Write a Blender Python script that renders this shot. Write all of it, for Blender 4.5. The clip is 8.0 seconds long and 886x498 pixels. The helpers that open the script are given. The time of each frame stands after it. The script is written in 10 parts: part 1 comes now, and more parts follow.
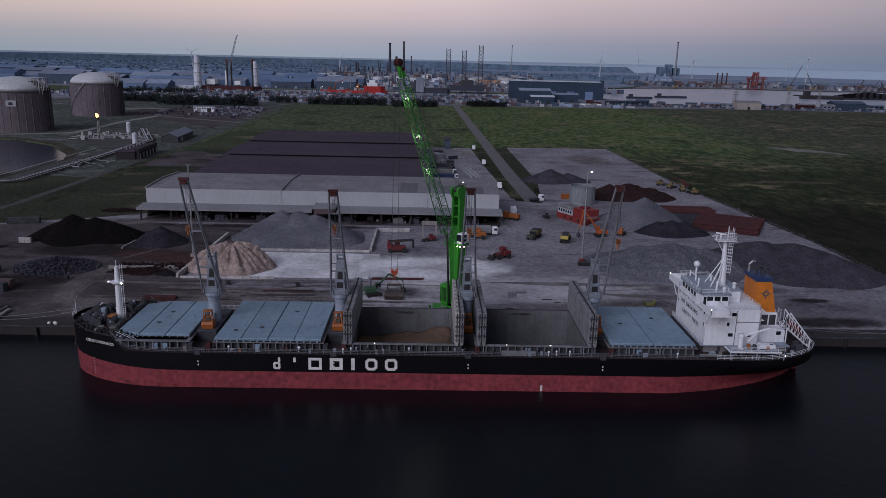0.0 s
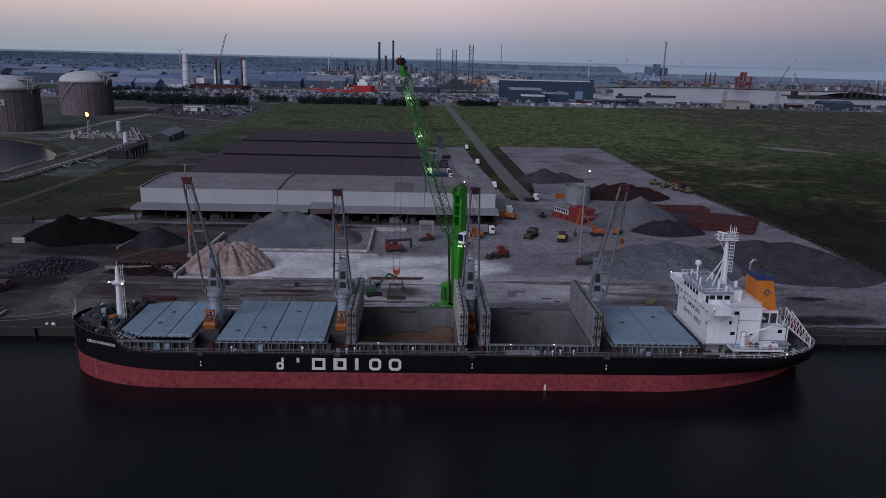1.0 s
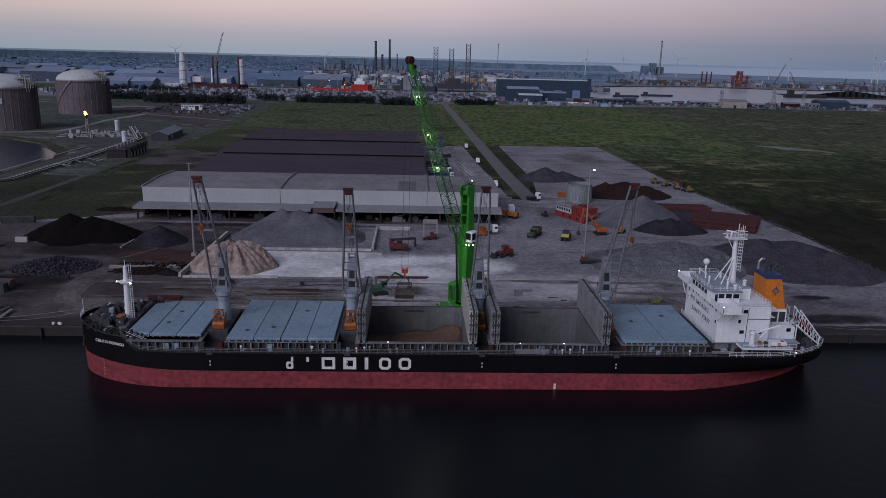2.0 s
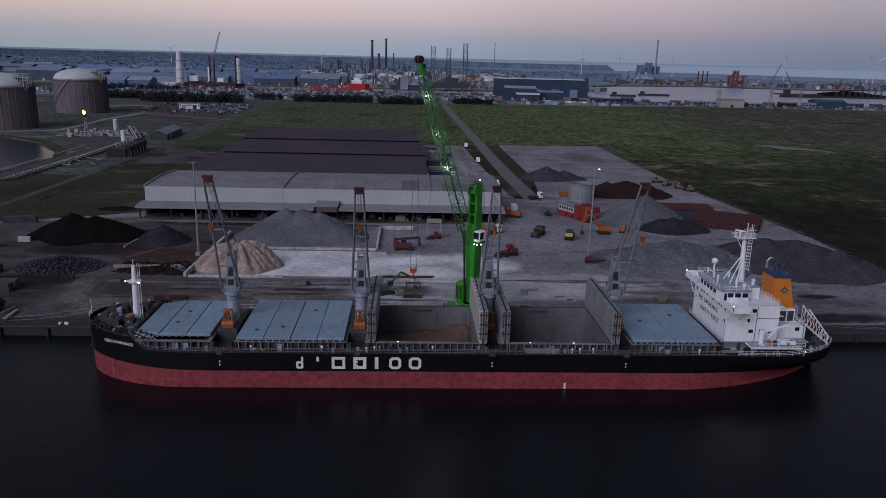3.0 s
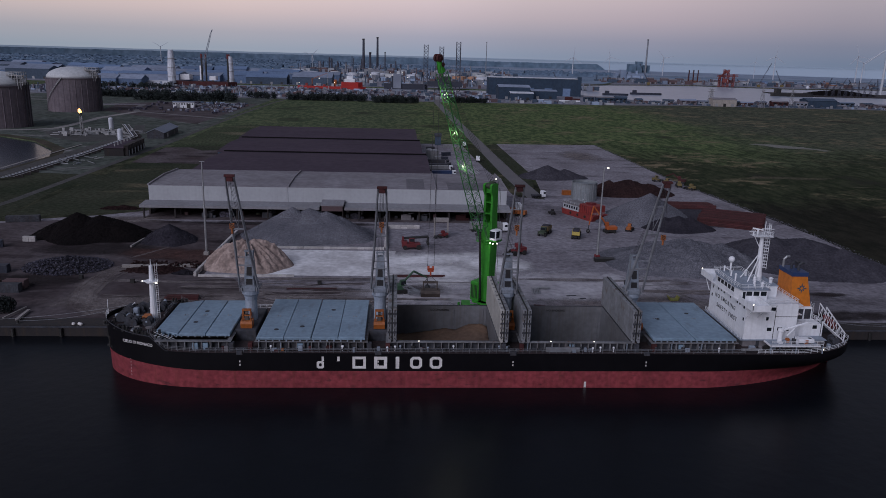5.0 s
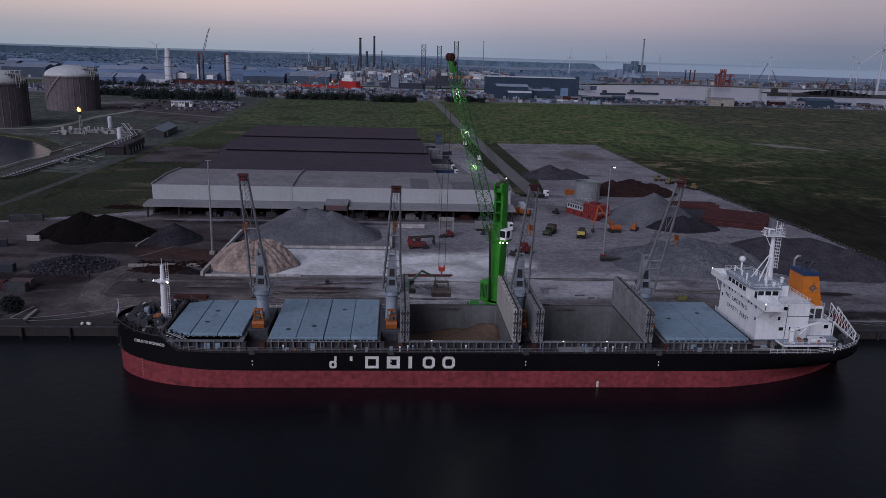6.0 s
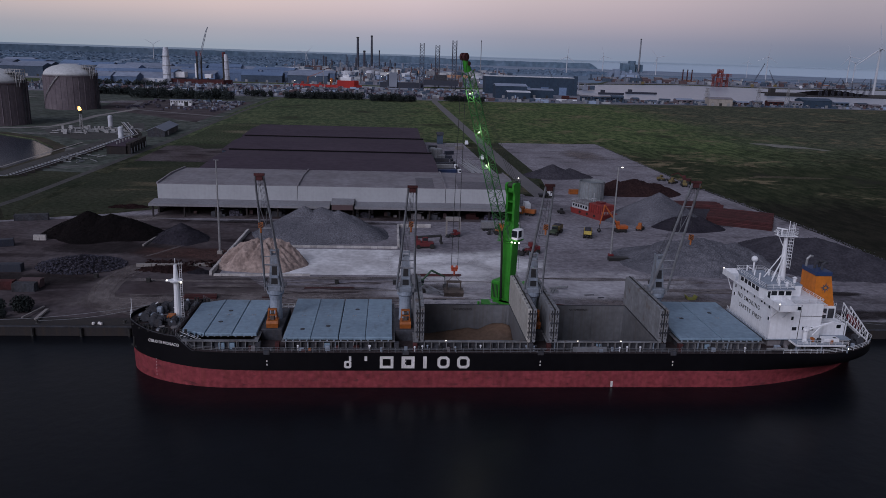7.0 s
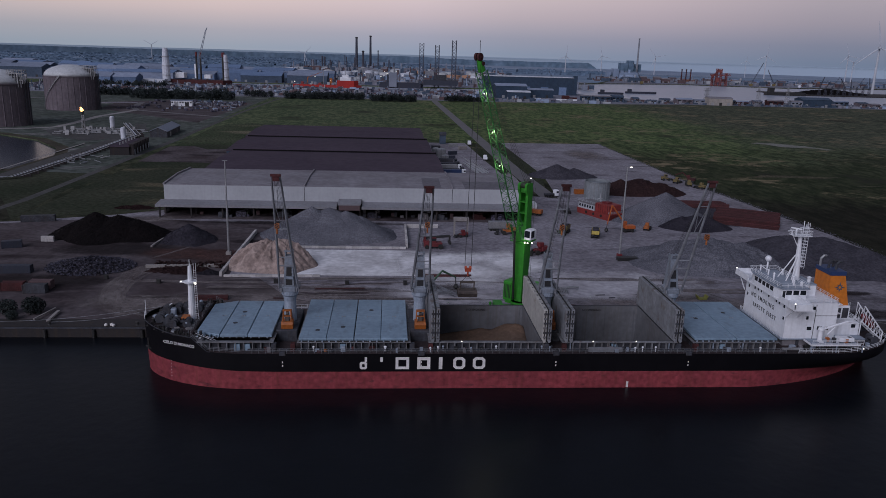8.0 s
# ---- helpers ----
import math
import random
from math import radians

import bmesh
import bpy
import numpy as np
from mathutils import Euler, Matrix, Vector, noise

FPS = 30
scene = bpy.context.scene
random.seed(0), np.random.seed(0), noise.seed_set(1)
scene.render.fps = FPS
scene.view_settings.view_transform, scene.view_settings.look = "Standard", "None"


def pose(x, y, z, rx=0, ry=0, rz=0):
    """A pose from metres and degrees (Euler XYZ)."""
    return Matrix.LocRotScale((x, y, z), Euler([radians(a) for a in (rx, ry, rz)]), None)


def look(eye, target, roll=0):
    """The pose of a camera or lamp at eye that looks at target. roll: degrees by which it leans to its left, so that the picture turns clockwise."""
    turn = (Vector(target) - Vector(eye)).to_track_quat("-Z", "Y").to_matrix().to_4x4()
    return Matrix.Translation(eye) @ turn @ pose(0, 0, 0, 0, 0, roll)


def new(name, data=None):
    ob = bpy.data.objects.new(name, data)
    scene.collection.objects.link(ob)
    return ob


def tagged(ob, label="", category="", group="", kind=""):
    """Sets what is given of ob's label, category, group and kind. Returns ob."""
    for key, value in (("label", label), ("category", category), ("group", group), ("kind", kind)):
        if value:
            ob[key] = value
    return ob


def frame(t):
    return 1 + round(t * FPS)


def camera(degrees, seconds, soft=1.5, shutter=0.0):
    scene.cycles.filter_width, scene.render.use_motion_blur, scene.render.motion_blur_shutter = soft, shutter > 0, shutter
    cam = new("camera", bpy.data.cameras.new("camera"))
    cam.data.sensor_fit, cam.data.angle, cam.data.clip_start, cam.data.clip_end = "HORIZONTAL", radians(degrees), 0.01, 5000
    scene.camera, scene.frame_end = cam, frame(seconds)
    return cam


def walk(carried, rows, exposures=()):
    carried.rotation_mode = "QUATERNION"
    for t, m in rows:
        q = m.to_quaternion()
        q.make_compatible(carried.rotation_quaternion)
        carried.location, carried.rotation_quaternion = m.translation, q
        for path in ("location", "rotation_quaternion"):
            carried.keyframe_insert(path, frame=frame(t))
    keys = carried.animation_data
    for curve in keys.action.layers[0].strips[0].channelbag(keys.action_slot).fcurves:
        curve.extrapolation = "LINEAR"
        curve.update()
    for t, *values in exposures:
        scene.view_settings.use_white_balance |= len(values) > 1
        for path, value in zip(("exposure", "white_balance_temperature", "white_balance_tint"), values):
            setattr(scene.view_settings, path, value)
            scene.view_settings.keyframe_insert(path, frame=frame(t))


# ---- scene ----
cam = camera(61.5, 8.0, soft=0.7)
PATH = [
    (0, (2.727, -3.299, 73.423), (2.769, -1.363, 72.922), 1.3),
    (0.5, (0.95, -3.166, 73.395), (1.011, -1.231, 72.894), 1.4),
    (1, (-0.63, -3.011, 73.318), (-0.558, -1.076, 72.816), 1.4),
    (1.5, (-2.19, -2.843, 73.233), (-2.112, -0.909, 72.73), 1.4),
    (3, (-7.012, -2.41, 73.104), (-6.917, -0.477, 72.598), 1.5),
    (3.5, (-8.655, -2.219, 73.024), (-8.553, -0.287, 72.519), 1.5),
    (4, (-10.405, -1.955, 73.009), (-10.294, -0.024, 72.502), 1.6),
    (4.5, (-12.163, -1.861, 72.964), (-12.046, 0.07, 72.456), 1.6),
    (6, (-17.732, -1.137, 72.753), (-17.598, 0.793, 72.243), 1.7),
    (6.5, (-19.872, -0.96, 72.791), (-19.732, 0.969, 72.28), 1.8),
    (7, (-21.836, -0.738, 72.7), (-21.692, 1.19, 72.189), 1.8),
    (7.5, (-23.807, -0.486, 72.628), (-23.66, 1.442, 72.117), 1.8),
    (8, (-25.663, -0.175, 72.629), (-25.514, 1.753, 72.118), 1.7),
]
walk(cam, [(t, look(eye, target, roll)) for t, eye, target, roll in PATH])

# ---- sky and light: dusk, no direct sun, glow from behind the camera ----
world = bpy.data.worlds.new("dusk")
scene.world = world
world.use_nodes = True
wn, wl = world.node_tree.nodes, world.node_tree.links
wn.clear()
w_out = wn.new("ShaderNodeOutputWorld")
w_bg = wn.new("ShaderNodeBackground")
w_ramp = wn.new("ShaderNodeValToRGB")
w_sep = wn.new("ShaderNodeSeparateXYZ")
w_co = wn.new("ShaderNodeTexCoord")
wl.new(w_co.outputs["Generated"], w_sep.inputs[0])
wl.new(w_sep.outputs["Z"], w_ramp.inputs[0])
# a little brighter towards the set sun, on the camera's left
w_side = wn.new("ShaderNodeMapRange")
w_side.inputs[1].default_value, w_side.inputs[2].default_value = -1.0, 1.0
wl.new(w_sep.outputs["X"], w_side.inputs[0])
w_tint = wn.new("ShaderNodeValToRGB")
wl.new(w_side.outputs[0], w_tint.inputs[0])
TINT = [(0.0, (0.95, 0.97, 1.0)), (0.25, (1.15, 1.10, 1.00)), (0.40, (1.24, 1.17, 1.09)), (0.52, (1.12, 1.09, 1.10)), (0.58, (0.96, 0.95, 0.97)),
        (0.66, (0.86, 0.85, 0.90)), (0.75, (0.66, 0.69, 0.76)), (1.0, (0.55, 0.60, 0.68))]
while len(w_tint.color_ramp.elements) < len(TINT):
    w_tint.color_ramp.elements.new(0.5)
for e, (p, c) in zip(w_tint.color_ramp.elements, TINT):
    e.position, e.color = p, (*c, 1)
w_mul = wn.new("ShaderNodeMix")
w_mul.data_type, w_mul.blend_type = "RGBA", "MULTIPLY"
w_low = wn.new("ShaderNodeMapRange")
w_low.inputs[1].default_value, w_low.inputs[2].default_value = 0.12, 0.32
w_low.inputs[3].default_value, w_low.inputs[4].default_value = 1.0, 0.0
wl.new(w_sep.outputs["Z"], w_low.inputs[0])
wl.new(w_low.outputs[0], w_mul.inputs[0])
wl.new(w_ramp.outputs[0], w_mul.inputs[6])
wl.new(w_tint.outputs[0], w_mul.inputs[7])
wl.new(w_mul.outputs[2], w_bg.inputs[0])
wl.new(w_bg.outputs[0], w_out.inputs[0])
SKY = [(0.0, (0.248, 0.298, 0.395)), (0.02, (0.318, 0.327, 0.405)), (0.045, (0.485, 0.422, 0.462)), (0.08, (0.64, 0.535, 0.545)),
       (0.13, (0.46, 0.41, 0.45)), (0.25, (0.108, 0.118, 0.160)), (0.5, (0.078, 0.087, 0.128)), (1.0, (0.16, 0.19, 0.275))]
el = w_ramp.color_ramp.elements
while len(el) < len(SKY):
    el.new(0.5)
for e, (p, c) in zip(el, SKY):
    e.position, e.color = p, (*c, 1)

sun = new("dusk_glow", bpy.data.lights.new("dusk_glow", "SUN"))
sun.data.energy, sun.data.angle, sun.data.color = 1.74, radians(40), (0.885, 0.88, 1.065)
sun.matrix_world = look((0, 0, 0), (0.55, 0.75, -0.55))

# ---- materials ----
MATS = {}


def mat(name, c, c2=None, s=0.5, fine=8.0, rough=0.7, metal=0.0, bump=0.0, bs=6.0, streak=0.0, spec=0.5, vary=0.0, sharp=0.25, grain=0.2, c3=None, s3=0.05, at3=0.62, stretch3=None):
    """A procedural surface: two colours mixed by noise at a large and a fine scale, with relief.
    s, fine, bs: noise scales per metre; streak: vertical runs; vary: brightness by object;
    c3: a sparse third colour in patches."""
    m = bpy.data.materials.new(name)
    m.use_nodes = True
    n, l = m.node_tree.nodes, m.node_tree.links
    b = n["Principled BSDF"]
    b.inputs["Roughness"].default_value = rough
    b.inputs["Metallic"].default_value = metal
    b.inputs["Specular IOR Level"].default_value = spec
    co = n.new("ShaderNodeNewGeometry")
    c2 = c2 or tuple(x * 0.75 for x in c)

    def tex(scale, detail=4.0, stretch=None):
        t = n.new("ShaderNodeTexNoise")
        t.inputs["Scale"].default_value = scale
        t.inputs["Detail"].default_value = detail
        if stretch:
            mp = n.new("ShaderNodeMapping")
            mp.inputs["Scale"].default_value = stretch
            l.new(co.outputs["Position"], mp.inputs[0])
            l.new(mp.outputs[0], t.inputs["Vector"])
        else:
            l.new(co.outputs["Position"], t.inputs["Vector"])
        return t.outputs["Fac"]

    def ramp(src, lo, hi):
        r = n.new("ShaderNodeMapRange")
        r.inputs[1].default_value, r.inputs[2].default_value = lo, hi
        l.new(src, r.inputs[0])
        return r.outputs[0]

    def mix(f, a, b2, kind="MIX"):
        x = n.new("ShaderNodeMix")
        x.data_type, x.blend_type = "RGBA", kind
        for i, v in ((0, f), (6, a), (7, b2)):
            if isinstance(v, (int, float)):
                x.inputs[i].default_value = v
            elif isinstance(v, tuple):
                x.inputs[i].default_value = (*v, 1)
            else:
                l.new(v, x.inputs[i])
        return x.outputs[2]
    big = ramp(tex(s), 0.5 - sharp, 0.5 + sharp)
    col = mix(big, c, c2)
    if c3:
        col = mix(ramp(tex(s3, 6.0, stretch3), at3 - 0.04, at3 + 0.08), col, c3)
    f = ramp(tex(fine, 2.0), 0.2, 0.8)
    g = n.new("ShaderNodeMapRange")
    g.inputs[3].default_value, g.inputs[4].default_value = 1 - grain, 1 + grain
    l.new(f, g.inputs[0])
    cg = n.new("ShaderNodeCombineColor")
    for i in range(3):
        l.new(g.outputs[0], cg.inputs[i])
    col = mix(1.0, col, cg.outputs[0], "MULTIPLY")
    if streak:
        st = ramp(tex(1.0, 3.0, (1.3, 1.3, 0.06)), 0.5, 0.72)
        sm = n.new("ShaderNodeMath")
        sm.operation = "MULTIPLY"
        sm.inputs[1].default_value = streak
        l.new(st, sm.inputs[0])
        col = mix(sm.outputs[0], col, tuple(x * 0.45 + y for x, y in zip(c, (0.03, 0.018, 0.008))))
    if vary:
        oi = n.new("ShaderNodeObjectInfo")
        vr = n.new("ShaderNodeMapRange")
        vr.inputs[3].default_value, vr.inputs[4].default_value = 1 - vary, 1 + vary
        l.new(oi.outputs["Random"], vr.inputs[0])
        vc = n.new("ShaderNodeCombineColor")
        for i in range(3):
            l.new(vr.outputs[0], vc.inputs[i])
        col = mix(1.0, col, vc.outputs[0], "MULTIPLY")
    l.new(col, b.inputs["Base Color"])
    if bump:
        bp = n.new("ShaderNodeBump")
        bp.inputs["Strength"].default_value = 1.0
        bp.inputs["Distance"].default_value = bump
        l.new(tex(bs, 6.0), bp.inputs["Height"])
        l.new(bp.outputs[0], b.inputs["Normal"])
    MATS[name] = m
    return m


def soft(m, lo=0.3, hi=0.75, scale=0.25, amount=1.0):
    """A copy of a ground material that thins out raggedly where its mesh's "fade" runs to nought."""
    k = m.copy()
    k.name = m.name + "_thin"
    n, l = k.node_tree.nodes, k.node_tree.links
    at = n.new("ShaderNodeAttribute")
    at.attribute_name = "fade"
    ge = n.new("ShaderNodeNewGeometry")
    t = n.new("ShaderNodeTexNoise")
    t.inputs["Scale"].default_value = scale
    t.inputs["Detail"].default_value = 7.0
    t.inputs["Roughness"].default_value = 0.65
    l.new(ge.outputs["Position"], t.inputs["Vector"])
    a = n.new("ShaderNodeMath")
    a.operation = "MULTIPLY_ADD"
    a.inputs[1].default_value, a.inputs[2].default_value = 1.3, -0.65
    l.new(t.outputs["Fac"], a.inputs[0])
    b = n.new("ShaderNodeMath")
    l.new(a.outputs[0], b.inputs[0])
    l.new(at.outputs["Fac"], b.inputs[1])
    r = n.new("ShaderNodeMapRange")
    r.interpolation_type = "SMOOTHSTEP"
    r.inputs[1].default_value, r.inputs[2].default_value = lo, hi
    r.inputs[3].default_value, r.inputs[4].default_value = 0.0, amount
    l.new(b.outputs[0], r.inputs[0])
    l.new(r.outputs[0], n["Principled BSDF"].inputs["Alpha"])
    return k


def lit(name, c, strength):
    """A surface that gives off light: a lamp's glass, a flame, the horizon's sea and coast strips."""
    m = bpy.data.materials.new(name)
    m.use_nodes = True
    b = m.node_tree.nodes["Principled BSDF"]
    b.inputs["Base Color"].default_value = (*c, 1)
    b.inputs["Emission Color"].default_value = (*c, 1)
    b.inputs["Emission Strength"].default_value = strength
    return m


M_WATER = mat("harbour_water", (0.003, 0.0042, 0.0065), (0.004, 0.005, 0.0075), s=0.02, fine=0.2, rough=0.3, bump=0.06, bs=0.35, spec=0.17)
# Basin: most of the mirrored sky is put into this pale base colour.
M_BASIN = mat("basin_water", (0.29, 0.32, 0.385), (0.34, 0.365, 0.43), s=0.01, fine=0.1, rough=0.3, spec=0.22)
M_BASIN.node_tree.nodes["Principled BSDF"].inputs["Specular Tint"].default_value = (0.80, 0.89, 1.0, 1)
M_LAGOON = mat("lagoon_water", (0.018, 0.022, 0.034), (0.024, 0.03, 0.042), s=0.01, fine=0.1, rough=0.25, bump=0.04, bs=0.3, spec=0.25)
# Open sea: the sky's sheen is in the base colour, little is reflected.
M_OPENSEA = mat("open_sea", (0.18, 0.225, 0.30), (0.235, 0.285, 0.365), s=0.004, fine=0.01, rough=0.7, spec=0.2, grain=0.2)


def field_grass():
    """Rough pasture: black-brown heath near the yard, dark olive beyond, fresher green far out, dry tan streaks between."""
    m = bpy.data.materials.new("field_grass")
    m.use_nodes = True
    n, l = m.node_tree.nodes, m.node_tree.links
    b = n["Principled BSDF"]
    b.inputs["Roughness"].default_value, b.inputs["Specular IOR Level"].default_value = 0.95, 0.02
    ge = n.new("ShaderNodeNewGeometry")
    sep = n.new("ShaderNodeSeparateXYZ")
    l.new(ge.outputs["Position"], sep.inputs[0])

    def tex(scale, detail, stretch=(1, 1, 1), rough=0.6):
        mp = n.new("ShaderNodeMapping")
        mp.inputs["Scale"].default_value = stretch
        l.new(ge.outputs["Position"], mp.inputs[0])
        t = n.new("ShaderNodeTexNoise")
        t.inputs["Scale"].default_value, t.inputs["Detail"].default_value, t.inputs["Roughness"].default_value = scale, detail, rough
        l.new(mp.outputs[0], t.inputs["Vector"])
        return t.outputs["Fac"]

    def calc(kind, a, c, d=None):
        x = n.new("ShaderNodeMath")
        x.operation = kind
        for i, v in enumerate((a, c, d)):
            if isinstance(v, (int, float)):
                x.inputs[i].default_value = v
            elif v is not None:
                l.new(v, x.inputs[i])
        return x.outputs[0]

    def step(src, lo, hi):
        r = n.new("ShaderNodeMapRange")
        r.interpolation_type = "SMOOTHSTEP"
        r.inputs[1].default_value, r.inputs[2].default_value = lo, hi
        l.new(src, r.inputs[0])
        return r.outputs[0]

    def mix(f, a, c):
        x = n.new("ShaderNodeMix")
        x.data_type = "RGBA"
        for i, v in ((0, f), (6, a), (7, c)):
            if isinstance(v, tuple):
                x.inputs[i].default_value = (*v, 1)
            else:
                l.new(v, x.inputs[i])
        return x.outputs[2]
    broad, middle, small = tex(0.006, 5.0), tex(0.03, 6.0, (1.0, 0.6, 1), 0.7), tex(0.16, 7.0, (1.25, 0.5, 1), 0.72)
    way = calc("MULTIPLY_ADD", broad, 260.0, sep.outputs["Y"])
    way = calc("MULTIPLY_ADD", middle, 150.0, way)
    way = calc("MULTIPLY_ADD", small, 90.0, way)
    east = calc("MULTIPLY_ADD", middle, 160.0, calc("MULTIPLY_ADD", broad, 200.0, sep.outputs["X"]))
    heath = mix(step(small, 0.35, 0.65), (0.014, 0.015, 0.011), (0.030, 0.028, 0.021))
    olive = mix(step(small, 0.38, 0.62), (0.022, 0.029, 0.016), (0.050, 0.057, 0.032))
    green = mix(step(small, 0.40, 0.60), (0.040, 0.064, 0.028), (0.118, 0.148, 0.066))
    dull = mix(step(small, 0.40, 0.62), (0.040, 0.047, 0.033), (0.098, 0.102, 0.070))
    col = mix(step(way, 590.0, 690.0), heath, olive)
    col = mix(step(way, 760.0, 900.0), col, green)
    col = mix(calc("MULTIPLY", step(east, 430.0, 560.0), step(way, 720.0, 860.0)), col, dull)
    west = step(calc("MULTIPLY_ADD", middle, -120.0, calc("MULTIPLY", sep.outputs["X"], -1.0)), -110.0, -20.0)
    near = mix(step(small, 0.40, 0.62), (0.026, 0.030, 0.020), (0.064, 0.066, 0.042))
    far = mix(step(small, 0.40, 0.62), (0.046, 0.063, 0.037), (0.104, 0.120, 0.070))
    col = mix(calc("MULTIPLY", west, 0.8), col, mix(step(way, 680.0, 900.0), near, far))
    dry = calc("MULTIPLY", step(tex(0.018, 5.0, (0.9, 0.8, 1)), 0.495, 0.60), step(tex(0.11, 6.0, (0.6, 0.9, 1), 0.7), 0.49, 0.60))
    dry = calc("MULTIPLY", calc("MULTIPLY", dry, step(way, 610.0, 700.0)), calc("MULTIPLY_ADD", west, -0.8, 1.0))
    col = mix(dry, col, (0.185, 0.150, 0.095))
    col = mix(calc("MULTIPLY", step(tex(0.013, 4.0, (0.9, 0.8, 1)), 0.57, 0.67), step(small, 0.35, 0.6)), col, (0.030, 0.030, 0.023))
    l.new(col, b.inputs["Base Color"])
    bp = n.new("ShaderNodeBump")
    bp.inputs["Distance"].default_value = 0.5
    l.new(tex(0.5, 6.0), bp.inputs["Height"])
    l.new(bp.outputs[0], b.inputs["Normal"])
    return m


M_FIELD = field_grass()
M_YARD = mat("yard_paving", (0.256, 0.242, 0.268), (0.158, 0.144, 0.160), s=0.035, fine=0.7, rough=0.9, bump=0.03, bs=1.5, spec=0.12, grain=0.42, sharp=0.2, c3=(0.105, 0.093, 0.105), s3=0.09, at3=0.61, stretch3=(0.4, 1.4, 1.0))
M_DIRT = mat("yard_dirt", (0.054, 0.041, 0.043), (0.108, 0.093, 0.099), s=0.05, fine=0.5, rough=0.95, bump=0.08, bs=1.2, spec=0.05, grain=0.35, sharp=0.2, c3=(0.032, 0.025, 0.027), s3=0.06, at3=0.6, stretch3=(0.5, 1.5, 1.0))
M_DUST = mat("white_dust", (0.70, 0.69, 0.705), (0.44, 0.425, 0.435), s=0.07, fine=0.5, rough=0.9, bump=0.04, bs=1.5, spec=0.1, sharp=0.18, grain=0.25)
M_ASPHALT = mat("asphalt", (0.13, 0.122, 0.125), (0.10, 0.095, 0.10), s=0.05, fine=1.0, rough=0.85, bump=0.01, bs=4.0)
M_CONC = mat("concrete", (0.27, 0.25, 0.24), (0.19, 0.175, 0.17), s=0.15, fine=1.5, rough=0.85, bump=0.02, bs=3.0, streak=0.5)
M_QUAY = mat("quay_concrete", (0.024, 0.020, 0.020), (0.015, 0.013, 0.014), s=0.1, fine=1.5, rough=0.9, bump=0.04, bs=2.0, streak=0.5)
M_GRAVEL = mat("grey_gravel", (0.078, 0.079, 0.094), (0.150, 0.149, 0.170), s=0.09, fine=2.2, rough=0.95, bump=0.25, bs=2.2, spec=0.1, grain=0.6)
M_GRAVELD = mat("dark_gravel", (0.036, 0.034, 0.043), (0.064, 0.060, 0.072), s=0.2, fine=1.2, rough=0.95, bump=0.4, bs=1.2, spec=0.1, grain=0.4)
M_COAL = mat("black_coal", (0.0040, 0.0031, 0.0034), (0.0075, 0.0057, 0.006), s=0.1, fine=1.2, rough=0.95, bump=0.4, bs=1.0, spec=0.08, grain=0.5)
M_SAND = mat("tan_sand", (0.36, 0.28, 0.248), (0.205, 0.155, 0.137), s=0.25, fine=0.9, rough=0.95, bump=0.5, bs=0.6, spec=0.05, grain=0.4)
M_CARGO = mat("brown_cargo", (0.16, 0.10, 0.068), (0.08, 0.058, 0.047), s=0.1, fine=1.2, rough=0.95, bump=0.2, bs=1.0, spec=0.1)
M_BROWN = mat("red_brown_ore", (0.036, 0.020, 0.019), (0.022, 0.013, 0.014), s=0.15, fine=1.0, rough=0.95, bump=0.4, bs=1.0, spec=0.05, grain=0.5)
M_RUST = mat("rusty_steel", (0.078, 0.026, 0.027), (0.040, 0.018, 0.018), s=0.25, fine=2.0, rough=0.85, bump=0.03, bs=3.0, vary=0.3, spec=0.15, grain=0.35)
M_SCRAP = mat("scrap_metal", (0.012, 0.010, 0.017), (0.075, 0.070, 0.100), s=1.2, fine=2.5, rough=0.6, metal=0.2, bump=0.05, vary=0.5, grain=0.6, sharp=0.08)
M_HULLRED = mat("red_antifouling", (0.255, 0.047, 0.056), (0.185, 0.037, 0.046), s=0.09, fine=0.9, rough=0.6, streak=0.5, bump=0.01, bs=0.6, spec=0.15, grain=0.4, c3=(0.12, 0.032, 0.038), s3=0.9, at3=0.63, stretch3=(0.4, 0.4, 1.3))
M_HULLBLK = mat("black_hull_paint", (0.0035, 0.0033, 0.0045), (0.0065, 0.006, 0.0075), s=0.08, fine=0.6, rough=0.45, bump=0.015, bs=0.5, spec=0.12)
M_WHITE = mat("white_ship_paint", (0.76, 0.775, 0.80), (0.65, 0.66, 0.685), s=0.25, fine=1.5, rough=0.5, streak=0.22, grain=0.07)
M_MARK = mat("white_marking", (0.72, 0.70, 0.68), (0.55, 0.52, 0.50), s=0.5, fine=2.0, rough=0.6, streak=0.25)
M_DECK = mat("brown_deck_paint", (0.055, 0.040, 0.040), (0.035, 0.028, 0.030), s=0.3, fine=1.5, rough=0.8, bump=0.01, spec=0.15, grain=0.4)
M_HATCH = mat("blue_grey_hatch_paint", (0.210, 0.298, 0.380), (0.165, 0.240, 0.310), s=0.2, fine=0.9, rough=0.55, bump=0.01, bs=0.8, vary=0.07, grain=0.2, streak=0.1, c3=(0.145, 0.20, 0.25), s3=0.5, at3=0.63, stretch3=(1.2, 0.3, 1.0))
M_PALESTEEL = mat("pale_weathered_steel", (0.22, 0.225, 0.24), (0.09, 0.088, 0.09), s=0.35, fine=1.5, rough=0.7, streak=0.5, spec=0.2, grain=0.35, c3=(0.10, 0.055, 0.035), s3=0.5, at3=0.64)
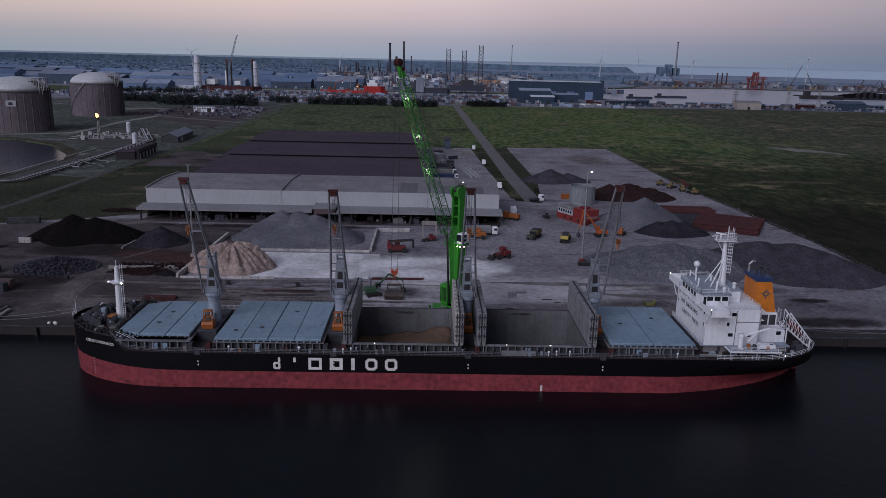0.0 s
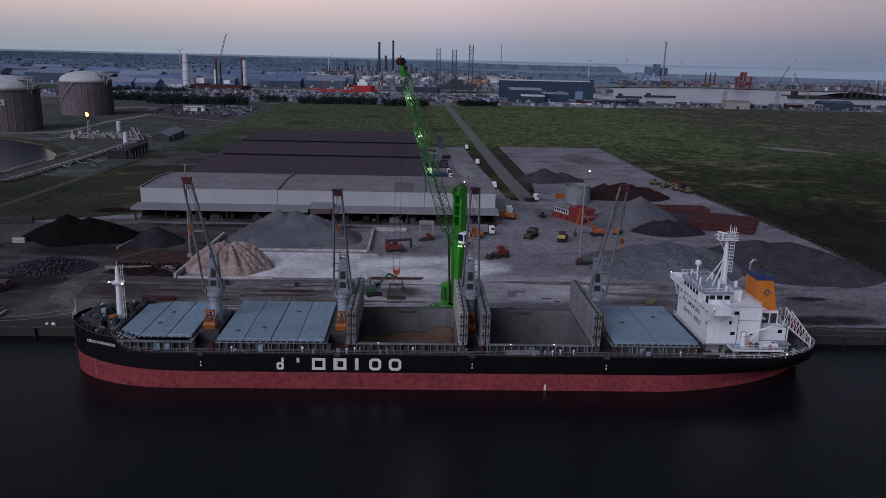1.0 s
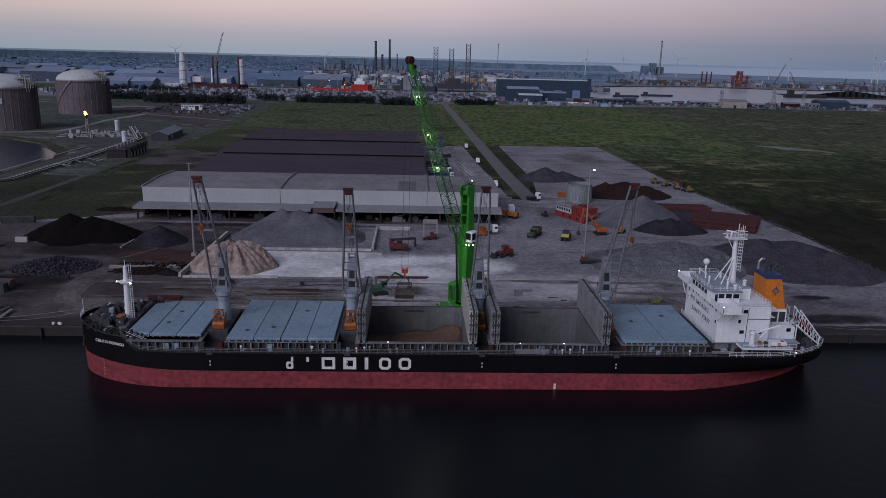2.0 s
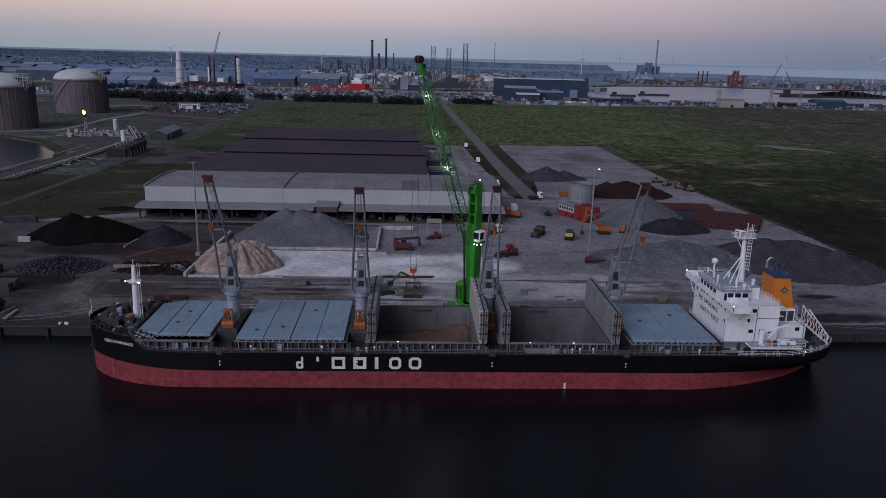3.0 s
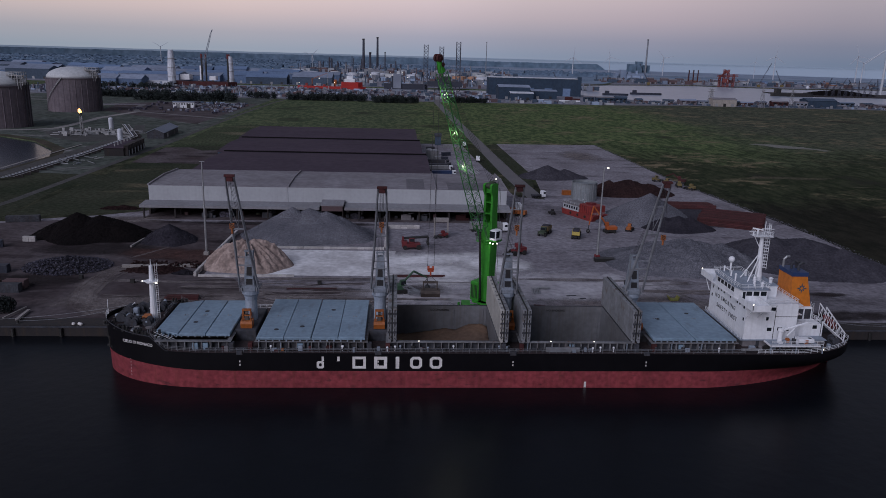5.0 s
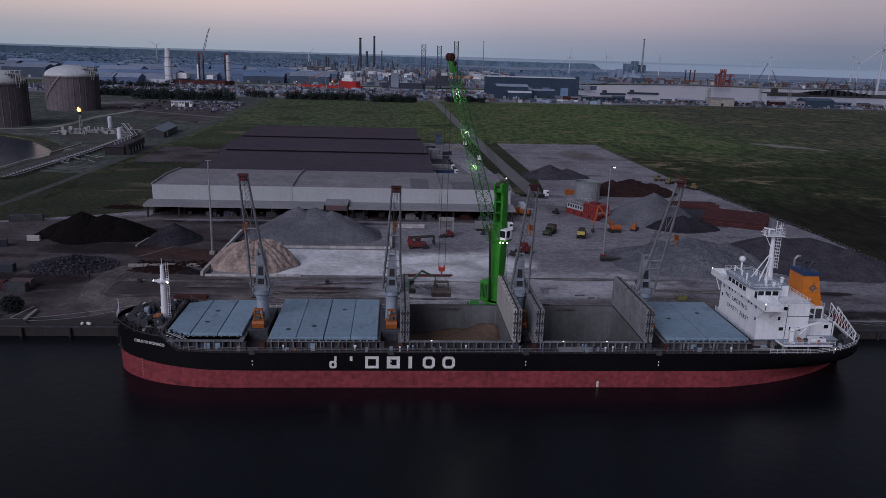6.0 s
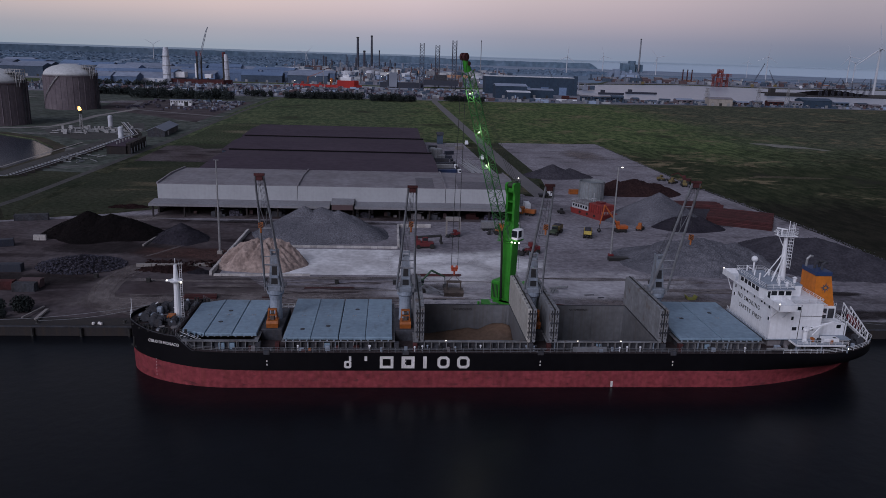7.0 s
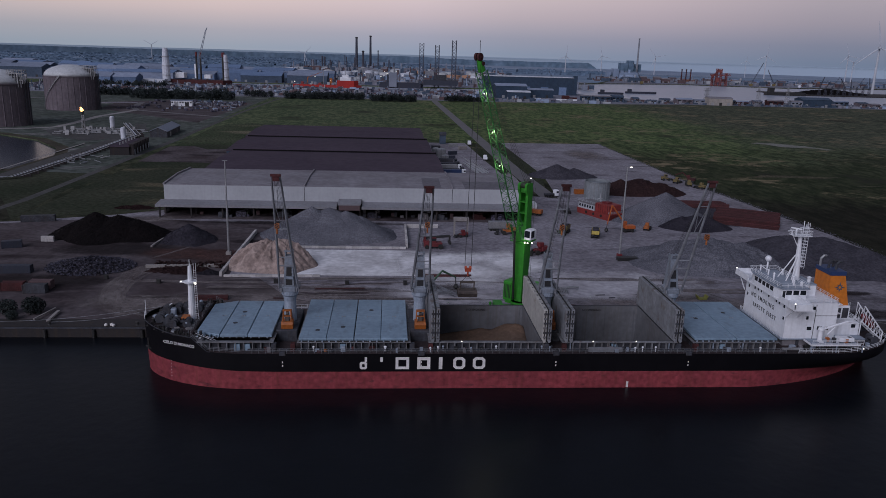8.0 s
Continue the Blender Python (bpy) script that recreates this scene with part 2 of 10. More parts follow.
M_HATCHCREAM = mat("cream_hatch_underside", (0.42, 0.41, 0.385), (0.31, 0.30, 0.28), s=0.18, fine=1.0, rough=0.7, streak=0.35, grain=0.2, c3=(0.17, 0.13, 0.10), s3=0.3, at3=0.66)
M_HATCHIN = mat("grey_hatch_underside", (0.215, 0.225, 0.245), (0.135, 0.138, 0.148), s=0.18, fine=1.0, rough=0.7, streak=0.45, grain=0.3, c3=(0.12, 0.10, 0.09), s3=0.35, at3=0.62)
M_COAM = mat("grey_coaming", (0.062, 0.066, 0.078), (0.032, 0.032, 0.038), s=0.4, fine=1.5, rough=0.7, streak=0.5, spec=0.2, grain=0.4)
M_HOLD = mat("hold_steel", (0.150, 0.155, 0.168), (0.088, 0.085, 0.088), s=0.12, fine=0.8, rough=0.7, streak=0.6)
M_CRANE = mat("grey_crane_paint", (0.275, 0.32, 0.385), (0.20, 0.235, 0.285), s=0.3, fine=2.0, rough=0.5, streak=0.4)
M_JIB = mat("jib_steel", (0.24, 0.255, 0.28), (0.125, 0.125, 0.14), s=0.3, fine=2.0, rough=0.55, streak=0.3)
M_GREEN = mat("green_crane_paint", (0.040, 0.26, 0.028), (0.030, 0.20, 0.022), s=0.2, fine=1.0, rough=0.5, streak=0.15, spec=0.3)
M_ORANGE = mat("orange_paint", (0.36, 0.105, 0.018), (0.24, 0.068, 0.014), s=0.5, fine=2.0, rough=0.55, streak=0.4, grain=0.3)
M_FUNNEL = mat("funnel_orange", (0.60, 0.185, 0.02), (0.50, 0.15, 0.018), s=0.2, fine=1.0, rough=0.45)
M_BLUE = mat("dark_blue_paint", (0.025, 0.05, 0.13), s=0.4, rough=0.45)
M_BLACK = mat("black_steel", (0.014, 0.014, 0.015), (0.02, 0.019, 0.018), s=0.5, rough=0.5)
M_GRABSTEEL = mat("worn_grab_steel", (0.11, 0.088, 0.078), (0.06, 0.05, 0.045), s=0.6, fine=2.0, rough=0.7, spec=0.2, grain=0.3)
M_RUBBER = mat("black_rubber", (0.012, 0.012, 0.012), (0.02, 0.019, 0.018), s=2.0, rough=0.85)
M_STEEL = mat("galvanised_steel", (0.36, 0.37, 0.38), (0.27, 0.27, 0.28), s=0.4, fine=2.0, rough=0.45, metal=0.6)
M_GLASS = mat("dark_window_glass", (0.010, 0.012, 0.016), (0.014, 0.017, 0.021), s=0.3, rough=0.12, spec=0.3)
M_CLAD = mat("white_wall_cladding", (0.385, 0.40, 0.42), (0.33, 0.34, 0.36), s=0.08, fine=0.8, rough=0.7, streak=0.12, spec=0.2, grain=0.06)
M_ROOFL = mat("light_sheet_roof", (0.225, 0.214, 0.232), (0.175, 0.162, 0.176), s=0.09, fine=0.4, rough=0.8, bump=0.02, bs=1.0, spec=0.15, sharp=0.15)
M_CANOPY = mat("pale_canopy_sheet", (0.24, 0.24, 0.26), (0.175, 0.172, 0.185), s=0.08, fine=0.8, rough=0.75, spec=0.2, streak=0.3, grain=0.15)
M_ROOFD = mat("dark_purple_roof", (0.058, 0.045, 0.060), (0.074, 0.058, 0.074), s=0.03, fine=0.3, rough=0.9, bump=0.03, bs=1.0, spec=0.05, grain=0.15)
# Shed and hall colours: paled and blued to carry the haze of distance.
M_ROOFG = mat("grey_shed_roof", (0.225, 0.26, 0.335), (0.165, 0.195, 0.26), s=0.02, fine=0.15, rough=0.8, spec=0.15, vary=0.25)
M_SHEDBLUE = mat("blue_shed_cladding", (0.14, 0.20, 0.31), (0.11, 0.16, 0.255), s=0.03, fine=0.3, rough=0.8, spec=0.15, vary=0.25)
M_HALL = mat("dark_hall_cladding", (0.070, 0.096, 0.135), (0.054, 0.075, 0.106), s=0.03, fine=0.3, rough=0.8, spec=0.15)
M_RED = mat("red_paint", (0.145, 0.015, 0.019), (0.09, 0.013, 0.015), s=0.4, fine=2.0, rough=0.55, grain=0.35)
M_BARGE = mat("bright_red_hull", (0.235, 0.028, 0.024), (0.16, 0.022, 0.02), s=0.3, fine=1.5, rough=0.6, streak=0.3, grain=0.25)
M_CRANEHOUSE = mat("dull_grey_crane_paint", (0.20, 0.228, 0.268), (0.135, 0.155, 0.185), s=0.4, fine=2.0, rough=0.55, streak=0.5, grain=0.3)
M_YELLOW = mat("yellow_paint", (0.42, 0.31, 0.03), (0.30, 0.22, 0.03), s=0.5, fine=2.0, rough=0.55)
M_LNG = mat("tank_concrete", (0.16, 0.136, 0.15), (0.115, 0.098, 0.112), s=0.08, fine=0.4, rough=0.95, streak=0.55, bump=0.05, bs=0.6, spec=0.05, grain=0.2)
M_DOME = mat("pale_dome", (0.50, 0.51, 0.52), (0.40, 0.41, 0.42), s=0.05, fine=0.5, rough=0.6)
M_PALE = mat("pale_tower_steel", (0.56, 0.58, 0.63), (0.45, 0.47, 0.52), s=0.05, fine=0.3, rough=0.6)
M_LEAF = mat("dark_foliage", (0.024, 0.031, 0.032), (0.042, 0.050, 0.048), s=0.15, fine=1.0, rough=0.95, spec=0.05, vary=0.3)
# Far woods and land: distance haze is mixed into both base colours.
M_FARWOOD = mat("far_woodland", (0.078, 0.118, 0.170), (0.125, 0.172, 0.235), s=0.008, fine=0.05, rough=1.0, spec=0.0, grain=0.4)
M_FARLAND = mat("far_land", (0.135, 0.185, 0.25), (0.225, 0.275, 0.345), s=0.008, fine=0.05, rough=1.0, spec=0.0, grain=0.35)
M_OLIVE = mat("olive_paint", (0.045, 0.065, 0.035), (0.03, 0.042, 0.026), s=0.5, rough=0.6)
M_LOWER = mat("weathered_pale_paint", (0.20, 0.188, 0.198), (0.11, 0.10, 0.105), s=0.3, fine=1.5, rough=0.7, streak=0.5)
M_TRACK = mat("worn_track", (0.085, 0.082, 0.082), (0.055, 0.055, 0.052), s=0.05, fine=0.6, rough=0.9, spec=0.1, grain=0.3)
M_PALETRACK = mat("pale_tyre_track", (0.24, 0.21, 0.205), (0.12, 0.10, 0.10), s=0.12, fine=0.8, rough=0.95, spec=0.05, grain=0.35, sharp=0.15)
M_DULLYEL = mat("dull_yellow_paint", (0.17, 0.125, 0.045), (0.11, 0.085, 0.035), s=0.5, rough=0.7)
M_DULLGREEN = mat("dull_green_paint", (0.035, 0.085, 0.045), (0.025, 0.055, 0.032), s=0.4, rough=0.6)
M_HEATH = mat("dark_heath", (0.021, 0.023, 0.017), (0.038, 0.036, 0.027), s=0.02, fine=0.22, rough=0.95, bump=1.0, bs=0.3, spec=0.02, grain=0.65, sharp=0.16, c3=(0.07, 0.06, 0.045), s3=0.03, at3=0.66, stretch3=(0.5, 1.5, 1.0))
# Ground colour raised to include the haze over the far docks.
M_DOCK = mat("dock_ground", (0.235, 0.235, 0.27), (0.13, 0.135, 0.165), s=0.02, fine=0.1, rough=0.95, spec=0.05, grain=0.45)
M_BANK = mat("muddy_bank", (0.075, 0.062, 0.05), (0.045, 0.045, 0.032), s=0.06, fine=0.4, rough=0.95, spec=0.05, grain=0.4)
# Haze over the far works is put into this pale blue.
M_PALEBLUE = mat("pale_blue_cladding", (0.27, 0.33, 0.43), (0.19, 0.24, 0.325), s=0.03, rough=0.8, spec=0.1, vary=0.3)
M_SCRUB = mat("scrubby_ground", (0.062, 0.072, 0.060), (0.098, 0.108, 0.100), s=0.02, fine=0.2, rough=0.95, bump=1.0, bs=0.3, spec=0.02, grain=0.6, c3=(0.20, 0.19, 0.19), s3=0.025, at3=0.63, stretch3=(0.6, 1.5, 1.0))
M_PAN = mat("dry_pan", (0.24, 0.235, 0.215), (0.12, 0.12, 0.10), s=0.05, fine=0.4, rough=0.95, spec=0.05, grain=0.4)
# Far cladding: muted base colours take the place of haze.
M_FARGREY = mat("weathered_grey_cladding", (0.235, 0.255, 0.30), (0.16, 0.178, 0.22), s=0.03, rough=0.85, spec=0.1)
M_FARBROWN = mat("weathered_brown_cladding", (0.13, 0.085, 0.085), (0.09, 0.065, 0.07), s=0.03, rough=0.85, spec=0.1)
# The haze of the horizon is put into this blue-grey.
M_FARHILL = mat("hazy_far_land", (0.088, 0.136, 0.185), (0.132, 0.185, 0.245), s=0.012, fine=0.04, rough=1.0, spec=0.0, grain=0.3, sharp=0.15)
M_DARKGRASS = mat("dark_olive_grass", (0.030, 0.037, 0.024), (0.050, 0.053, 0.037), s=0.02, fine=0.5, rough=0.95, bump=0.3, bs=0.6, spec=0.02, grain=0.5, sharp=0.15, c3=(0.125, 0.105, 0.07), s3=0.022, at3=0.63, stretch3=(0.5, 1.6, 1.0))
M_MIDGRASS = mat("middling_grass", (0.038, 0.052, 0.029), (0.068, 0.076, 0.048), s=0.015, fine=0.5, rough=0.95, bump=0.4, bs=0.6, spec=0.02, grain=0.8, sharp=0.13, c3=(0.14, 0.125, 0.085), s3=0.018, at3=0.62, stretch3=(0.5, 1.6, 1.0))
M_TAN = mat("dry_tan_grass", (0.095, 0.082, 0.056), (0.05, 0.05, 0.034), s=0.05, fine=0.5, rough=0.95, spec=0.03, grain=0.7)
M_BOOM = mat("green_boom_paint", (0.034, 0.145, 0.040), (0.026, 0.105, 0.032), s=0.2, fine=1.0, rough=0.5, streak=0.3, spec=0.3)
M_GRAVELK = mat("blackish_gravel", (0.021, 0.019, 0.026), (0.038, 0.035, 0.044), s=0.2, fine=1.2, rough=0.95, bump=0.4, bs=1.2, spec=0.1, grain=0.4)
M_PALEDUST = mat("pale_dusty_paving", (0.56, 0.54, 0.57), (0.35, 0.33, 0.35), s=0.06, fine=0.5, rough=0.9, bump=0.03, bs=1.5, spec=0.1, sharp=0.2, grain=0.28, c3=(0.23, 0.21, 0.22), s3=0.12, at3=0.62, stretch3=(0.35, 1.5, 1.0))
M_HALLD = mat("deep_blue_hall_cladding", (0.038, 0.060, 0.092), (0.028, 0.046, 0.072), s=0.03, fine=0.3, rough=0.8, spec=0.15, streak=0.2)
S_PALETRACK = soft(M_PALETRACK, amount=0.55)
S_PALEFAINT = soft(M_PALETRACK, 0.2, 1.2, 0.15, 0.75)
S_DIRT = soft(M_DIRT, amount=0.8)
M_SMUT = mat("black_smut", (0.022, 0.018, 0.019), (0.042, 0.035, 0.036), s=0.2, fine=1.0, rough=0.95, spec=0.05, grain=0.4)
M_REDDUST = mat("red_brown_dust", (0.095, 0.052, 0.047), (0.060, 0.040, 0.038), s=0.1, fine=0.8, rough=0.95, spec=0.03, grain=0.35)
S_DARKFAINT = soft(M_SMUT, 0.2, 1.2, 0.12, 0.28)
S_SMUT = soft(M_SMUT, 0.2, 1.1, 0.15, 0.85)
S_RED = soft(M_REDDUST, 0.15, 1.0, 0.12, 0.85)
S_GRAVELD = soft(M_GRAVELD, 0.15, 0.9, 0.2, 0.9)
S_DUST = soft(M_DUST, 0.15, 1.0, 0.15, 1.0)
S_PALEDUST = soft(M_PALEDUST, 0.15, 1.0, 0.15, 0.8)
M_BARK = mat("bark", (0.05, 0.035, 0.025), s=2.0, rough=0.95)
M_LAMP = lit("lamp_glass", (1.0, 0.93, 0.8), 3.0)
M_FLAME = lit("gas_flame", (1.0, 0.42, 0.12), 5.0)
# Far sea and coast emit their colour in place of reflected dusk light.
M_SEAGLOW = lit("far_sea", (0.15, 0.19, 0.255), 0.57)
M_COASTGLOW = lit("far_coast", (0.10, 0.13, 0.18), 0.9)


# ---- shape helpers ----
class Geo:
    """A growing mesh: vertices and faces in world metres."""

    def __init__(self):
        self.v, self.f = [], []

    def add(self, verts, faces):
        k = len(self.v)
        self.v += [tuple(p) for p in verts]
        self.f += [tuple(i + k for i in f) for f in faces]
        return self

    def box(self, x0, y0, z0, x1, y1, z1):
        return self.add([(x0, y0, z0), (x1, y0, z0), (x1, y1, z0), (x0, y1, z0), (x0, y0, z1), (x1, y0, z1), (x1, y1, z1), (x0, y1, z1)],
                        [(0, 3, 2, 1), (4, 5, 6, 7), (0, 1, 5, 4), (1, 2, 6, 5), (2, 3, 7, 6), (3, 0, 4, 7)])

    def cbox(self, c, size, turn=0.0, tip=0.0):
        m = Matrix.Translation(c) @ Matrix.Rotation(turn, 4, "Z") @ Matrix.Rotation(tip, 4, "Y")
        g = Geo().box(*[-x / 2 for x in size], *[x / 2 for x in size])
        return self.add([m @ Vector(p) for p in g.v], g.f)

    def rbox(self, x0, y0, z0, x1, y1, z1, b):
        """A box with its upper edges and upright edges chamfered by b."""
        def ring(d, z):
            a, c, e, g = x0 + d, x1 - d, y0 + d, y1 - d
            return [(a + b, e, z), (c - b, e, z), (c, e + b, z), (c, g - b, z), (c - b, g, z), (a + b, g, z), (a, g - b, z), (a, e + b, z)]
        v = ring(0, z0) + ring(0, z1 - b) + ring(b, z1)
        f = [tuple(range(7, -1, -1)), tuple(range(16, 24))]
        for k in (0, 8):
            f += [(k + i, k + (i + 1) % 8, k + 8 + (i + 1) % 8, k + 8 + i) for i in range(8)]
        return self.add(v, f)

    def tube(self, p, q, r, n=6, r2=None, cap=True):
        p, q = Vector(p), Vector(q)
        r2 = r if r2 is None else r2
        d = (q - p).normalized()
        a = d.orthogonal().normalized() if abs(d.z) < 0.99 else Vector((1, 0, 0))
        if abs(d.z) < 0.99:
            a = d.cross(Vector((0, 0, 1))).normalized()
        b = d.cross(a).normalized()
        ang = [2 * math.pi * (i + 0.5) / n for i in range(n)]
        v = [p + (a * math.cos(t) + b * math.sin(t)) * r for t in ang] + [q + (a * math.cos(t) + b * math.sin(t)) * r2 for t in ang]
        f = [(i, (i + 1) % n, n + (i + 1) % n, n + i) for i in range(n)]
        if cap:
            f += [tuple(range(n - 1, -1, -1)), tuple(range(n, 2 * n))]
        return self.add(v, f)

    def path(self, pts, r, n=5):
        for p, q in zip(pts, pts[1:]):
            self.tube(p, q, r, n)
        return self

    def lathe(self, cx, cy, prof, n=24):
        """Rings of (radius, height) about an upright axis."""
        k = len(prof)
        v = [(cx + r * math.cos(2 * math.pi * i / n), cy + r * math.sin(2 * math.pi * i / n), z) for r, z in prof for i in range(n)]
        f = [(j * n + i, j * n + (i + 1) % n, (j + 1) * n + (i + 1) % n, (j + 1) * n + i) for j in range(k - 1) for i in range(n)]
        f += [tuple(range(n - 1, -1, -1)), tuple(range((k - 1) * n, k * n))]
        return self.add(v, f)

    def prism(self, pts, z0, z1):
        n = len(pts)
        v = [(x, y, z0) for x, y in pts] + [(x, y, z1) for x, y in pts]
        return self.add(v, [tuple(range(n - 1, -1, -1)), tuple(range(n, 2 * n))] + [(i, (i + 1) % n, n + (i + 1) % n, n + i) for i in range(n)])

    def slab_x(self, prof, x0, x1):
        """An outline in (y, z) drawn out along x."""
        n = len(prof)
        v = [(x0, y, z) for y, z in prof] + [(x1, y, z) for y, z in prof]
        return self.add(v, [tuple(range(n - 1, -1, -1)), tuple(range(n, 2 * n))] + [(i, (i + 1) % n, n + (i + 1) % n, n + i) for i in range(n)])

    def slab_y(self, prof, y0, y1):
        """An outline in (x, z) drawn out along y."""
        n = len(prof)
        v = [(x, y0, z) for x, z in prof] + [(x, y1, z) for x, z in prof]
        return self.add(v, [tuple(range(n)), tuple(range(2 * n - 1, n - 1, -1))] + [(i, n + i, n + (i + 1) % n, (i + 1) % n) for i in range(n)])

    def ball(self, c, r, n=10, squash=1.0):
        prof = [(max(0.01, r * math.sin(math.pi * j / n)), c[2] - r * squash * math.cos(math.pi * j / n)) for j in range(n + 1)]
        return self.lathe(c[0], c[1], prof, n + 4)

    def lattice(self, p, q, w0, w1, bays, r, side=None):
        """A four-chord lattice from p to q, w0 wide at p and w1 at q."""
        p, q = Vector(p), Vector(q)
        d = (q - p).normalized()
        a = Vector(side).normalized() if side else (d.cross(Vector((0, 0, 1))).normalized() if abs(d.z) < 0.99 else Vector((1, 0, 0)))
        b = d.cross(a).normalized()
        rings = []
        for k in range(bays + 1):
            u = k / bays
            w = (w0 + (w1 - w0) * u) / 2
            c = p.lerp(q, u)
            rings.append([c + a * (sx * w) + b * (sy * w) for sx, sy in ((-1, -1), (1, -1), (1, 1), (-1, 1))])
        for i in range(4):
            for k in range(bays):
                self.tube(rings[k][i], rings[k + 1][i], r, 4, cap=False)
                j = (i + 1) % 4
                self.tube(rings[k][i if k % 2 else j], rings[k + 1][j if k % 2 else i], r * 0.6, 4, cap=False)
                if k % 2 == 0:
                    self.tube(rings[k][i], rings[k][j], r * 0.6, 4, cap=False)
        return self

    def wheel(self, x, y, z, r, w, axis="y"):
        """A wheel about a level axis."""
        d = Vector((0, w / 2, 0)) if axis == "y" else Vector((w / 2, 0, 0))
        c = Vector((x, y, z))
        return self.tube(c - d, c + d, r, 12)

    def mesh(self, name, smooth=False):
        me = bpy.data.meshes.new(name)
        me.from_pydata(self.v, [], self.f)
        me.update()
        if smooth:
            me.polygons.foreach_set("use_smooth", [True] * len(me.polygons))
        return me


def base_of(ob):
    p = Vector((0, 0, 0))
    while ob:
        p += ob.location
        ob = ob.parent
    return p


def thing(name, at, label, category, group="", kind=""):
    """An Empty at the foot of a thing, which parents its parts."""
    ob = new(name)
    ob.empty_display_size = 0.5
    ob.location = at
    return tagged(ob, label, category, group, kind)


def part(name, geo, material, parent=None, label="", smooth=False, kind=""):
    """Links a Geo as one mesh; its world coordinates become its parent's."""
    me = geo.mesh(name, smooth)
    me.materials.append(material)
    ob = new(name, me)
    if parent:
        o = base_of(parent)
        me.transform(Matrix.Translation(-o))
        ob.parent = parent
    return tagged(ob, label, "", "", kind)


def solo(name, geo, material, label, category, kind="", group="", smooth=False, at=None):
    """A thing of one mesh, with its origin at its foot."""
    me = geo.mesh(name, smooth)
    me.materials.append(material)
    ob = new(name, me)
    if at is None:
        xs, ys, zs = zip(*geo.v)
        at = ((min(xs) + max(xs)) / 2, (min(ys) + max(ys)) / 2, min(zs))
    me.transform(Matrix.Translation(-Vector(at)))
    ob.location = at
    return tagged(ob, label, category, group, kind)


def lettering(name, words, height, m, material, parent, label, bold=0.0, space=1.0):
    """Words in the built-in font, standing in the plane of m."""
    cu = bpy.data.curves.new(name, "FONT")
    cu.space_character = space
    cu.body, cu.size, cu.extrude, cu.offset, cu.align_x = words, height * 1.4, 0.02, bold, "CENTER"
    tmp = bpy.data.objects.new(name, cu)
    scene.collection.objects.link(tmp)
    me = bpy.data.meshes.new_from_object(tmp.evaluated_get(bpy.context.evaluated_depsgraph_get()))
    bpy.data.objects.remove(tmp)
    me.transform(Matrix.Translation(-base_of(parent)) @ m)
    me.materials.clear()
    me.materials.append(material)
    ob = new(name, me)
    ob.parent = parent
    return tagged(ob, label)

# ---- land, water, quay, roads ----
from mathutils.geometry import tessellate_polygon

GZ = 2.0


def sheet(outer, holes, z, depth):
    """A level sheet with an uneven outline and holes, and walls down from its edges."""
    loops = [[Vector((x, y, 0)) for x, y in lp] for lp in [outer] + holes]
    tris = tessellate_polygon(loops)
    flat = [p for lp in loops for p in lp]
    g = Geo()
    for t in tris:
        a, b, c = (flat[i] for i in t)
        up = (b - a).cross(c - a).z > 0
        g.add([(p.x, p.y, z) for p in ((a, b, c) if up else (a, c, b))], [(0, 1, 2)])
    for lp in loops:
        n = len(lp)
        for i in range(n):
            a, b = lp[i], lp[(i + 1) % n]
            g.add([(a.x, a.y, z), (b.x, b.y, z), (b.x, b.y, z - depth), (a.x, a.y, z - depth)], [(0, 1, 2, 3)])
    return g


def band(pts, w, z):
    """A level strip of width w along points of the plan."""
    g = Geo()
    side = []
    for i, p in enumerate(pts):
        a, b = Vector(pts[max(i - 1, 0)]), Vector(pts[min(i + 1, len(pts) - 1)])
        d = (b - a).normalized()
        side.append(((p[0] - d.y * w / 2, p[1] + d.x * w / 2, z), (p[0] + d.y * w / 2, p[1] - d.x * w / 2, z)))
    for (a, b), (c, d) in zip(side, side[1:]):
        g.add([a, b, d, c], [(0, 1, 2, 3)])
    return g


def flat_thing(name, geo, material, label, category):
    return solo(name, geo, material, label, category, "structure", at=(0, 0, 0))


def faded(name, geo, fade, material, label, category):
    ob = flat_thing(name, geo, material, label, category)
    ob.data.attributes.new("fade", "FLOAT", "POINT").data.foreach_set("value", fade)
    return ob


def soft_band(name, pts, w, z, material, label, category):
    """A level strip whose sides and ends thin out."""
    g, fade, n = Geo(), [], len(pts)
    for i, p in enumerate(pts):
        a, b = Vector(pts[max(i - 1, 0)]), Vector(pts[min(i + 1, n - 1)])
        d = (b - a).normalized()
        e = 0.0 if i in (0, n - 1) else 1.0
        for u, f in ((-1, 0.0), (-0.4, 1.0), (0.4, 1.0), (1, 0.0)):
            g.v.append((p[0] - d.y * w * u / 2, p[1] + d.x * w * u / 2, z))
            fade.append(e * f)
    g.f = [(4 * i + k, 4 * i + k + 1, 4 * i + k + 5, 4 * i + k + 4) for i in range(n - 1) for k in range(3)]
    return faded(name, g, fade, material, label, category)


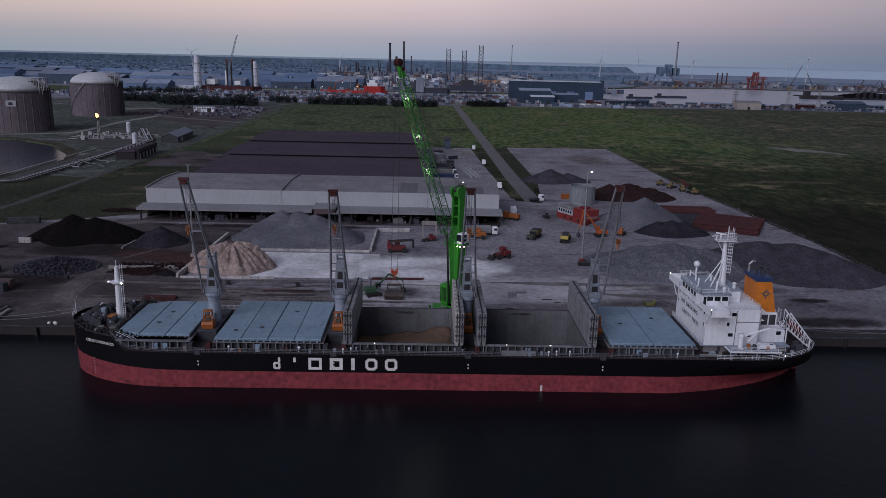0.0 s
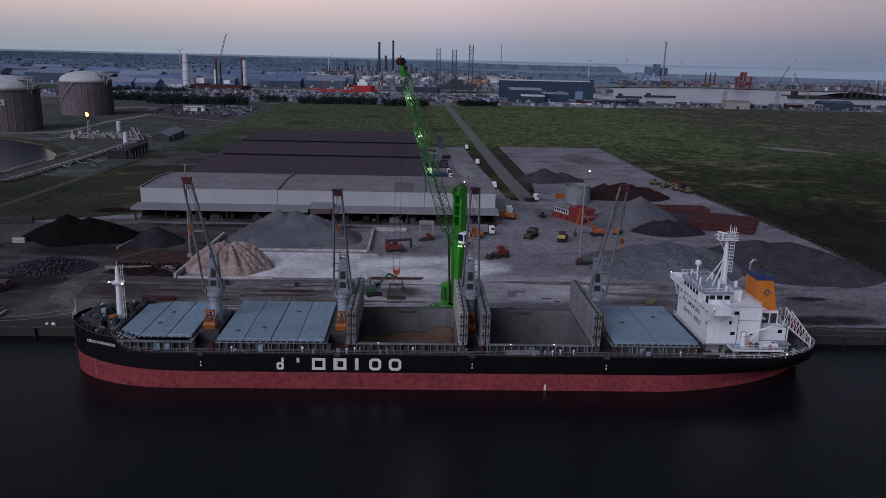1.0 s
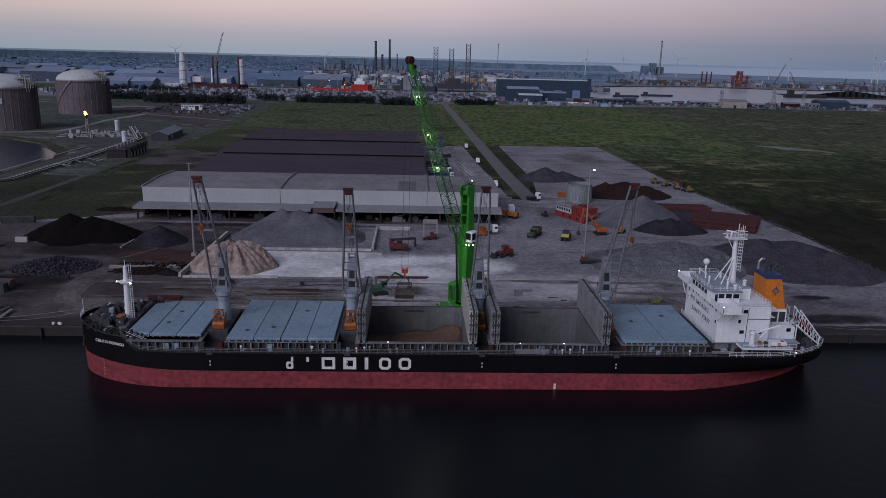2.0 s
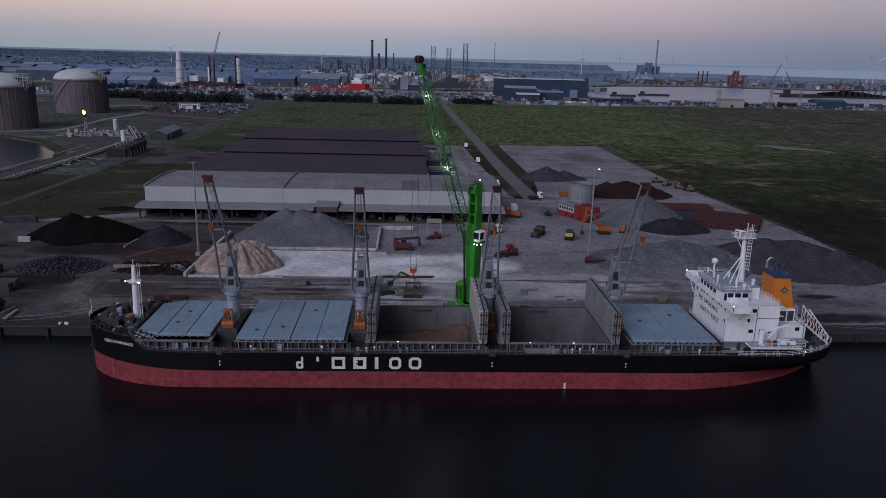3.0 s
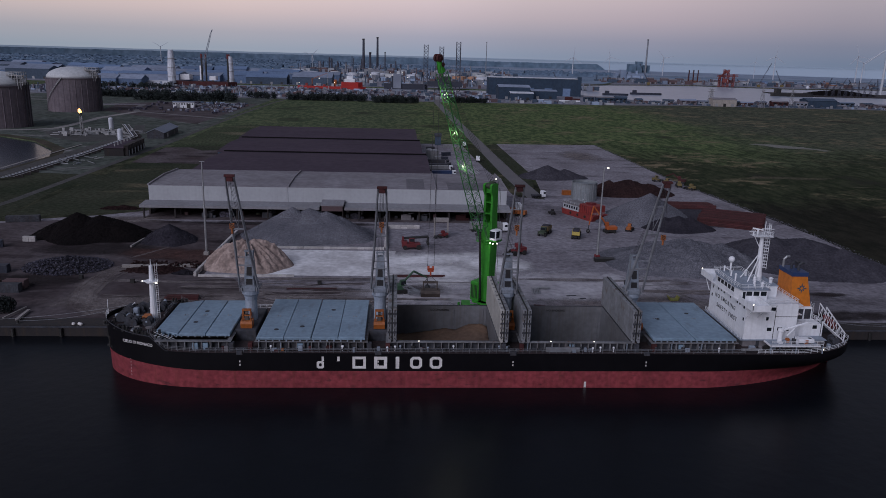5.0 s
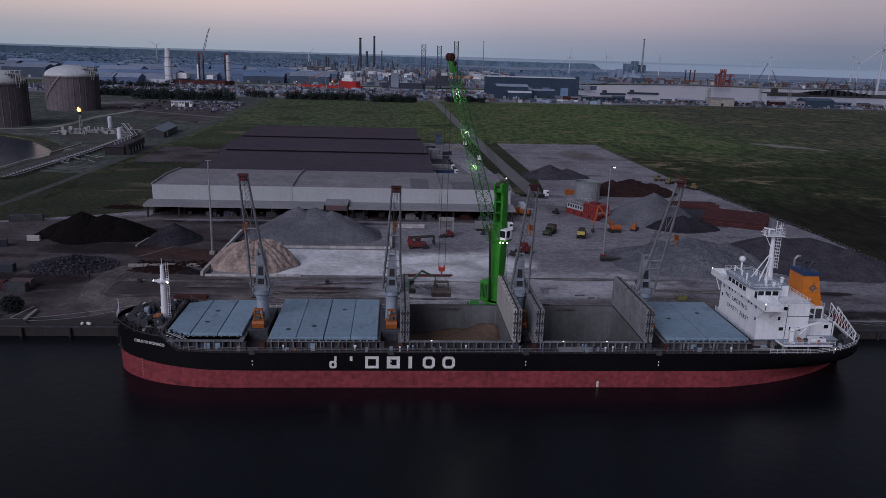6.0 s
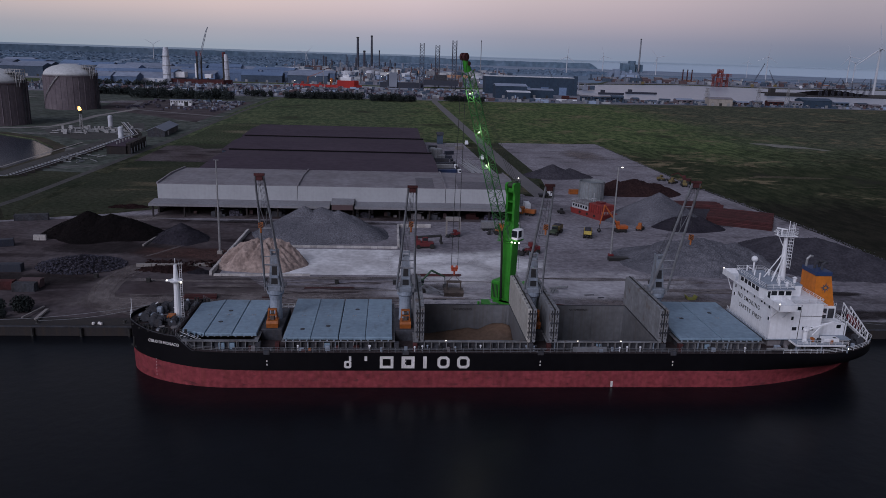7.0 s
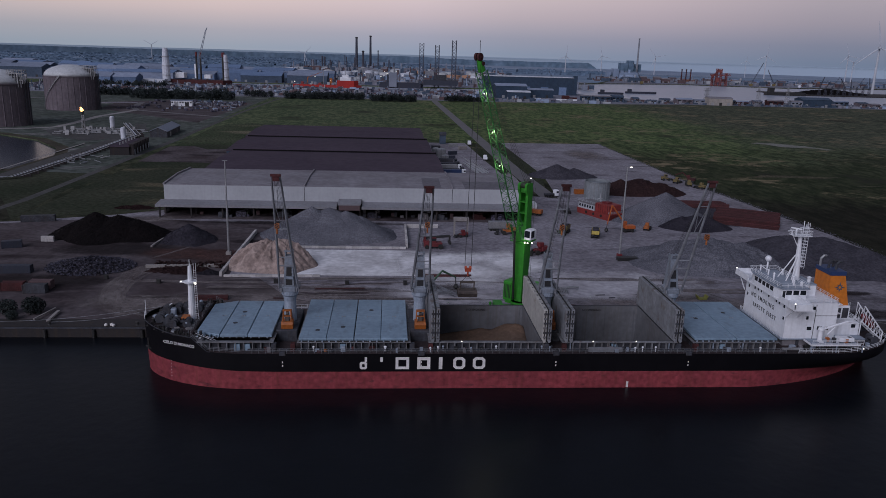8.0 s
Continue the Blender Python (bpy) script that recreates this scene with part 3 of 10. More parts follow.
def soft_blob(name, x, y, rx, ry, z, material, label, category, turn=0.0, full=0.35):
    """A level stain that thins out from its middle."""
    g, fade, n = Geo(), [1.0], 24
    c, s = math.cos(turn), math.sin(turn)
    g.v.append((x, y, z))
    for r, f in ((full, 1.0), ((1 + full) / 2, 0.6), (1.0, 0.0)):
        for i in range(n):
            a = 2 * math.pi * i / n
            p, q = rx * r * math.cos(a), ry * r * math.sin(a)
            g.v.append((x + p * c - q * s, y + p * s + q * c, z))
            fade.append(f)
    g.f = [(0, 1 + i, 1 + (i + 1) % n) for i in range(n)]
    g.f += [(1 + k * n + i, 1 + (k + 1) * n + i, 1 + (k + 1) * n + (i + 1) % n, 1 + k * n + (i + 1) % n) for k in range(2) for i in range(n)]
    return faded(name, g, fade, material, label, category)


flat_thing("water", Geo().add([(-4500, -1500, -0.3), (4500, -1500, -0.3), (4500, 4960, -0.3), (-4500, 4960, -0.3)], [(0, 1, 2, 3)]), M_WATER,
           "dark calm harbour water with faint ripples", "water")
LAGOON = [(-239, 434), (-238, 490), (-251, 524), (-283, 568), (-323, 598), (-430, 622), (-470, 500), (-420, 390), (-300, 405)]
land_outline = [(-4000, 183.6), (4000, 183.6), (4000, 1235), (1400, 1250), (830, 1262), (460, 1266), (395, 1330), (345, 1420), (332, 1446),
                (-650, 1440), (-650, 1560), (345, 1578), (430, 1950), (560, 2060), (811, 2180), (1090, 2092), (1440, 2206), (4000, 2500),
                (4000, 2900), (2600, 2950), (1900, 3120), (900, 3350), (300, 3900), (-600, 4400), (-4000, 4800)]
flat_thing("ground", sheet(land_outline, [LAGOON], GZ, 5.0), M_FIELD, "flat rough grassland with dry patches", "grass")

YARD = [(-420, 184.9), (161, 184.9), (163, 294), (152, 420), (149, 613), (66, 607), (68, 440), (61, 369), (48, 375), (41, 480), (36, 600),
        (-20, 600), (-20, 330), (-122, 330), (-140, 318), (-176, 303), (-260, 285), (-420, 262)]
flat_thing("pavement", sheet(YARD, [], GZ + 0.03, 0.02), M_YARD, "dusty grey-brown concrete yard", "paving")
dirt = [(-420, 186), (-60, 186), (-52, 205), (-66, 228), (-76, 230), (-76, 268), (-70, 272), (-72, 304), (-138, 312), (-176, 300), (-420, 258)]
flat_thing("pavement", sheet(dirt, [], GZ + 0.06, 0.02), M_DIRT, "dark trodden dirt on the quayside yard", "dirt")
rnd = random.Random(3)
slab = [(-57, 231.3), (-14, 231.6), (-13, 240), (-15, 252), (-14.5, 263.2), (-57, 263.5)]
flat_thing("pavement", sheet(slab, [], GZ + 0.09, 0.03), M_DUST, "pale concrete slab white with dust", "paving")
soft_band("stain", [(-24 + 4 * k, 247 + 0.04 * k * k) for k in range(13)], 34.0, GZ + 0.096, S_DUST, "white dust spread beyond the slab", "stain")
flat_thing("road", band([(57, 372), (54, 450), (51.3, 600), (48, 780), (43.5, 1040), (42, 1110), (48, 1200)], 9.0, GZ + 0.07), M_ASPHALT, "straight grey asphalt road", "road")
flat_thing("road", band([(-195, 312), (-191, 345), (-189, 465), (-188, 586), (-188, 837), (-184, 1030), (-178, 1120)], 4.2, GZ + 0.05), M_TRACK,
           "narrow grey asphalt road through grass", "road")
flat_thing("road", band([(-700, 1128), (-185, 1122), (300, 1150), (470, 1190), (1500, 1175)], 8.0, GZ + 0.06), M_ASPHALT, "grey asphalt road beside tree belt", "road")
flat_thing("road", band([(-330, 372), (-232, 396), (-231, 500), (-231, 562), (-232, 640), (-250, 700)], 9.0, GZ + 0.05), M_TRACK, "grey service road beside the pipe track", "road")
flat_thing("pavement", sheet([(-302, 626), (-298, 662), (-230, 662), (-224, 599), (-247, 566), (-282, 594)], [], GZ + 0.04, 0.02), M_TRACK, "grey gravel plant area", "paving")
flat_thing("pavement", sheet([(-340, 850), (-205, 720), (-200, 1000), (-300, 1020), (-360, 960)], [], GZ + 0.04, 0.02), M_DIRT, "bare gravel storage ground", "dirt")

soft_blob("stain", 14, 222, 46, 21, GZ + 0.075, S_PALEDUST, "pale dusty paving around the harbour crane", "stain", full=0.55)
# worn tyre tracks over the yard
rnd = random.Random(8)
for k in range(26):
    x0, y0 = rnd.uniform(-62, -44) if k % 3 else rnd.uniform(46, 60), rnd.uniform(196, 226)
    L = rnd.uniform(14, 26) if k % 3 else rnd.uniform(30, 70)
    bend = rnd.uniform(-6, 6)
    pts = [(x0 + L * u / 8, y0 + bend * math.sin(u / 8 * 2.2) + rnd.uniform(-0.2, 0.2)) for u in range(9)]
    soft_band("tyre_track", pts, rnd.uniform(0.8, 2.4), GZ + 0.105 + 0.002 * k, rnd.choice((S_PALETRACK, S_PALETRACK, S_PALETRACK, S_DIRT)), "worn tyre track across the dusty yard", "track")
swath = [(-98, 243), (-104.1, 237), (-105.9, 230.6), (-107, 222.4), (-106.1, 213.0), (-103.5, 204.4), (-100.3, 199.4), (-95.9, 195.6), (-91.6, 192.6)]
soft_band("tyre_track", swath, 11.0, GZ + 0.10, S_PALEFAINT, "pale curved swath of tyre tracks in the dirt", "track")
for k, (off, w) in enumerate(((0, 3.0), (2.6, 1.6), (-2.4, 1.8), (4.4, 1.4))):
    soft_band("tyre_track", [(x + off, y - off * 0.4) for x, y in swath], w, GZ + 0.12 + 0.003 * k, S_PALETRACK, "pale curved tyre track in the dirt", "track")
soft_band("tyre_track", [(-108, 247), (-103, 254), (-97.5, 264), (-93, 270)], 1.6, GZ + 0.135, S_PALETRACK, "pale curved tyre track in the dirt", "track")
rnd = random.Random(77)
for k in range(34):                       # long faint drags along the quay road and round the crane
    y0 = 195 + 36 * rnd.random()
    x0 = rnd.uniform(-110, -30) if y0 < 228 else rnd.uniform(18, 40)
    L = rnd.uniform(18, 60)
    bend, n = rnd.uniform(-2.5, 2.5), 10
    pts = [(x0 + L * u / n, y0 + bend * math.sin(u / n * 2.6) + rnd.uniform(-0.15, 0.15)) for u in range(n + 1)]
    soft_band("tyre_track", pts, rnd.uniform(0.9, 2.6), GZ + 0.152 + 0.002 * k, rnd.choice((S_PALETRACK, S_PALEFAINT, S_PALEFAINT, S_DARKFAINT)), "worn tyre track along the quayside road", "track")
for x, y, rx, ry, m, lab in ((-6, 218, 12, 7, S_PALEFAINT, "grey dust below the grab"), (1, 229, 15, 10, S_DUST, "white dust fanned over the quay road"), (-45, 208, 50, 14, S_PALEFAINT, "pale dust on the quay road"), (60, 205, 46, 10, S_PALEFAINT, "pale dust on the quay road"), (-92, 204, 30, 9, S_PALEFAINT, "pale dust on the quay road"), (128, 206, 34, 15, S_DARKFAINT, "darker paving along the quay"), (118, 196, 26, 6, S_SMUT, "darker strip at the quay edge"), (-6, 212, 26, 13, S_PALEDUST, "pale dust trodden over the quay road"), (30, 216, 24, 9, S_PALEDUST, "pale dust blown over the yard"),
                             (46, 224, 40, 19, S_PALEDUST, "pale dust over the open yard"), (60, 214, 22, 8, S_PALEFAINT, "pale dust on the yard"), (20, 246, 17, 14, S_DUST, "white dust blown over the yard"), (2, 238, 26, 12, S_DUST, "white dust thick on the slab"),
                             (-82, 252, 16, 11, S_RED, "red-brown dust trodden into the yard"), (-96, 256, 22, 10, S_RED, "red-brown dust trodden into the yard"),
                             (-120, 262, 30, 12, S_SMUT, "black coal dust round the heap"), (-132, 224, 30, 9, S_SMUT, "black smut on the dirt"), 
                              (-34, 227, 28, 2.2, S_DARKFAINT, "dark strip before the pale slab"),
                             (122, 216, 9, 3.2, S_SMUT, "thin dark spill on the yard"), (112, 226, 15, 5, S_DARKFAINT, "thin dark stain on the yard"), (70, 226, 20, 9, S_DARKFAINT, "thin dark stain on the yard"),
                             (60, 340, 9, 20, S_DARKFAINT, "dark stained way in to the yard"), (120, 540, 20, 40, S_PALEFAINT, "pale worn part of the far paving"),
                             (-128, 310, 26, 9, S_PALEFAINT, "pale trodden ground by the warehouse"), (-60, 306, 60, 5, S_SMUT, "long dark strip before the loading floor")):
    soft_blob("stain", x, y, rx, ry, GZ + 0.10 + 0.0004 * (x % 60), m, lab, "stain")
def ragged(pts, step, amp, seed):
    """An outline broken up by noise, for the edge between kinds of growth."""
    out = []
    for i, p in enumerate(pts):
        a, b = Vector(p), Vector(pts[(i + 1) % len(pts)])
        n = max(1, int((b - a).length / step))
        for k in range(n):
            q = a.lerp(b, k / n)
            w = noise.noise(Vector((q.x * 0.03, q.y * 0.03, seed))) + 0.7 * noise.noise(Vector((q.x * 0.11, q.y * 0.11, seed)))
            out.append((q.x + amp * w, q.y + amp * w))
    return out


def growth(edge, step, amp, seed, near):
    """A belt of growth from the near line out to a ragged far edge."""
    far = []
    for a, b in zip(edge, edge[1:]):
        n = max(1, int((b[0] - a[0]) / step))
        for k in range(n):
            x, y = a[0] + (b[0] - a[0]) * k / n, a[1] + (b[1] - a[1]) * k / n
            w = noise.noise(Vector((x * 0.02, seed, 0))) + 0.6 * noise.noise(Vector((x * 0.09, seed, 5))) + 0.4 * noise.noise(Vector((x * 0.3, seed, 9)))
            far.append((x, y + amp * w))
    return near + far


soft_blob("stain", 138, 258, 27, 34, GZ + 0.07, S_GRAVELD, "dark gravel spread over the yard", "gravel", full=0.5)
soft_blob("stain", 120, 334, 34, 30, GZ + 0.08, S_GRAVELD, "dark gravel spread over the yard", "gravel", full=0.5)
flat_thing("ground", sheet([(-800, 262), (-430, 266), (-262, 288), (-178, 306), (-200, 345), (-232, 396), (-330, 372), (-800, 330)], [], GZ + 0.04, 0.02), M_HEATH, "dark rough ground beside the yard", "grass")
flat_thing("ground", sheet([(-190, 420), (-184, 586), (-194, 837), (-196, 1118), (-900, 1122), (-900, 660), (-432, 634), (-322, 608), (-280, 578), (-246, 532), (-232, 492), (-231, 428)], [], GZ + 0.02, 0.01), M_SCRUB, "scrubby grey-green ground of the gas terminal", "grass")
flat_thing("ground", sheet(growth([(-178, 545), (-150, 560), (-118, 540)], 2.5, 12, 7.5, [(-118, 335), (-140, 322), (-178, 308), (-178, 420)]), [], GZ + 0.03, 0.02), M_DARKGRASS, "dark olive grass beside the warehouse", "grass")
flat_thing("ground", sheet([(-189, 345), (-178, 400), (-178, 420), (-231, 428), (-232, 396), (-200, 345)], [], GZ + 0.033, 0.02), M_DARKGRASS, "dark olive grass by the road", "grass")
flat_thing("ground", sheet([(46.2, 380), (52.6, 380), (49.0, 470), (46.5, 600), (38.0, 604), (41.5, 480)], [], GZ + 0.045, 0.02), M_DARKGRASS, "dark overgrown verge beside the road", "grass")
flat_thing("ground", sheet([(60.5, 400), (67.6, 440), (66.0, 604), (56.5, 602), (58.5, 450)], [], GZ + 0.045, 0.02), M_DARKGRASS, "dark overgrown verge beside the road", "grass")
rnd = random.Random(19)
g = Geo()
for k in range(1500):
    u = rnd.random()
    if u < 0.62:
        f = u / 0.62
        x, y = 163.4 - 11 * max(0.0, (f - 0.4) / 0.6), 232 + 190 * f
    else:
        f = (u - 0.62) / 0.38
        x, y = 152.2 - 3 * f, 422 + 190 * f
    s = rnd.uniform(0.06, 0.2)
    g.cbox((x + rnd.gauss(0, 1.0), y, GZ + 0.1 + s * 0.3), (s * 2, s * 1.5, s), rnd.uniform(0, 3))
solo("rubble_edge", g, M_GRAVEL, "pale broken rubble along the yard's edge", "rubble", "stuff")
flat_thing("ground", sheet([(-178, 306), (-181, 345), (-186, 420), (-231, 428), (-300, 404), (-330, 372), (-262, 290)], [], GZ + 0.036, 0.02), M_DARKGRASS, "dark olive grass by the lagoon road", "grass")
flat_thing("ground", sheet(growth([(-182, 700), (-150, 730), (-90, 690), (-30, 640)], 3, 16, 9.5, [(-30, 592), (-132, 592), (-132, 520), (-178, 520)]), [], GZ + 0.026, 0.02), M_MIDGRASS, "rough olive-green grass behind the sheds", "grass")
flat_thing("road", band([(-300, 845), (-310, 765), (-306, 690), (-307, 657), (-322, 643), (-420, 612)], 7.0, GZ + 0.06), M_CONC, "pale concrete road beside the gas tanks", "road")
flat_thing("road", band([(-330, 960), (-317, 886), (-300, 845), (-250, 815), (-193, 782)], 7.0, GZ + 0.064), M_ASPHALT, "grey road junction by the storage ground", "road")
flat_thing("kerb", Geo().add(band([(-241.5, 380), (-241.5, 435), (-242, 551)], 1.4, GZ + 0.5).v, band([(-241.5, 380), (-241.5, 435), (-242, 551)], 1.4, GZ + 0.5).f), M_CONC, "pale low kerb along the lagoon", "kerb")
flat_thing("pavement", sheet([(-372, 932), (-330, 947), (-336, 960), (-376, 946)], [], GZ + 0.06, 0.02), M_YARD, "pale concrete strip far behind the tanks", "paving")
flat_thing("pavement", sheet([(-180, 470), (-125, 470), (-130, 538), (-152, 532), (-165, 548), (-181, 546)], [], GZ + 0.05, 0.02), M_DIRT, "dark bare ground behind the warehouse", "dirt")
flat_thing("bank", sheet([(-232, 428), (-231, 492), (-245, 530), (-280, 576), (-322, 606), (-432, 632), (-480, 500), (-425, 380), (-300, 397)], [LAGOON], GZ + 0.045, 0.02), M_BANK, "muddy bank round the lagoon", "bank")
flat_thing("lagoon", sheet(LAGOON, [], 1.2, 0.1), M_LAGOON, "still blue-grey lagoon water", "water")
flat_thing("harbour_basin", sheet([(340, 1430), (470, 1268), (830, 1264), (1400, 1252), (3900, 1238), (3900, 2490), (1440, 2200), (1090, 2088), (811, 2176), (560, 2056), (432, 1946), (347, 1580), (-648, 1558), (-648, 1442), (332, 1450)], [], 0.0, 0.1), M_BASIN, "still water of the harbour basin, sky sheen in its pale colour", "water")
flat_thing("sea", Geo().add([(-4400, 2500, -0.2), (4400, 2500, -0.2), (4400, 4945, -0.2), (-4400, 4945, -0.2)], [(0, 1, 2, 3)]), M_OPENSEA, "sea beyond the port, sky sheen in its pale blue-grey", "water")
flat_thing("dock_ground", sheet([(-640, 1130), (-190, 1128), (300, 1156), (460, 1196), (1500, 1182), (1500, 1246), (830, 1258), (462, 1262), (392, 1326), (342, 1416), (330, 1443), (-640, 1437)], [], GZ + 0.03, 0.02), M_DOCK, "grey dockside ground", "paving")
flat_thing("dock_ground", sheet([(-1250, 1500), (-655, 1500), (-655, 1563), (340, 1582), (420, 1960), (540, 2070), (480, 2130), (-1400, 2130)], [], GZ + 0.03, 0.02), M_DOCK, "grey industrial ground behind the docks", "paving")
flat_thing("dock_ground", sheet([(560, 2066), (811, 2186), (1090, 2098), (1440, 2212), (3900, 2506), (3900, 2760), (1500, 2480), (700, 2420)], [], GZ + 0.03, 0.02), M_DOCK, "grey port ground on the other shore", "paving")

# ---- the bulk carrier, moored along the quay ----
CY, HB, DZ = 167.8, 14.8, 8.0          # centreline, half beam, main deck
ship = thing("bulk_carrier", (8, CY, 0), "black and red bulk carrier moored alongside, two holds open", "ship")


def smooth01(u):
    u = min(1.0, max(0.0, u))
    return u * u * (3 - 2 * u)


def half_breadth(x, z):
    if x < -56:
        u = min(1.0, (-56 - x) / 25.2)
        return HB * max(0.0, 1 - u ** 1.9) ** 0.55
    if x > 58:
        up = smooth01(z / 7.0)
        ud = max(0.0, (x - 78) / 18.9)
        deck = HB * max(0.0, 1 - ud ** 2.4) ** 0.5
        uw = min(1.0, max(0.0, (x - 56) / 37.4))
        water = HB * max(0.0, 1 - uw ** 1.7) ** 0.8
        return water + (deck - water) * up
    return HB


def top_z(x):
    if x < -68.2:
        return 10.9 + 0.7 * smooth01((-72 - x) / 8)
    if x < -64.6:
        return DZ + 2.9 * (-64.6 - x) / 3.6
    return DZ + 0.6 * smooth01((x - 78) / 14)


def hull_band(z_low, z_high):
    """The shell between two heights, given as functions of x."""
    xs = [-81.2 + 0.35 * i for i in range(12)] + [-77 + 0.6 * i for i in range(22)] + [-63.6 + 1.7 * i for i in range(5)] + [-55 + 6.0 * i for i in range(19)] + [58 + 2.0 * i for i in range(18)] + [93.0 + 0.55 * i for i in range(5)]
    n = 7
    g = Geo()
    for s in (-1, 1):
        rows = []
        for x in xs:
            lo, hi = z_low(x), z_high(x)
            rows.append([(x - (0.04 * max(0, lo + (hi - lo) * k / n) if x < -70 else 0) * smooth01((-70 - x) / 10), CY + s * half_breadth(x, lo + (hi - lo) * k / n), lo + (hi - lo) * k / n) for k in range(n + 1)])
        m = len(xs)
        v = [p for r in rows for p in r]
        w = n + 1
        f = []
        for i in range(m - 1):
            for k in range(n):
                q = (i * w + k, (i + 1) * w + k, (i + 1) * w + k + 1, i * w + k + 1)
                f.append(q if s < 0 else q[::-1])
        g.add(v, f)
        if s < 0:
            near_end, near_start = rows[-1], rows[0]
        else:
            for k in range(n):
                g.add([near_end[k], rows[-1][k], rows[-1][k + 1], near_end[k + 1]], [(0, 1, 2, 3)])
                g.add([near_start[k], rows[0][k], rows[0][k + 1], near_start[k + 1]], [(3, 2, 1, 0)])
    return g


def red_top(x):
    return 3.75 + 0.9 * smooth01((-48 - x) / 34)


part("hull_bottom", hull_band(lambda x: -3.0, red_top), M_HULLRED, ship, "red antifouling below the load line", smooth=True)
part("hull_side", hull_band(red_top, top_z), M_HULLBLK, ship, "glossy black topsides", smooth=True)

# decks: plan strips, open over the two open holds
HATCHES = [(-66.0, -51.3), (-44.4, -21.2), (-15.4, 9.6), (14.8, 39.9), (45.2, 64.0)]
HY0, HY1 = 155.4, 180.2
g = Geo()
xs = [-68.6, -62, -57, -51.3, -44.4, -30, -15.4, 9.6, 14.8, 39.9, 45.2, 58, 66, 74, 80, 85, 90, 93, 95.1]
for a, b in zip(xs, xs[1:]):
    ya, yb = half_breadth(a, DZ), half_breadth(b, DZ)
    if a in (-15.4, 14.8):
        for y0, y1 in ((CY - HB, HY0), (HY1, CY + HB)):
            g.add([(a, y0, DZ), (b, y0, DZ), (b, y1, DZ), (a, y1, DZ)], [(0, 1, 2, 3)])
    else:
        g.add([(a, CY - ya, DZ), (b, CY - yb, DZ), (b, CY + yb, DZ), (a, CY + ya, DZ)], [(0, 1, 2, 3)])
part("main_deck", g, M_DECK, ship)
g = Geo()
fx = [-81.5, -80.5, -78, -75, -71, -68.5]
for a, b in zip(fx, fx[1:]):
    ya, yb = half_breadth(a + 0.4, 10.7), half_breadth(b + (0.4 if b < -72 else 0), 10.7)
    g.add([(a, CY - ya, 10.7), (b, CY - yb, 10.7), (b, CY + yb, 10.7), (a, CY + ya, 10.7)], [(0, 1, 2, 3)])
g.box(-68.6, CY - 12.2, DZ, -68.5, CY + 12.2, 10.7)
part("forecastle_deck", g, M_DECK, ship)
def railing(pts, h=1.1, step=1.5, r=0.045, rails=3):
    g = Geo()
    for p, q in zip(pts, pts[1:]):
        p, q = Vector(p), Vector(q)
        n = max(1, int((q - p).length / step))
        for i in range(n + 1):
            c = p.lerp(q, i / n)
            g.tube(c, c + Vector((0, 0, h)), r, 4, cap=False)
        for k in range(rails):
            o = Vector((0, 0, h * (k + 1) / rails))
            g.tube(p + o, q + o, r, 4, cap=False)
    return g


# rail cap along the bulwark
for s in (-1, 1):
    pts = []
    for i in range(42):
        x = -81.2 + i * 0.42
        z = top_z(x)
        xx = x - 0.04 * z * smooth01((-70 - x) / 10) if x < -70 else x
        pts.append((xx, CY + s * half_breadth(x, z), z + 0.02))
    part("bulwark_cap", Geo().path(pts, 0.1, 4), M_COAM, ship, "dark grey bulwark rail")
    part("railing", railing([(-68.2, CY + s * 12.6, 11.0), (-64.6, CY + s * 13.5, 8.1), (-56.5, CY + s * 14.6, 8.0)], 1.0, 1.2, 0.036), M_HATCHIN, ship)


def coaming(x0, x1, y0=HY0, y1=HY1):
    z0, z1, t = DZ, 10.1, 0.25
    g = Geo().box(x0, y0, z0, x1, y0 + t, z1).box(x0, y1 - t, z0, x1, y1, z1).box(x0, y0 + t, z0, x0 + t, y1 - t, z1).box(x1 - t, y0 + t, z0, x1, y1 - t, z1)
    ob = part("hatch_coaming", g, M_COAM, ship, "dark steel hatch coaming with pale stays")
    part("flange", Geo().box(x0 - 0.9, y0 - 0.9, z1 - 0.16, x1 + 0.9, y0, z1).box(x0 - 0.9, y0, z1 - 0.16, x0, y1, z1).box(x1, y0, z1 - 0.16, x1 + 0.9, y1, z1), M_PALESTEEL, ob, "pale grey coaming flange")
    n = int((x1 - x0) / 1.65)
    for i in range(n + 1):
        x = x0 + (x1 - x0) * i / n
        g = Geo().add([(x - 0.09, y0, z0), (x + 0.09, y0, z0), (x + 0.09, y0 - 0.8, z0), (x - 0.09, y0 - 0.8, z0),
                       (x - 0.09, y0, z1 - 0.16), (x + 0.09, y0, z1 - 0.16), (x + 0.09, y0 - 0.75, z1 - 0.16), (x - 0.09, y0 - 0.75, z1 - 0.16)],
                      [(0, 1, 2, 3), (4, 7, 6, 5), (0, 4, 5, 1), (1, 5, 6, 2), (2, 6, 7, 3), (3, 7, 4, 0)])
        part("stay", g, M_PALESTEEL, ob)


for a, b in HATCHES:
    coaming(a, b)


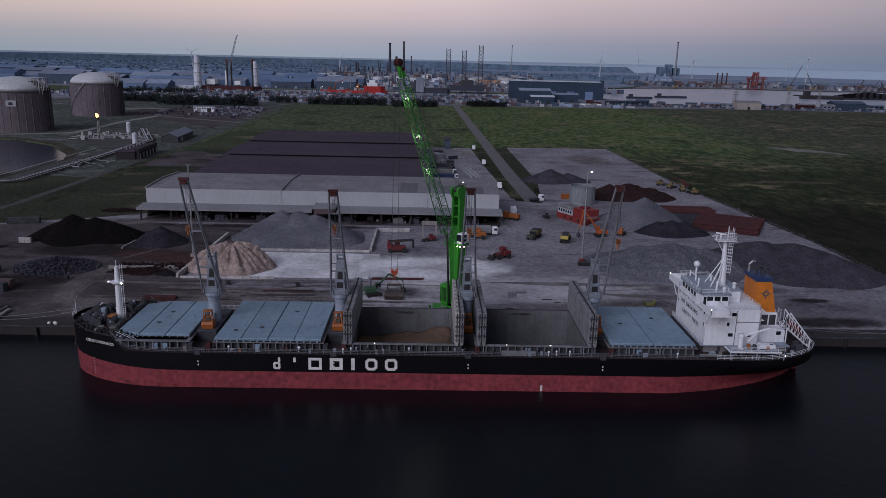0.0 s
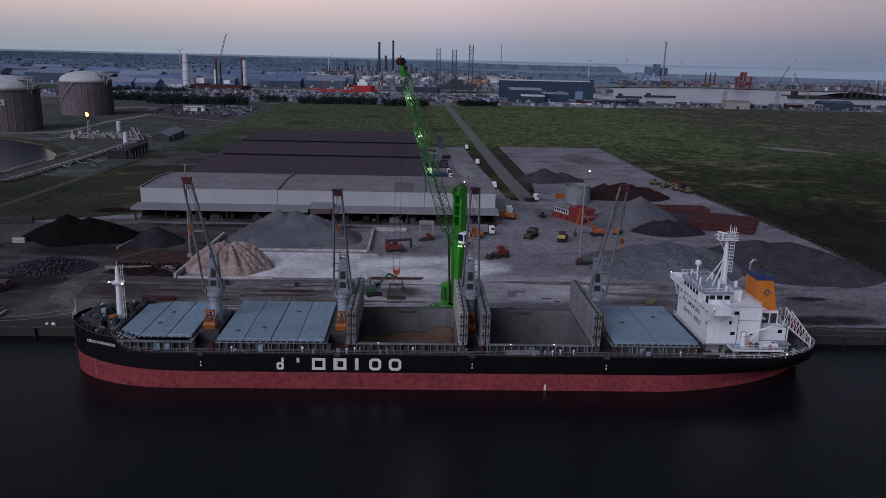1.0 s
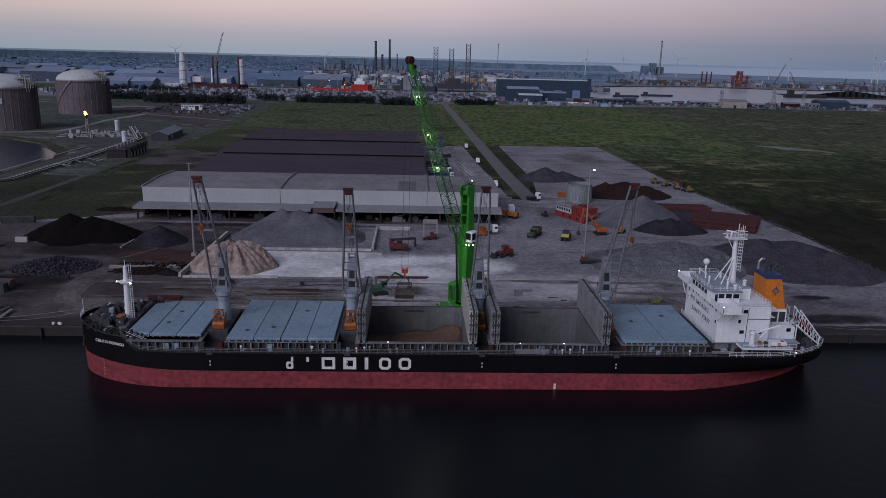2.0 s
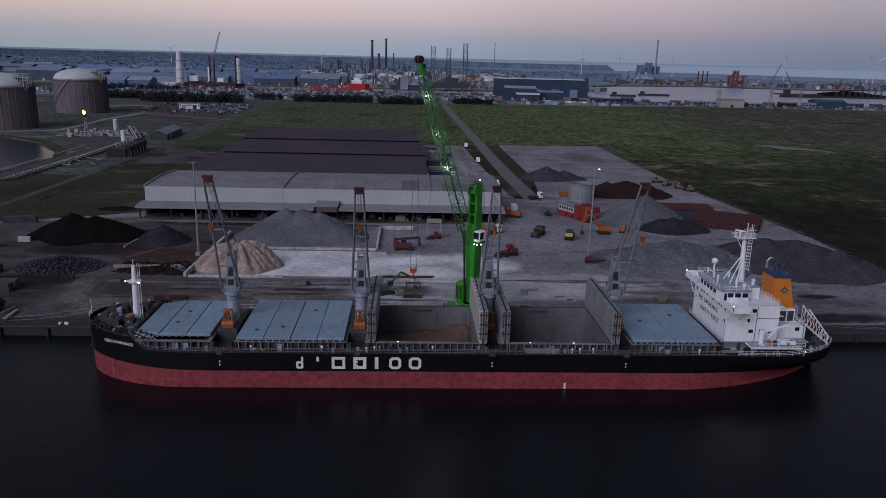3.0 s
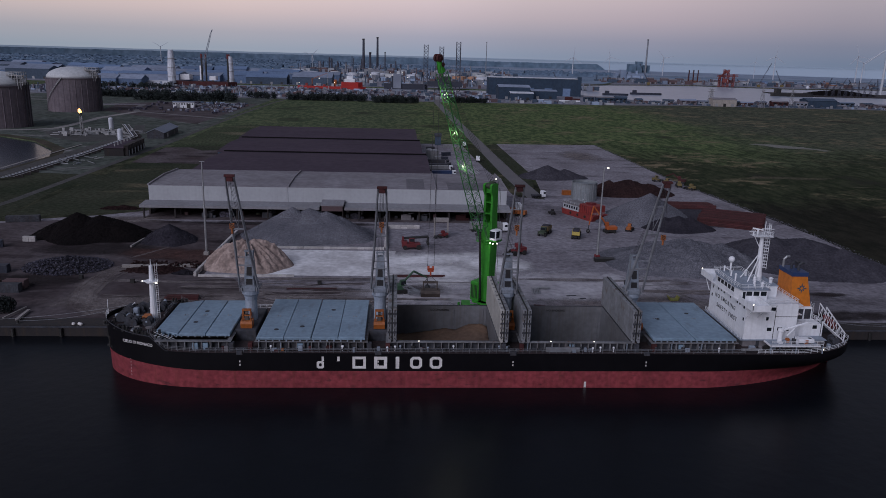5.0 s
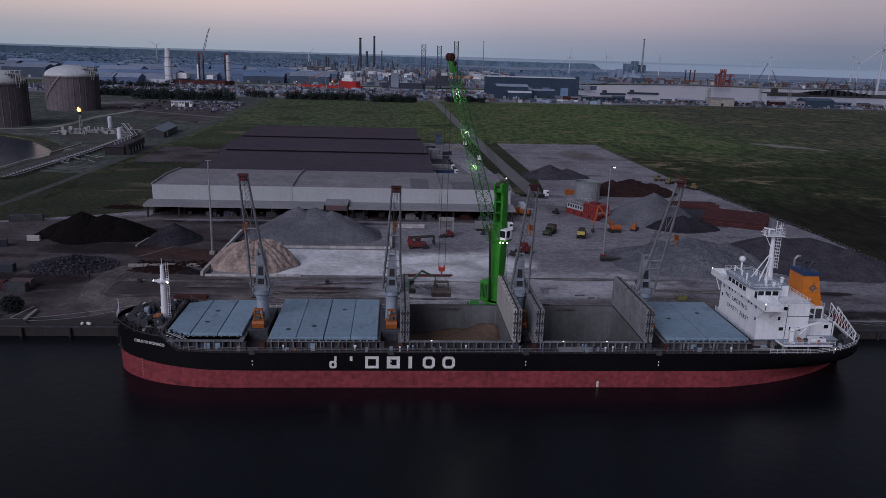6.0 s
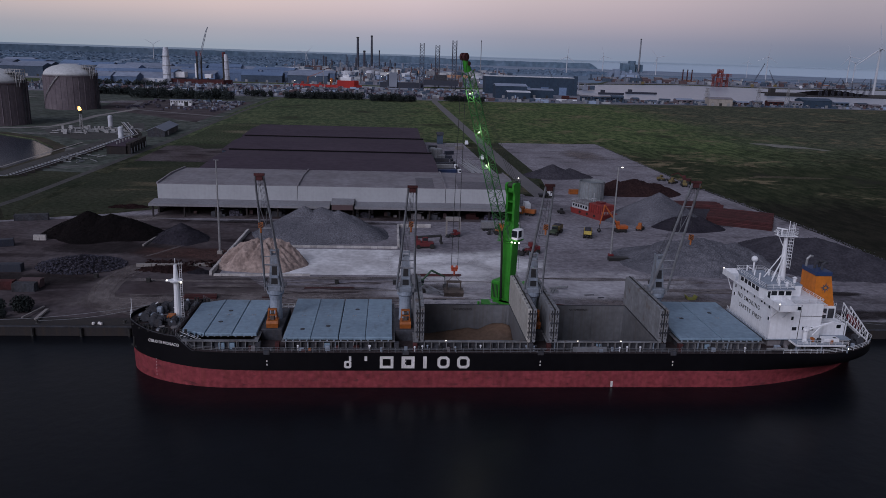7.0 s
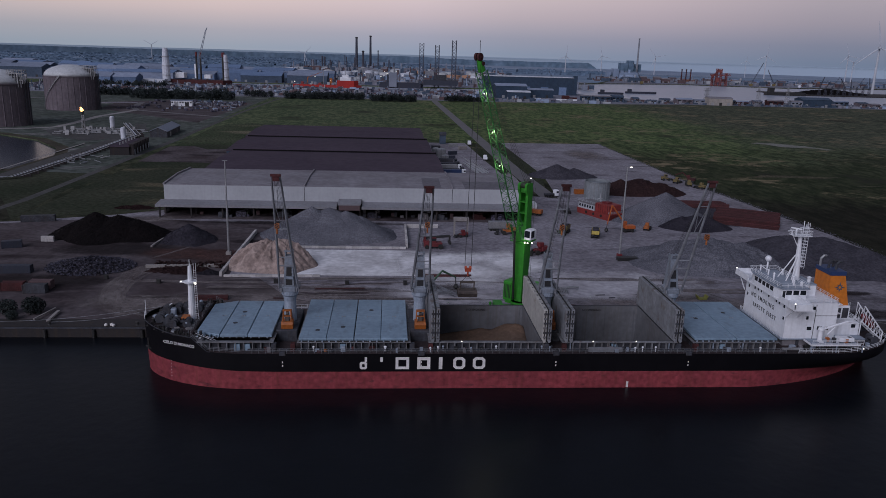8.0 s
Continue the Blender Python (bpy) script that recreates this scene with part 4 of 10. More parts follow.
def cover_panel(x0, x1, y0, y1, taper=0.0):
    """A closed hatch cover panel with a rounded rim, side skirt, small cleats and lifting pads."""
    z0, z1, b = 10.5, 11.05, 0.1
    g = Geo()
    def ring(d, z):
        return [(x0 + d, y0 + d + taper, z), (x1 - d, y0 + d, z), (x1 - d, y1 - d, z), (x0 + d, y1 - d - taper, z)]
    v = ring(0, z0) + ring(0, z1 - b) + ring(b, z1)
    f = [(3, 2, 1, 0), (8, 9, 10, 11)]
    for k in (0, 4):
        f += [(k + i, k + (i + 1) % 4, k + 4 + (i + 1) % 4, k + 4 + i) for i in range(4)]
    g.add(v, f)
    n = max(3, int((x1 - x0) / 1.1))
    for i in range(n):
        x = x0 + (x1 - x0) * (i + 0.5) / n
        g.box(x - 0.09, y0 - 0.1, z0 + 0.02, x + 0.09, y0 + taper * 0.5 + 0.02, z1 - 0.15)
    return g


def cover_skirt(x0, x1, y0, y1):
    """The dark frame under a cover panel, its black taking in the shadow there, with pale cleats along its near side.
    """
    g = Geo().box(x0 + 0.1, y0 + 0.15, 10.12, x1 - 0.1, y1 - 0.15, 10.5)
    # black also paints in the thin shadow below the cover's edge
    part("cover_skirt", g, M_BLACK, ship)
    xm, ym = (x0 + x1) / 2, y0 + (y1 - y0) * 0.52
    g = Geo()
    for dx in (-0.42, 0.18):
        g.rbox(xm + dx, ym - 0.3, 11.05, xm + dx + 0.22, ym + 0.3, 11.17, 0.04)
    part("lifting_pad", g, M_STEEL, ship, "pale worn lifting pads", kind="stuff")
    n = max(3, int((x1 - x0) / 1.4))
    g = Geo()
    for i in range(n):
        x = x0 + (x1 - x0) * (i + 0.3) / n
        g.box(x, y0 - 0.05, 10.12, x + 0.32, y0 + 0.15, 10.42)
    part("cleat", g, M_CRANE, ship, kind="stuff")


def closed_hatch(x0, x1, n, y0, y1, taper=0.0):
    w = (x1 - x0) / n
    for i in range(n):
        gap = 0.16 if i == n // 2 else 0.05
        cover_skirt(x0 + i * w, x0 + (i + 1) * w, y0, y1)
        part("hatch_cover_panel", cover_panel(x0 + i * w + gap, x0 + (i + 1) * w - 0.05, y0, y1, taper if i == 0 else 0.0), M_HATCH, ship, "blue-grey steel hatch cover panel")


for a, b, tp in ((-67.9, -62.4, 2.6), (-62.35, -56.4, 0.0), (-56.35, -51.0, 0.0)):
    cover_skirt(a + tp, b, 156.9, 179.6)
    part("hatch_cover_panel", cover_panel(a + 0.06, b - 0.06, 156.6, 179.8, tp), M_HATCH, ship, "blue-grey steel hatch cover panel")
closed_hatch(-44.9, -20.9, 4, 154.6, 181.0)
closed_hatch(44.8, 64.4, 2, 154.9, 180.7)
for x, y in ((-59.6, 171.5), (-60.4, 164.0), (-29.4, 173.0), (-35.6, 161.5), (-41.2, 159.5), (50.2, 168.0), (59.0, 172.0)):
    part("access_cover", Geo().lathe(x, y, [(0.55, 11.05), (0.55, 11.1), (0.4, 11.14)], 14), M_COAM, ship, "round dark access cover on the hatch")


def standing_panel(x0, x1):
    """An opened cover panel on its edge: a plated box with its wheel."""
    y0, y1, z0, z1 = 154.6, 180.9, 10.5, 17.8
    g = Geo().rbox(x0, y0, z0, x1, y1, z1, 0.1)
    g.wheel((x0 + x1) / 2, y0 - 0.2, z0 - 0.05, 0.35, 0.3, "y")
    return g


for a, b in HATCHES[2:4]:
    for x in (a - 0.5, b - 0.35):
        cream = x > 0 and x < 10
        for dx, m in ((0.0, M_HATCHCREAM if cream else M_HATCHIN), (1.12, M_HATCHIN)):
            lf = part("opened_hatch_panel", standing_panel(x + dx, x + dx + 0.95), m, ship, "grey hatch cover panel standing open on edge")
            for k in range(9):
                part("cleat", Geo().box(x + dx + 0.3, 155.6 + 3.0 * k, 17.8, x + dx + 0.65, 156.0 + 3.0 * k, 17.98), M_PALESTEEL, lf)
            for k in range(6):
                part("edge_bracket", Geo().box(x + dx + 0.1, 154.42, 11.1 + 1.1 * k, x + dx + 0.85, 154.62, 11.5 + 1.1 * k), M_COAM if k % 2 else M_PALESTEEL, lf)
            part("edge_channel", Geo().box(x + dx + 0.38, 154.52, 10.9, x + dx + 0.58, 154.62, 17.6), M_RUBBER, lf)
        part("hatch_seal", Geo().box(x + 0.95, 154.5, 10.6, x + 1.12, 180.95, 17.95), M_RUBBER, ship, "black rubber hatch seal")

# the two open holds
for i, (a, b) in enumerate(HATCHES[2:4]):
    zb = -6.0
    hold = part("cargo_hold", Geo().box(a + 0.25, HY0 + 0.25, zb - 0.2, b - 0.25, HY1 - 0.25, zb), M_HOLD, ship, "deep steel hold, sides stained")
    for box in ((a + 0.25, HY0 + 0.25, b - 0.25, HY0 + 0.45), (a + 0.25, HY1 - 0.45, b - 0.25, HY1 - 0.25), (a + 0.25, HY0 + 0.45, a + 0.45, HY1 - 0.45), (b - 0.45, HY0 + 0.45, b - 0.25, HY1 - 0.45)):
        part("hold_side", Geo().box(box[0], box[1], zb, box[2], box[3], 9.95), M_HOLD, hold)
    for k in range(4):
        x = a + 1.2 + (b - a - 2.4) * k / 3
        part("hold_frame", Geo().box(x - 0.05, HY1 - 0.6, zb, x + 0.05, HY1 - 0.45, 9.0), M_HOLD, hold)
    lettering("hold_marking", "NO SMOKING", 0.55, Matrix.Translation(((a + b) / 2, HY1 - 0.62, 8.7)) @ Matrix.Rotation(math.pi / 2, 4, "X"), M_BLACK, hold, "black warning letters")


def heap(cx, cy, z, rx, ry, h, seed, peaks=((0, 0, 1.0),), n=46, rough=0.35, lump=4.0, power=1.0, rill=0.0):
    """A poured heap: cones run together, with a slumped foot and an uneven skin."""
    noise.seed_set(seed)
    g = Geo()
    v = []
    for j in range(n + 1):
        for i in range(n + 1):
            u, w = 2 * i / n - 1, 2 * j / n - 1
            p = Vector((cx + u * rx, cy + w * ry, 0))
            wob = 1 + 0.22 * noise.noise(Vector((u * 1.7 + seed, w * 1.7, seed * 0.37)))
            best = 0.0
            for px, py, ph in peaks:
                d = math.hypot((u - px), (w - py)) / wob
                best = max(best, ph * max(0.0, 1 - d / max(0.22, 0.97 - math.hypot(px, py))) ** power)
            best = min(best, 0.93 + 0.07 * best)
            k = 0.0
            if best > 0.004:
                k = noise.fractal(p / lump, 0.9, 2.0, 5) * rough * min(1.0, best * 5)
            if rill:
                a = math.atan2(w, u)
                k += rill * 4 * best * (1 - best) * noise.noise(Vector((math.cos(a) * 5, math.sin(a) * 5, 0.4 * best + seed)))
            v.append((p.x, p.y, z - 0.25 + best * h + k + (0.25 if best > 0.004 else 0)))
    f = []
    for j in range(n):
        for i in range(n):
            q = (j * (n + 1) + i, j * (n + 1) + i + 1, (j + 1) * (n + 1) + i + 1, (j + 1) * (n + 1) + i)
            if max(v[k][2] for k in q) > z - 0.2:
                f.append(q)
    return g.add(v, f)


hp = HATCHES[2]
def within(g, x0, x1, y0, y1):
    """Draws points that lie outside a hold back to its sides."""
    g.v = [(min(max(x, x0), x1), min(max(y, y0), y1), z) for x, y, z in g.v]
    return g


solo("cargo_heap", within(heap((hp[0] + hp[1]) / 2, CY + 5, -1.2, 34, 30, 7.4, 5, ((0.3, 0.12, 1.0), (0.05, 0.2, 0.72), (-0.25, 0.15, 0.55)), 80, 0.5), hp[0] + 0.5, hp[1] - 0.5, HY0 + 0.5, HY1 - 0.65), M_CARGO,
     "brown bulk cargo heaped in the open hold", "cargo", "stuff", smooth=True)
hp = HATCHES[3]
solo("cargo_heap", heap((hp[0] + hp[1]) / 2, CY, -5.9, 12.2, 12.0, 3.0, 6, ((0.5, 0.6, 0.6), (-0.6, 0.75, 0.42)), 30, 0.4), M_COAL,
     "dark remains of cargo on the hold floor", "cargo", "stuff", smooth=True)


# ---- deck cranes ----
def deck_crane(x, tip, hook_z, hook_x):
    y = CY
    ped = Geo().lathe(x, y, [(1.9, DZ), (1.5, 10.5), (1.36, 15.4), (1.6, 16.6), (1.95, 17.0), (1.95, 17.9), (1.7, 18.0)], 20)
    ped.box(x - 0.4, y - 1.95, 11, x + 0.4, y - 1.6, 12.9)
    crane = part("deck_crane", ped, M_CRANE, ship, "grey slewing deck crane on a round pedestal", smooth=False)
    h = Geo()
    h.rbox(x - 1.6, y - 1.9, 18.0, x + 1.6, y + 2.2, 19.2, 0.25)
    h.add([(x - 1.2, y - 1.5, 19.2), (x + 1.2, y - 1.5, 19.2), (x + 1.2, y + 1.9, 19.2), (x - 1.2, y + 1.9, 19.2),
           (x - 0.8, y - 0.3, 26.2), (x + 0.8, y - 0.3, 26.2), (x + 0.8, y + 1.4, 26.2), (x - 0.8, y + 1.4, 26.2)],
          [(4, 5, 6, 7), (0, 1, 5, 4), (1, 2, 6, 5), (2, 3, 7, 6), (3, 0, 4, 7)])
    h.box(x - 0.9, y - 0.6, 26.2, x - 0.65, y + 1.3, 27.3).box(x + 0.65, y - 0.6, 26.2, x + 0.9, y + 1.3, 27.3).box(x - 1.0, y - 0.7, 27.2, x + 1.0, y - 0.3, 27.5)
    h.box(x - 2.2, y - 1.0, 18.3, x - 1.7, y + 1.0, 18.45).path([(x - 2.2, y - 1, 19.4), (x - 2.2, y + 1, 19.4)], 0.05)
    part("crane_house", h, M_CRANEHOUSE, crane)
    for sx in (-1.75, 1.75):
        part("house_step", Geo().box(x + sx - 0.15, y - 2.1, 18.0, x + sx + 0.15, y + 1.4, 18.9), M_JIB, crane)
    part("house_rail", railing([(x - 2.2, y - 2.0, 18.0), (x - 2.2, y + 2.4, 18.0), (x + 2.2, y + 2.4, 18.0), (x + 2.2, y - 2.0, 18.0)]), M_JIB, crane)
    part("winch_drum", Geo().tube((x - 1.1, y + 2.6, 19.6), (x + 1.1, y + 2.6, 19.6), 0.6, 10), M_COAM, crane)
    for z0, z1, w in ((19.5, 20.9, 0.75), (21.6, 23.6, 0.62)):
        ya, yb = y - 1.5 + (z0 - 19.2) * 0.1714 - 0.05, y - 1.5 + (z1 - 19.2) * 0.1714 - 0.05
        part("cab_window", Geo().add([(x - w, ya, z0), (x + w, ya, z0), (x + w * 0.9, yb, z1), (x - w * 0.9, yb, z1), (x - w, ya + 0.1, z0), (x + w, ya + 0.1, z0), (x + w * 0.9, yb + 0.1, z1), (x - w * 0.9, yb + 0.1, z1)],
                                     [(0, 1, 2, 3), (7, 6, 5, 4), (0, 4, 5, 1), (1, 5, 6, 2), (2, 6, 7, 3), (3, 7, 4, 0)]), M_GLASS, crane)
    part("window_bar", Geo().box(x - 0.95, y - 1.62, 20.95, x + 0.95, y - 1.2, 21.5), M_CRANE, crane)
    for sx in (-1, 1):
        part("house_ladder", Geo().tube((x + sx * 1.25, y - 1.0, 19.2), (x + sx * 0.95, y - 0.4, 26.0), 0.06, 4).tube((x + sx * 1.25, y - 0.5, 19.2), (x + sx * 0.95, y + 0.1, 26.0), 0.06, 4), M_JIB, crane)
    tip = Vector(tip)
    foot = Vector((x, y - 1.6, 18.9))
    side = Vector((tip.x - x, tip.y - y, 0)).cross(Vector((0, 0, 1))).normalized()
    j = Geo()
    L, R = [], []
    for s, out in ((-1, L), (1, R)):
        out += [foot + side * (2.15 * s), foot.lerp(tip, 0.36) + side * (1.55 * s), tip + side * (0.85 * s)]
        j.tube(out[0], out[1], 0.25, 6, 0.31).tube(out[1], out[2], 0.31, 6, 0.22)
    for u, r in ((0.22, 0.2), (0.30, 0.12), (0.56, 0.2), (0.80, 0.14), (0.97, 0.22)):
        w = 2.05 - 1.2 * u
        c = foot.lerp(tip, u)
        j.tube(c - side * w, c + side * w, r, 6)
    for s in (-1, 1):
        a, b = foot.lerp(tip, 0.80) + side * ((2.05 - 1.2 * 0.80) * s), foot.lerp(tip, 0.56) - side * ((2.05 - 1.2 * 0.56) * s * 0.1)
        j.tube(a, b, 0.08, 4)
    part("jib", j, M_JIB, crane, "grey twin-leg crane jib")
    head = Geo().cbox(tip + Vector((0, 0, 0.25)), (2.1, 0.8, 0.45)).cbox(tip + Vector((0, 0.1, -0.5)), (1.3, 0.6, 0.9))
    part("jib_head", head, M_RUST, crane, "dark red jib head with sheaves")
    rp = Geo()
    topp = Vector((x, y + 0.4, 27.4))
    for s in (-0.5, -0.2, 0.2, 0.5):
        rp.tube(topp + side * s, tip + side * (s * 0.7), 0.035, 4)
    hx = tip.lerp(foot, 0.12)
    hx.x += hook_x
    hx.z = hook_z
    for s in (-0.25, 0.25):
        rp.tube(tip + side * s, hx + side * s + Vector((0, 0, 1)), 0.035, 4)
    part("crane_rope", rp, M_BLACK, crane)
    hb = Geo().cbox(hx, (0.95, 0.5, 1.15)).tube(hx - Vector((0, 0, 0.5)), hx - Vector((0, 0, 1.7)), 0.2, 6)
    part("hook_block", hb, M_ORANGE, crane, "orange and black striped hook block")
    st = Geo()
    for k in range(3):
        st.cbox(hx + Vector((0, 0, -0.36 + 0.36 * k)), (0.97, 0.54, 0.18), 0, 0.5)
    part("hook_stripe", st, M_BLACK, crane)
    return crane


TIPS = [(-48.4, 151.5, 47.3), (-17.2, 150.6, 45.5), (11.7, 152.0, 46.1), (43.6, 153.0, 47.2)]
CRANE_X = [-48.3, -17.9, 12.4, 43.0]
for x, tip, hz, ho in zip(CRANE_X, TIPS, (36.6, 37.4, 36.9, 34.9), (-0.3, 0.0, 0.0, 1.0)):
    deck_crane(x, tip, hz, ho)


# orange grabs parked beside the pedestals
def grab(x, y, z, label, paint):
    ob = thing("grab_bucket", (x, y, z), label, "grab", "cargo grabs on deck")
    body = Geo().slab_x([(y - 1.4, z + 1.1), (y - 1.1, z), (y + 1.1, z), (y + 1.4, z + 0.9), (y + 1.2, z + 1.7), (y - 1.2, z + 1.7)], x - 1.3, x + 1.3)
    part("shell", body, paint, ob)
    fr = Geo()
    for sx in (-1.2, 1.2):
        for sy in (-0.9, 0.9):
            fr.tube((x + sx * 0.8, y + sy, z + 1.7), (x + sx * 0.7, y + sy * 0.5, z + 4.1), 0.12, 5)
    fr.box(x - 1.0, y - 0.45, z + 4.0, x + 1.0, y + 0.45, z + 4.3).box(x - 0.9, y - 0.3, z + 2.7, x + 0.9, y + 0.3, z + 2.95)
    part("sheave_block", Geo().rbox(x - 0.5, y - 0.4, z + 1.7, x + 0.5, y + 0.4, z + 2.7, 0.1).tube((x - 0.3, y, z + 3.4), (x + 0.3, y, z + 3.4), 0.45, 12), M_GRABSTEEL, ob)
    part("frame", fr, paint, ob)
    return ob


for x in CRANE_X:
    grab(x, CY - 5.4, DZ + 2.6, "orange clamshell grab parked on the ship's deck", M_ORANGE)

# ---- railings and deck fittings ----
near = [(-56.5, CY - 14.6, DZ), (66, CY - 14.6, DZ)]
part("railing", railing(near, r=0.036), M_HATCHIN, ship, "pale grey deck-edge railing")
part("railing", railing([(-56.5, CY + 14.6, DZ), (66, CY + 14.6, DZ)]), M_WHITE, ship, "white deck-edge railing")
stern_pts = [(x, CY - half_breadth(x, 8.6) + 0.15, top_z(x)) for x in (69, 74, 80, 85, 88, 91, 93.4, 94.8)]
stern_pts += [(95.1, CY - 4, 8.6), (95.1, CY + 4, 8.6)] + [(p[0], 2 * CY - p[1], p[2]) for p in stern_pts[::-1]]
part("railing", railing(stern_pts), M_WHITE, ship, "white railing round the stern")

g = Geo()
for y, r in ((CY - 13.4, 0.12), (CY - 13.1, 0.09), (CY - 12.85, 0.07)):
    g.tube((-56, y, DZ + 0.35), (64, y, DZ + 0.35), r, 5)
for i in range(24):
    g.box(-55 + i * 5.1, CY - 13.6, DZ, -54.8 + i * 5.1, CY - 12.7, DZ + 0.3)
part("deck_pipe", g, M_COAM, ship, "grey pipes along the deck")


def part_box(name, x0, y0, z0, x1, y1, z1, m, label=""):
    return part(name, Geo().rbox(x0, y0, z0, x1, y1, z1, 0.06), m, ship, label)


for x in (-59, -56.8, -36, 25.5, 51):
    part_box("deck_locker", x, CY - 13.0, DZ, x + 1.3, CY - 12.2, DZ + 1.5, M_HATCH, "blue-grey deck locker")
for x in CRANE_X:
    for dx, w in ((-2.6, 1.1), (1.6, 1.0)):
        part_box("vent_house", x + dx, CY - 13.6, DZ, x + dx + w, CY - 12.3, DZ + 1.8, M_RUST if dx > 0 else M_COAM, "small deck housing")
    part("mast_house", Geo().rbox(x - 2.4, CY - 7.5, DZ, x + 2.4, CY + 7.5, DZ + 2.6, 0.15), M_COAM, ship, "low crane house between the hatches")
    # fairlead roller and ladder over the side
    part("fairlead", Geo().rbox(x - 0.7, CY - 14.95, DZ - 0.4, x + 0.7, CY - 14.4, DZ + 0.5, 0.1), M_COAM, ship, "grey mooring fairlead")
    ld = Geo()
    for k in range(2):
        ld.box(x - 0.12, CY - HB - 0.04, 5.0 + k * 0.8, x + 0.12, CY - HB, 5.4 + k * 0.8)
    part("side_mark", ld, M_MARK, ship, "white tick marks down the hull")
# walkway grating trunk beside hatch four
part_box("deck_store", 20, CY - 13.9, DZ, 27.8, CY - 13.2, DZ + 1.0, M_HATCHIN, "long pale grey deck box")
for k, x in enumerate((-24.4, -9.0, 21.0, 31.0, -40)):
    lm = part("deck_light", Geo().rbox(x, HY0 - 0.5, 10.14, x + 0.28, HY0 - 0.38, 10.24, 0.03), M_LAMP, ship, "lit deck lamp")

# ---- bow fittings ----
g = Geo().lathe(-71, CY, [(0.85, 10.7), (0.75, 14), (0.55, 21), (0.4, 23.5)], 12)
g.box(-71.9, CY - 0.25, 13, -70.4, CY + 0.25, 13.2)
fm = part("foremast", g, M_WHITE, ship, "white foremast with lamp platform")
p = Geo().lathe(-71, CY, [(1.3, 19.4), (1.5, 19.7), (1.5, 19.9)], 12)
part("lamp_arm", Geo().box(-73.3, CY - 0.5, 19.6, -70.9, CY + 0.5, 19.8), M_WHITE, fm)
part("mast_pole", Geo().path([(-71, CY, 23.5), (-71, CY, 25.0)], 0.08), M_WHITE, fm)
part("platform", p, M_WHITE, fm)
l = Geo()
for k in range(22):
    l.tube((-70.2 + 0.01 * k, CY - 0.45, 11 + 0.55 * k), (-69.6 + 0.0 * k, CY - 0.45, 11 + 0.55 * k), 0.04, 4)
l.tube((-70.0, CY - 0.45, 10.7), (-70.0, CY - 0.45, 24.3), 0.05, 4).tube((-69.5, CY - 0.45, 10.7), (-69.5, CY - 0.45, 24.3), 0.05, 4)
part("ladder", l, M_WHITE, fm)
part("mast_lamp", Geo().ball((-69.6, CY - 1.1, 19.6), 0.22, 6).ball((-72.9, CY - 0.6, 19.95), 0.14, 6), M_LAMP, fm, "lit mast lamps")
for k, (x, y, r) in enumerate(((-75.2, CY - 4.2, 0.95), (-75.2, CY + 4.2, 0.95), (-73.6, CY - 5.4, 0.8), (-73.6, CY + 5.4, 0.8))):
    w = Geo().tube((x, y - 1.2, 11.9), (x, y + 1.2, 11.9), r * 0.55, 12)
    for s in (-1.2, 0.0, 1.2):
        w.tube((x, y + s - 0.08, 11.9), (x, y + s + 0.08, 11.9), r, 14)
    w.box(x - 0.8, y - 1.4, 10.7, x + 0.8, y - 1.25, 11.9).box(x - 0.8, y + 1.25, 10.7, x + 0.8, y + 1.4, 11.9)
    part("mooring_winch", w, M_COAM, ship, "grey mooring winch on the forecastle")
part_box("winch_motor", -72.6, CY - 3.6, 10.7, -71.0, CY - 1.6, 12.3, M_ORANGE, "orange winch cover")
for x, y in ((-79, -3.0), (-79, 3.0), (-76.5, -7.4), (-76.5, 7.4), (-72, -9.6), (-72, 9.6), (-67.5, -10.8), (-67.5, 10.8)):
    b = Geo().lathe(x, CY + y, [(0.35, 10.7), (0.3, 11.6), (0.42, 11.75)], 10).lathe(x + 1.0, CY + y, [(0.35, 10.7), (0.3, 11.6), (0.42, 11.75)], 10)
    b.box(x - 0.5, CY + y - 0.5, 10.7, x + 1.5, CY + y + 0.5, 10.85)
    part("bollard", b, M_BLACK, ship)
part("railing", railing([(-81.5, CY - 0.5, 11.6), (-80.9, CY - 3.0, 11.6)], 1.3), M_WHITE, ship)
part("jackstaff", Geo().tube((-81.5, CY, 11.6), (-81.5, CY, 15.2), 0.07, 5), M_WHITE, ship)
part("davit_arm", Geo().tube((-79.5, CY + 2.0, 10.7), (-76.5, CY + 3.6, 13.2), 0.12, 5), M_WHITE, ship)
rnd = random.Random(17)
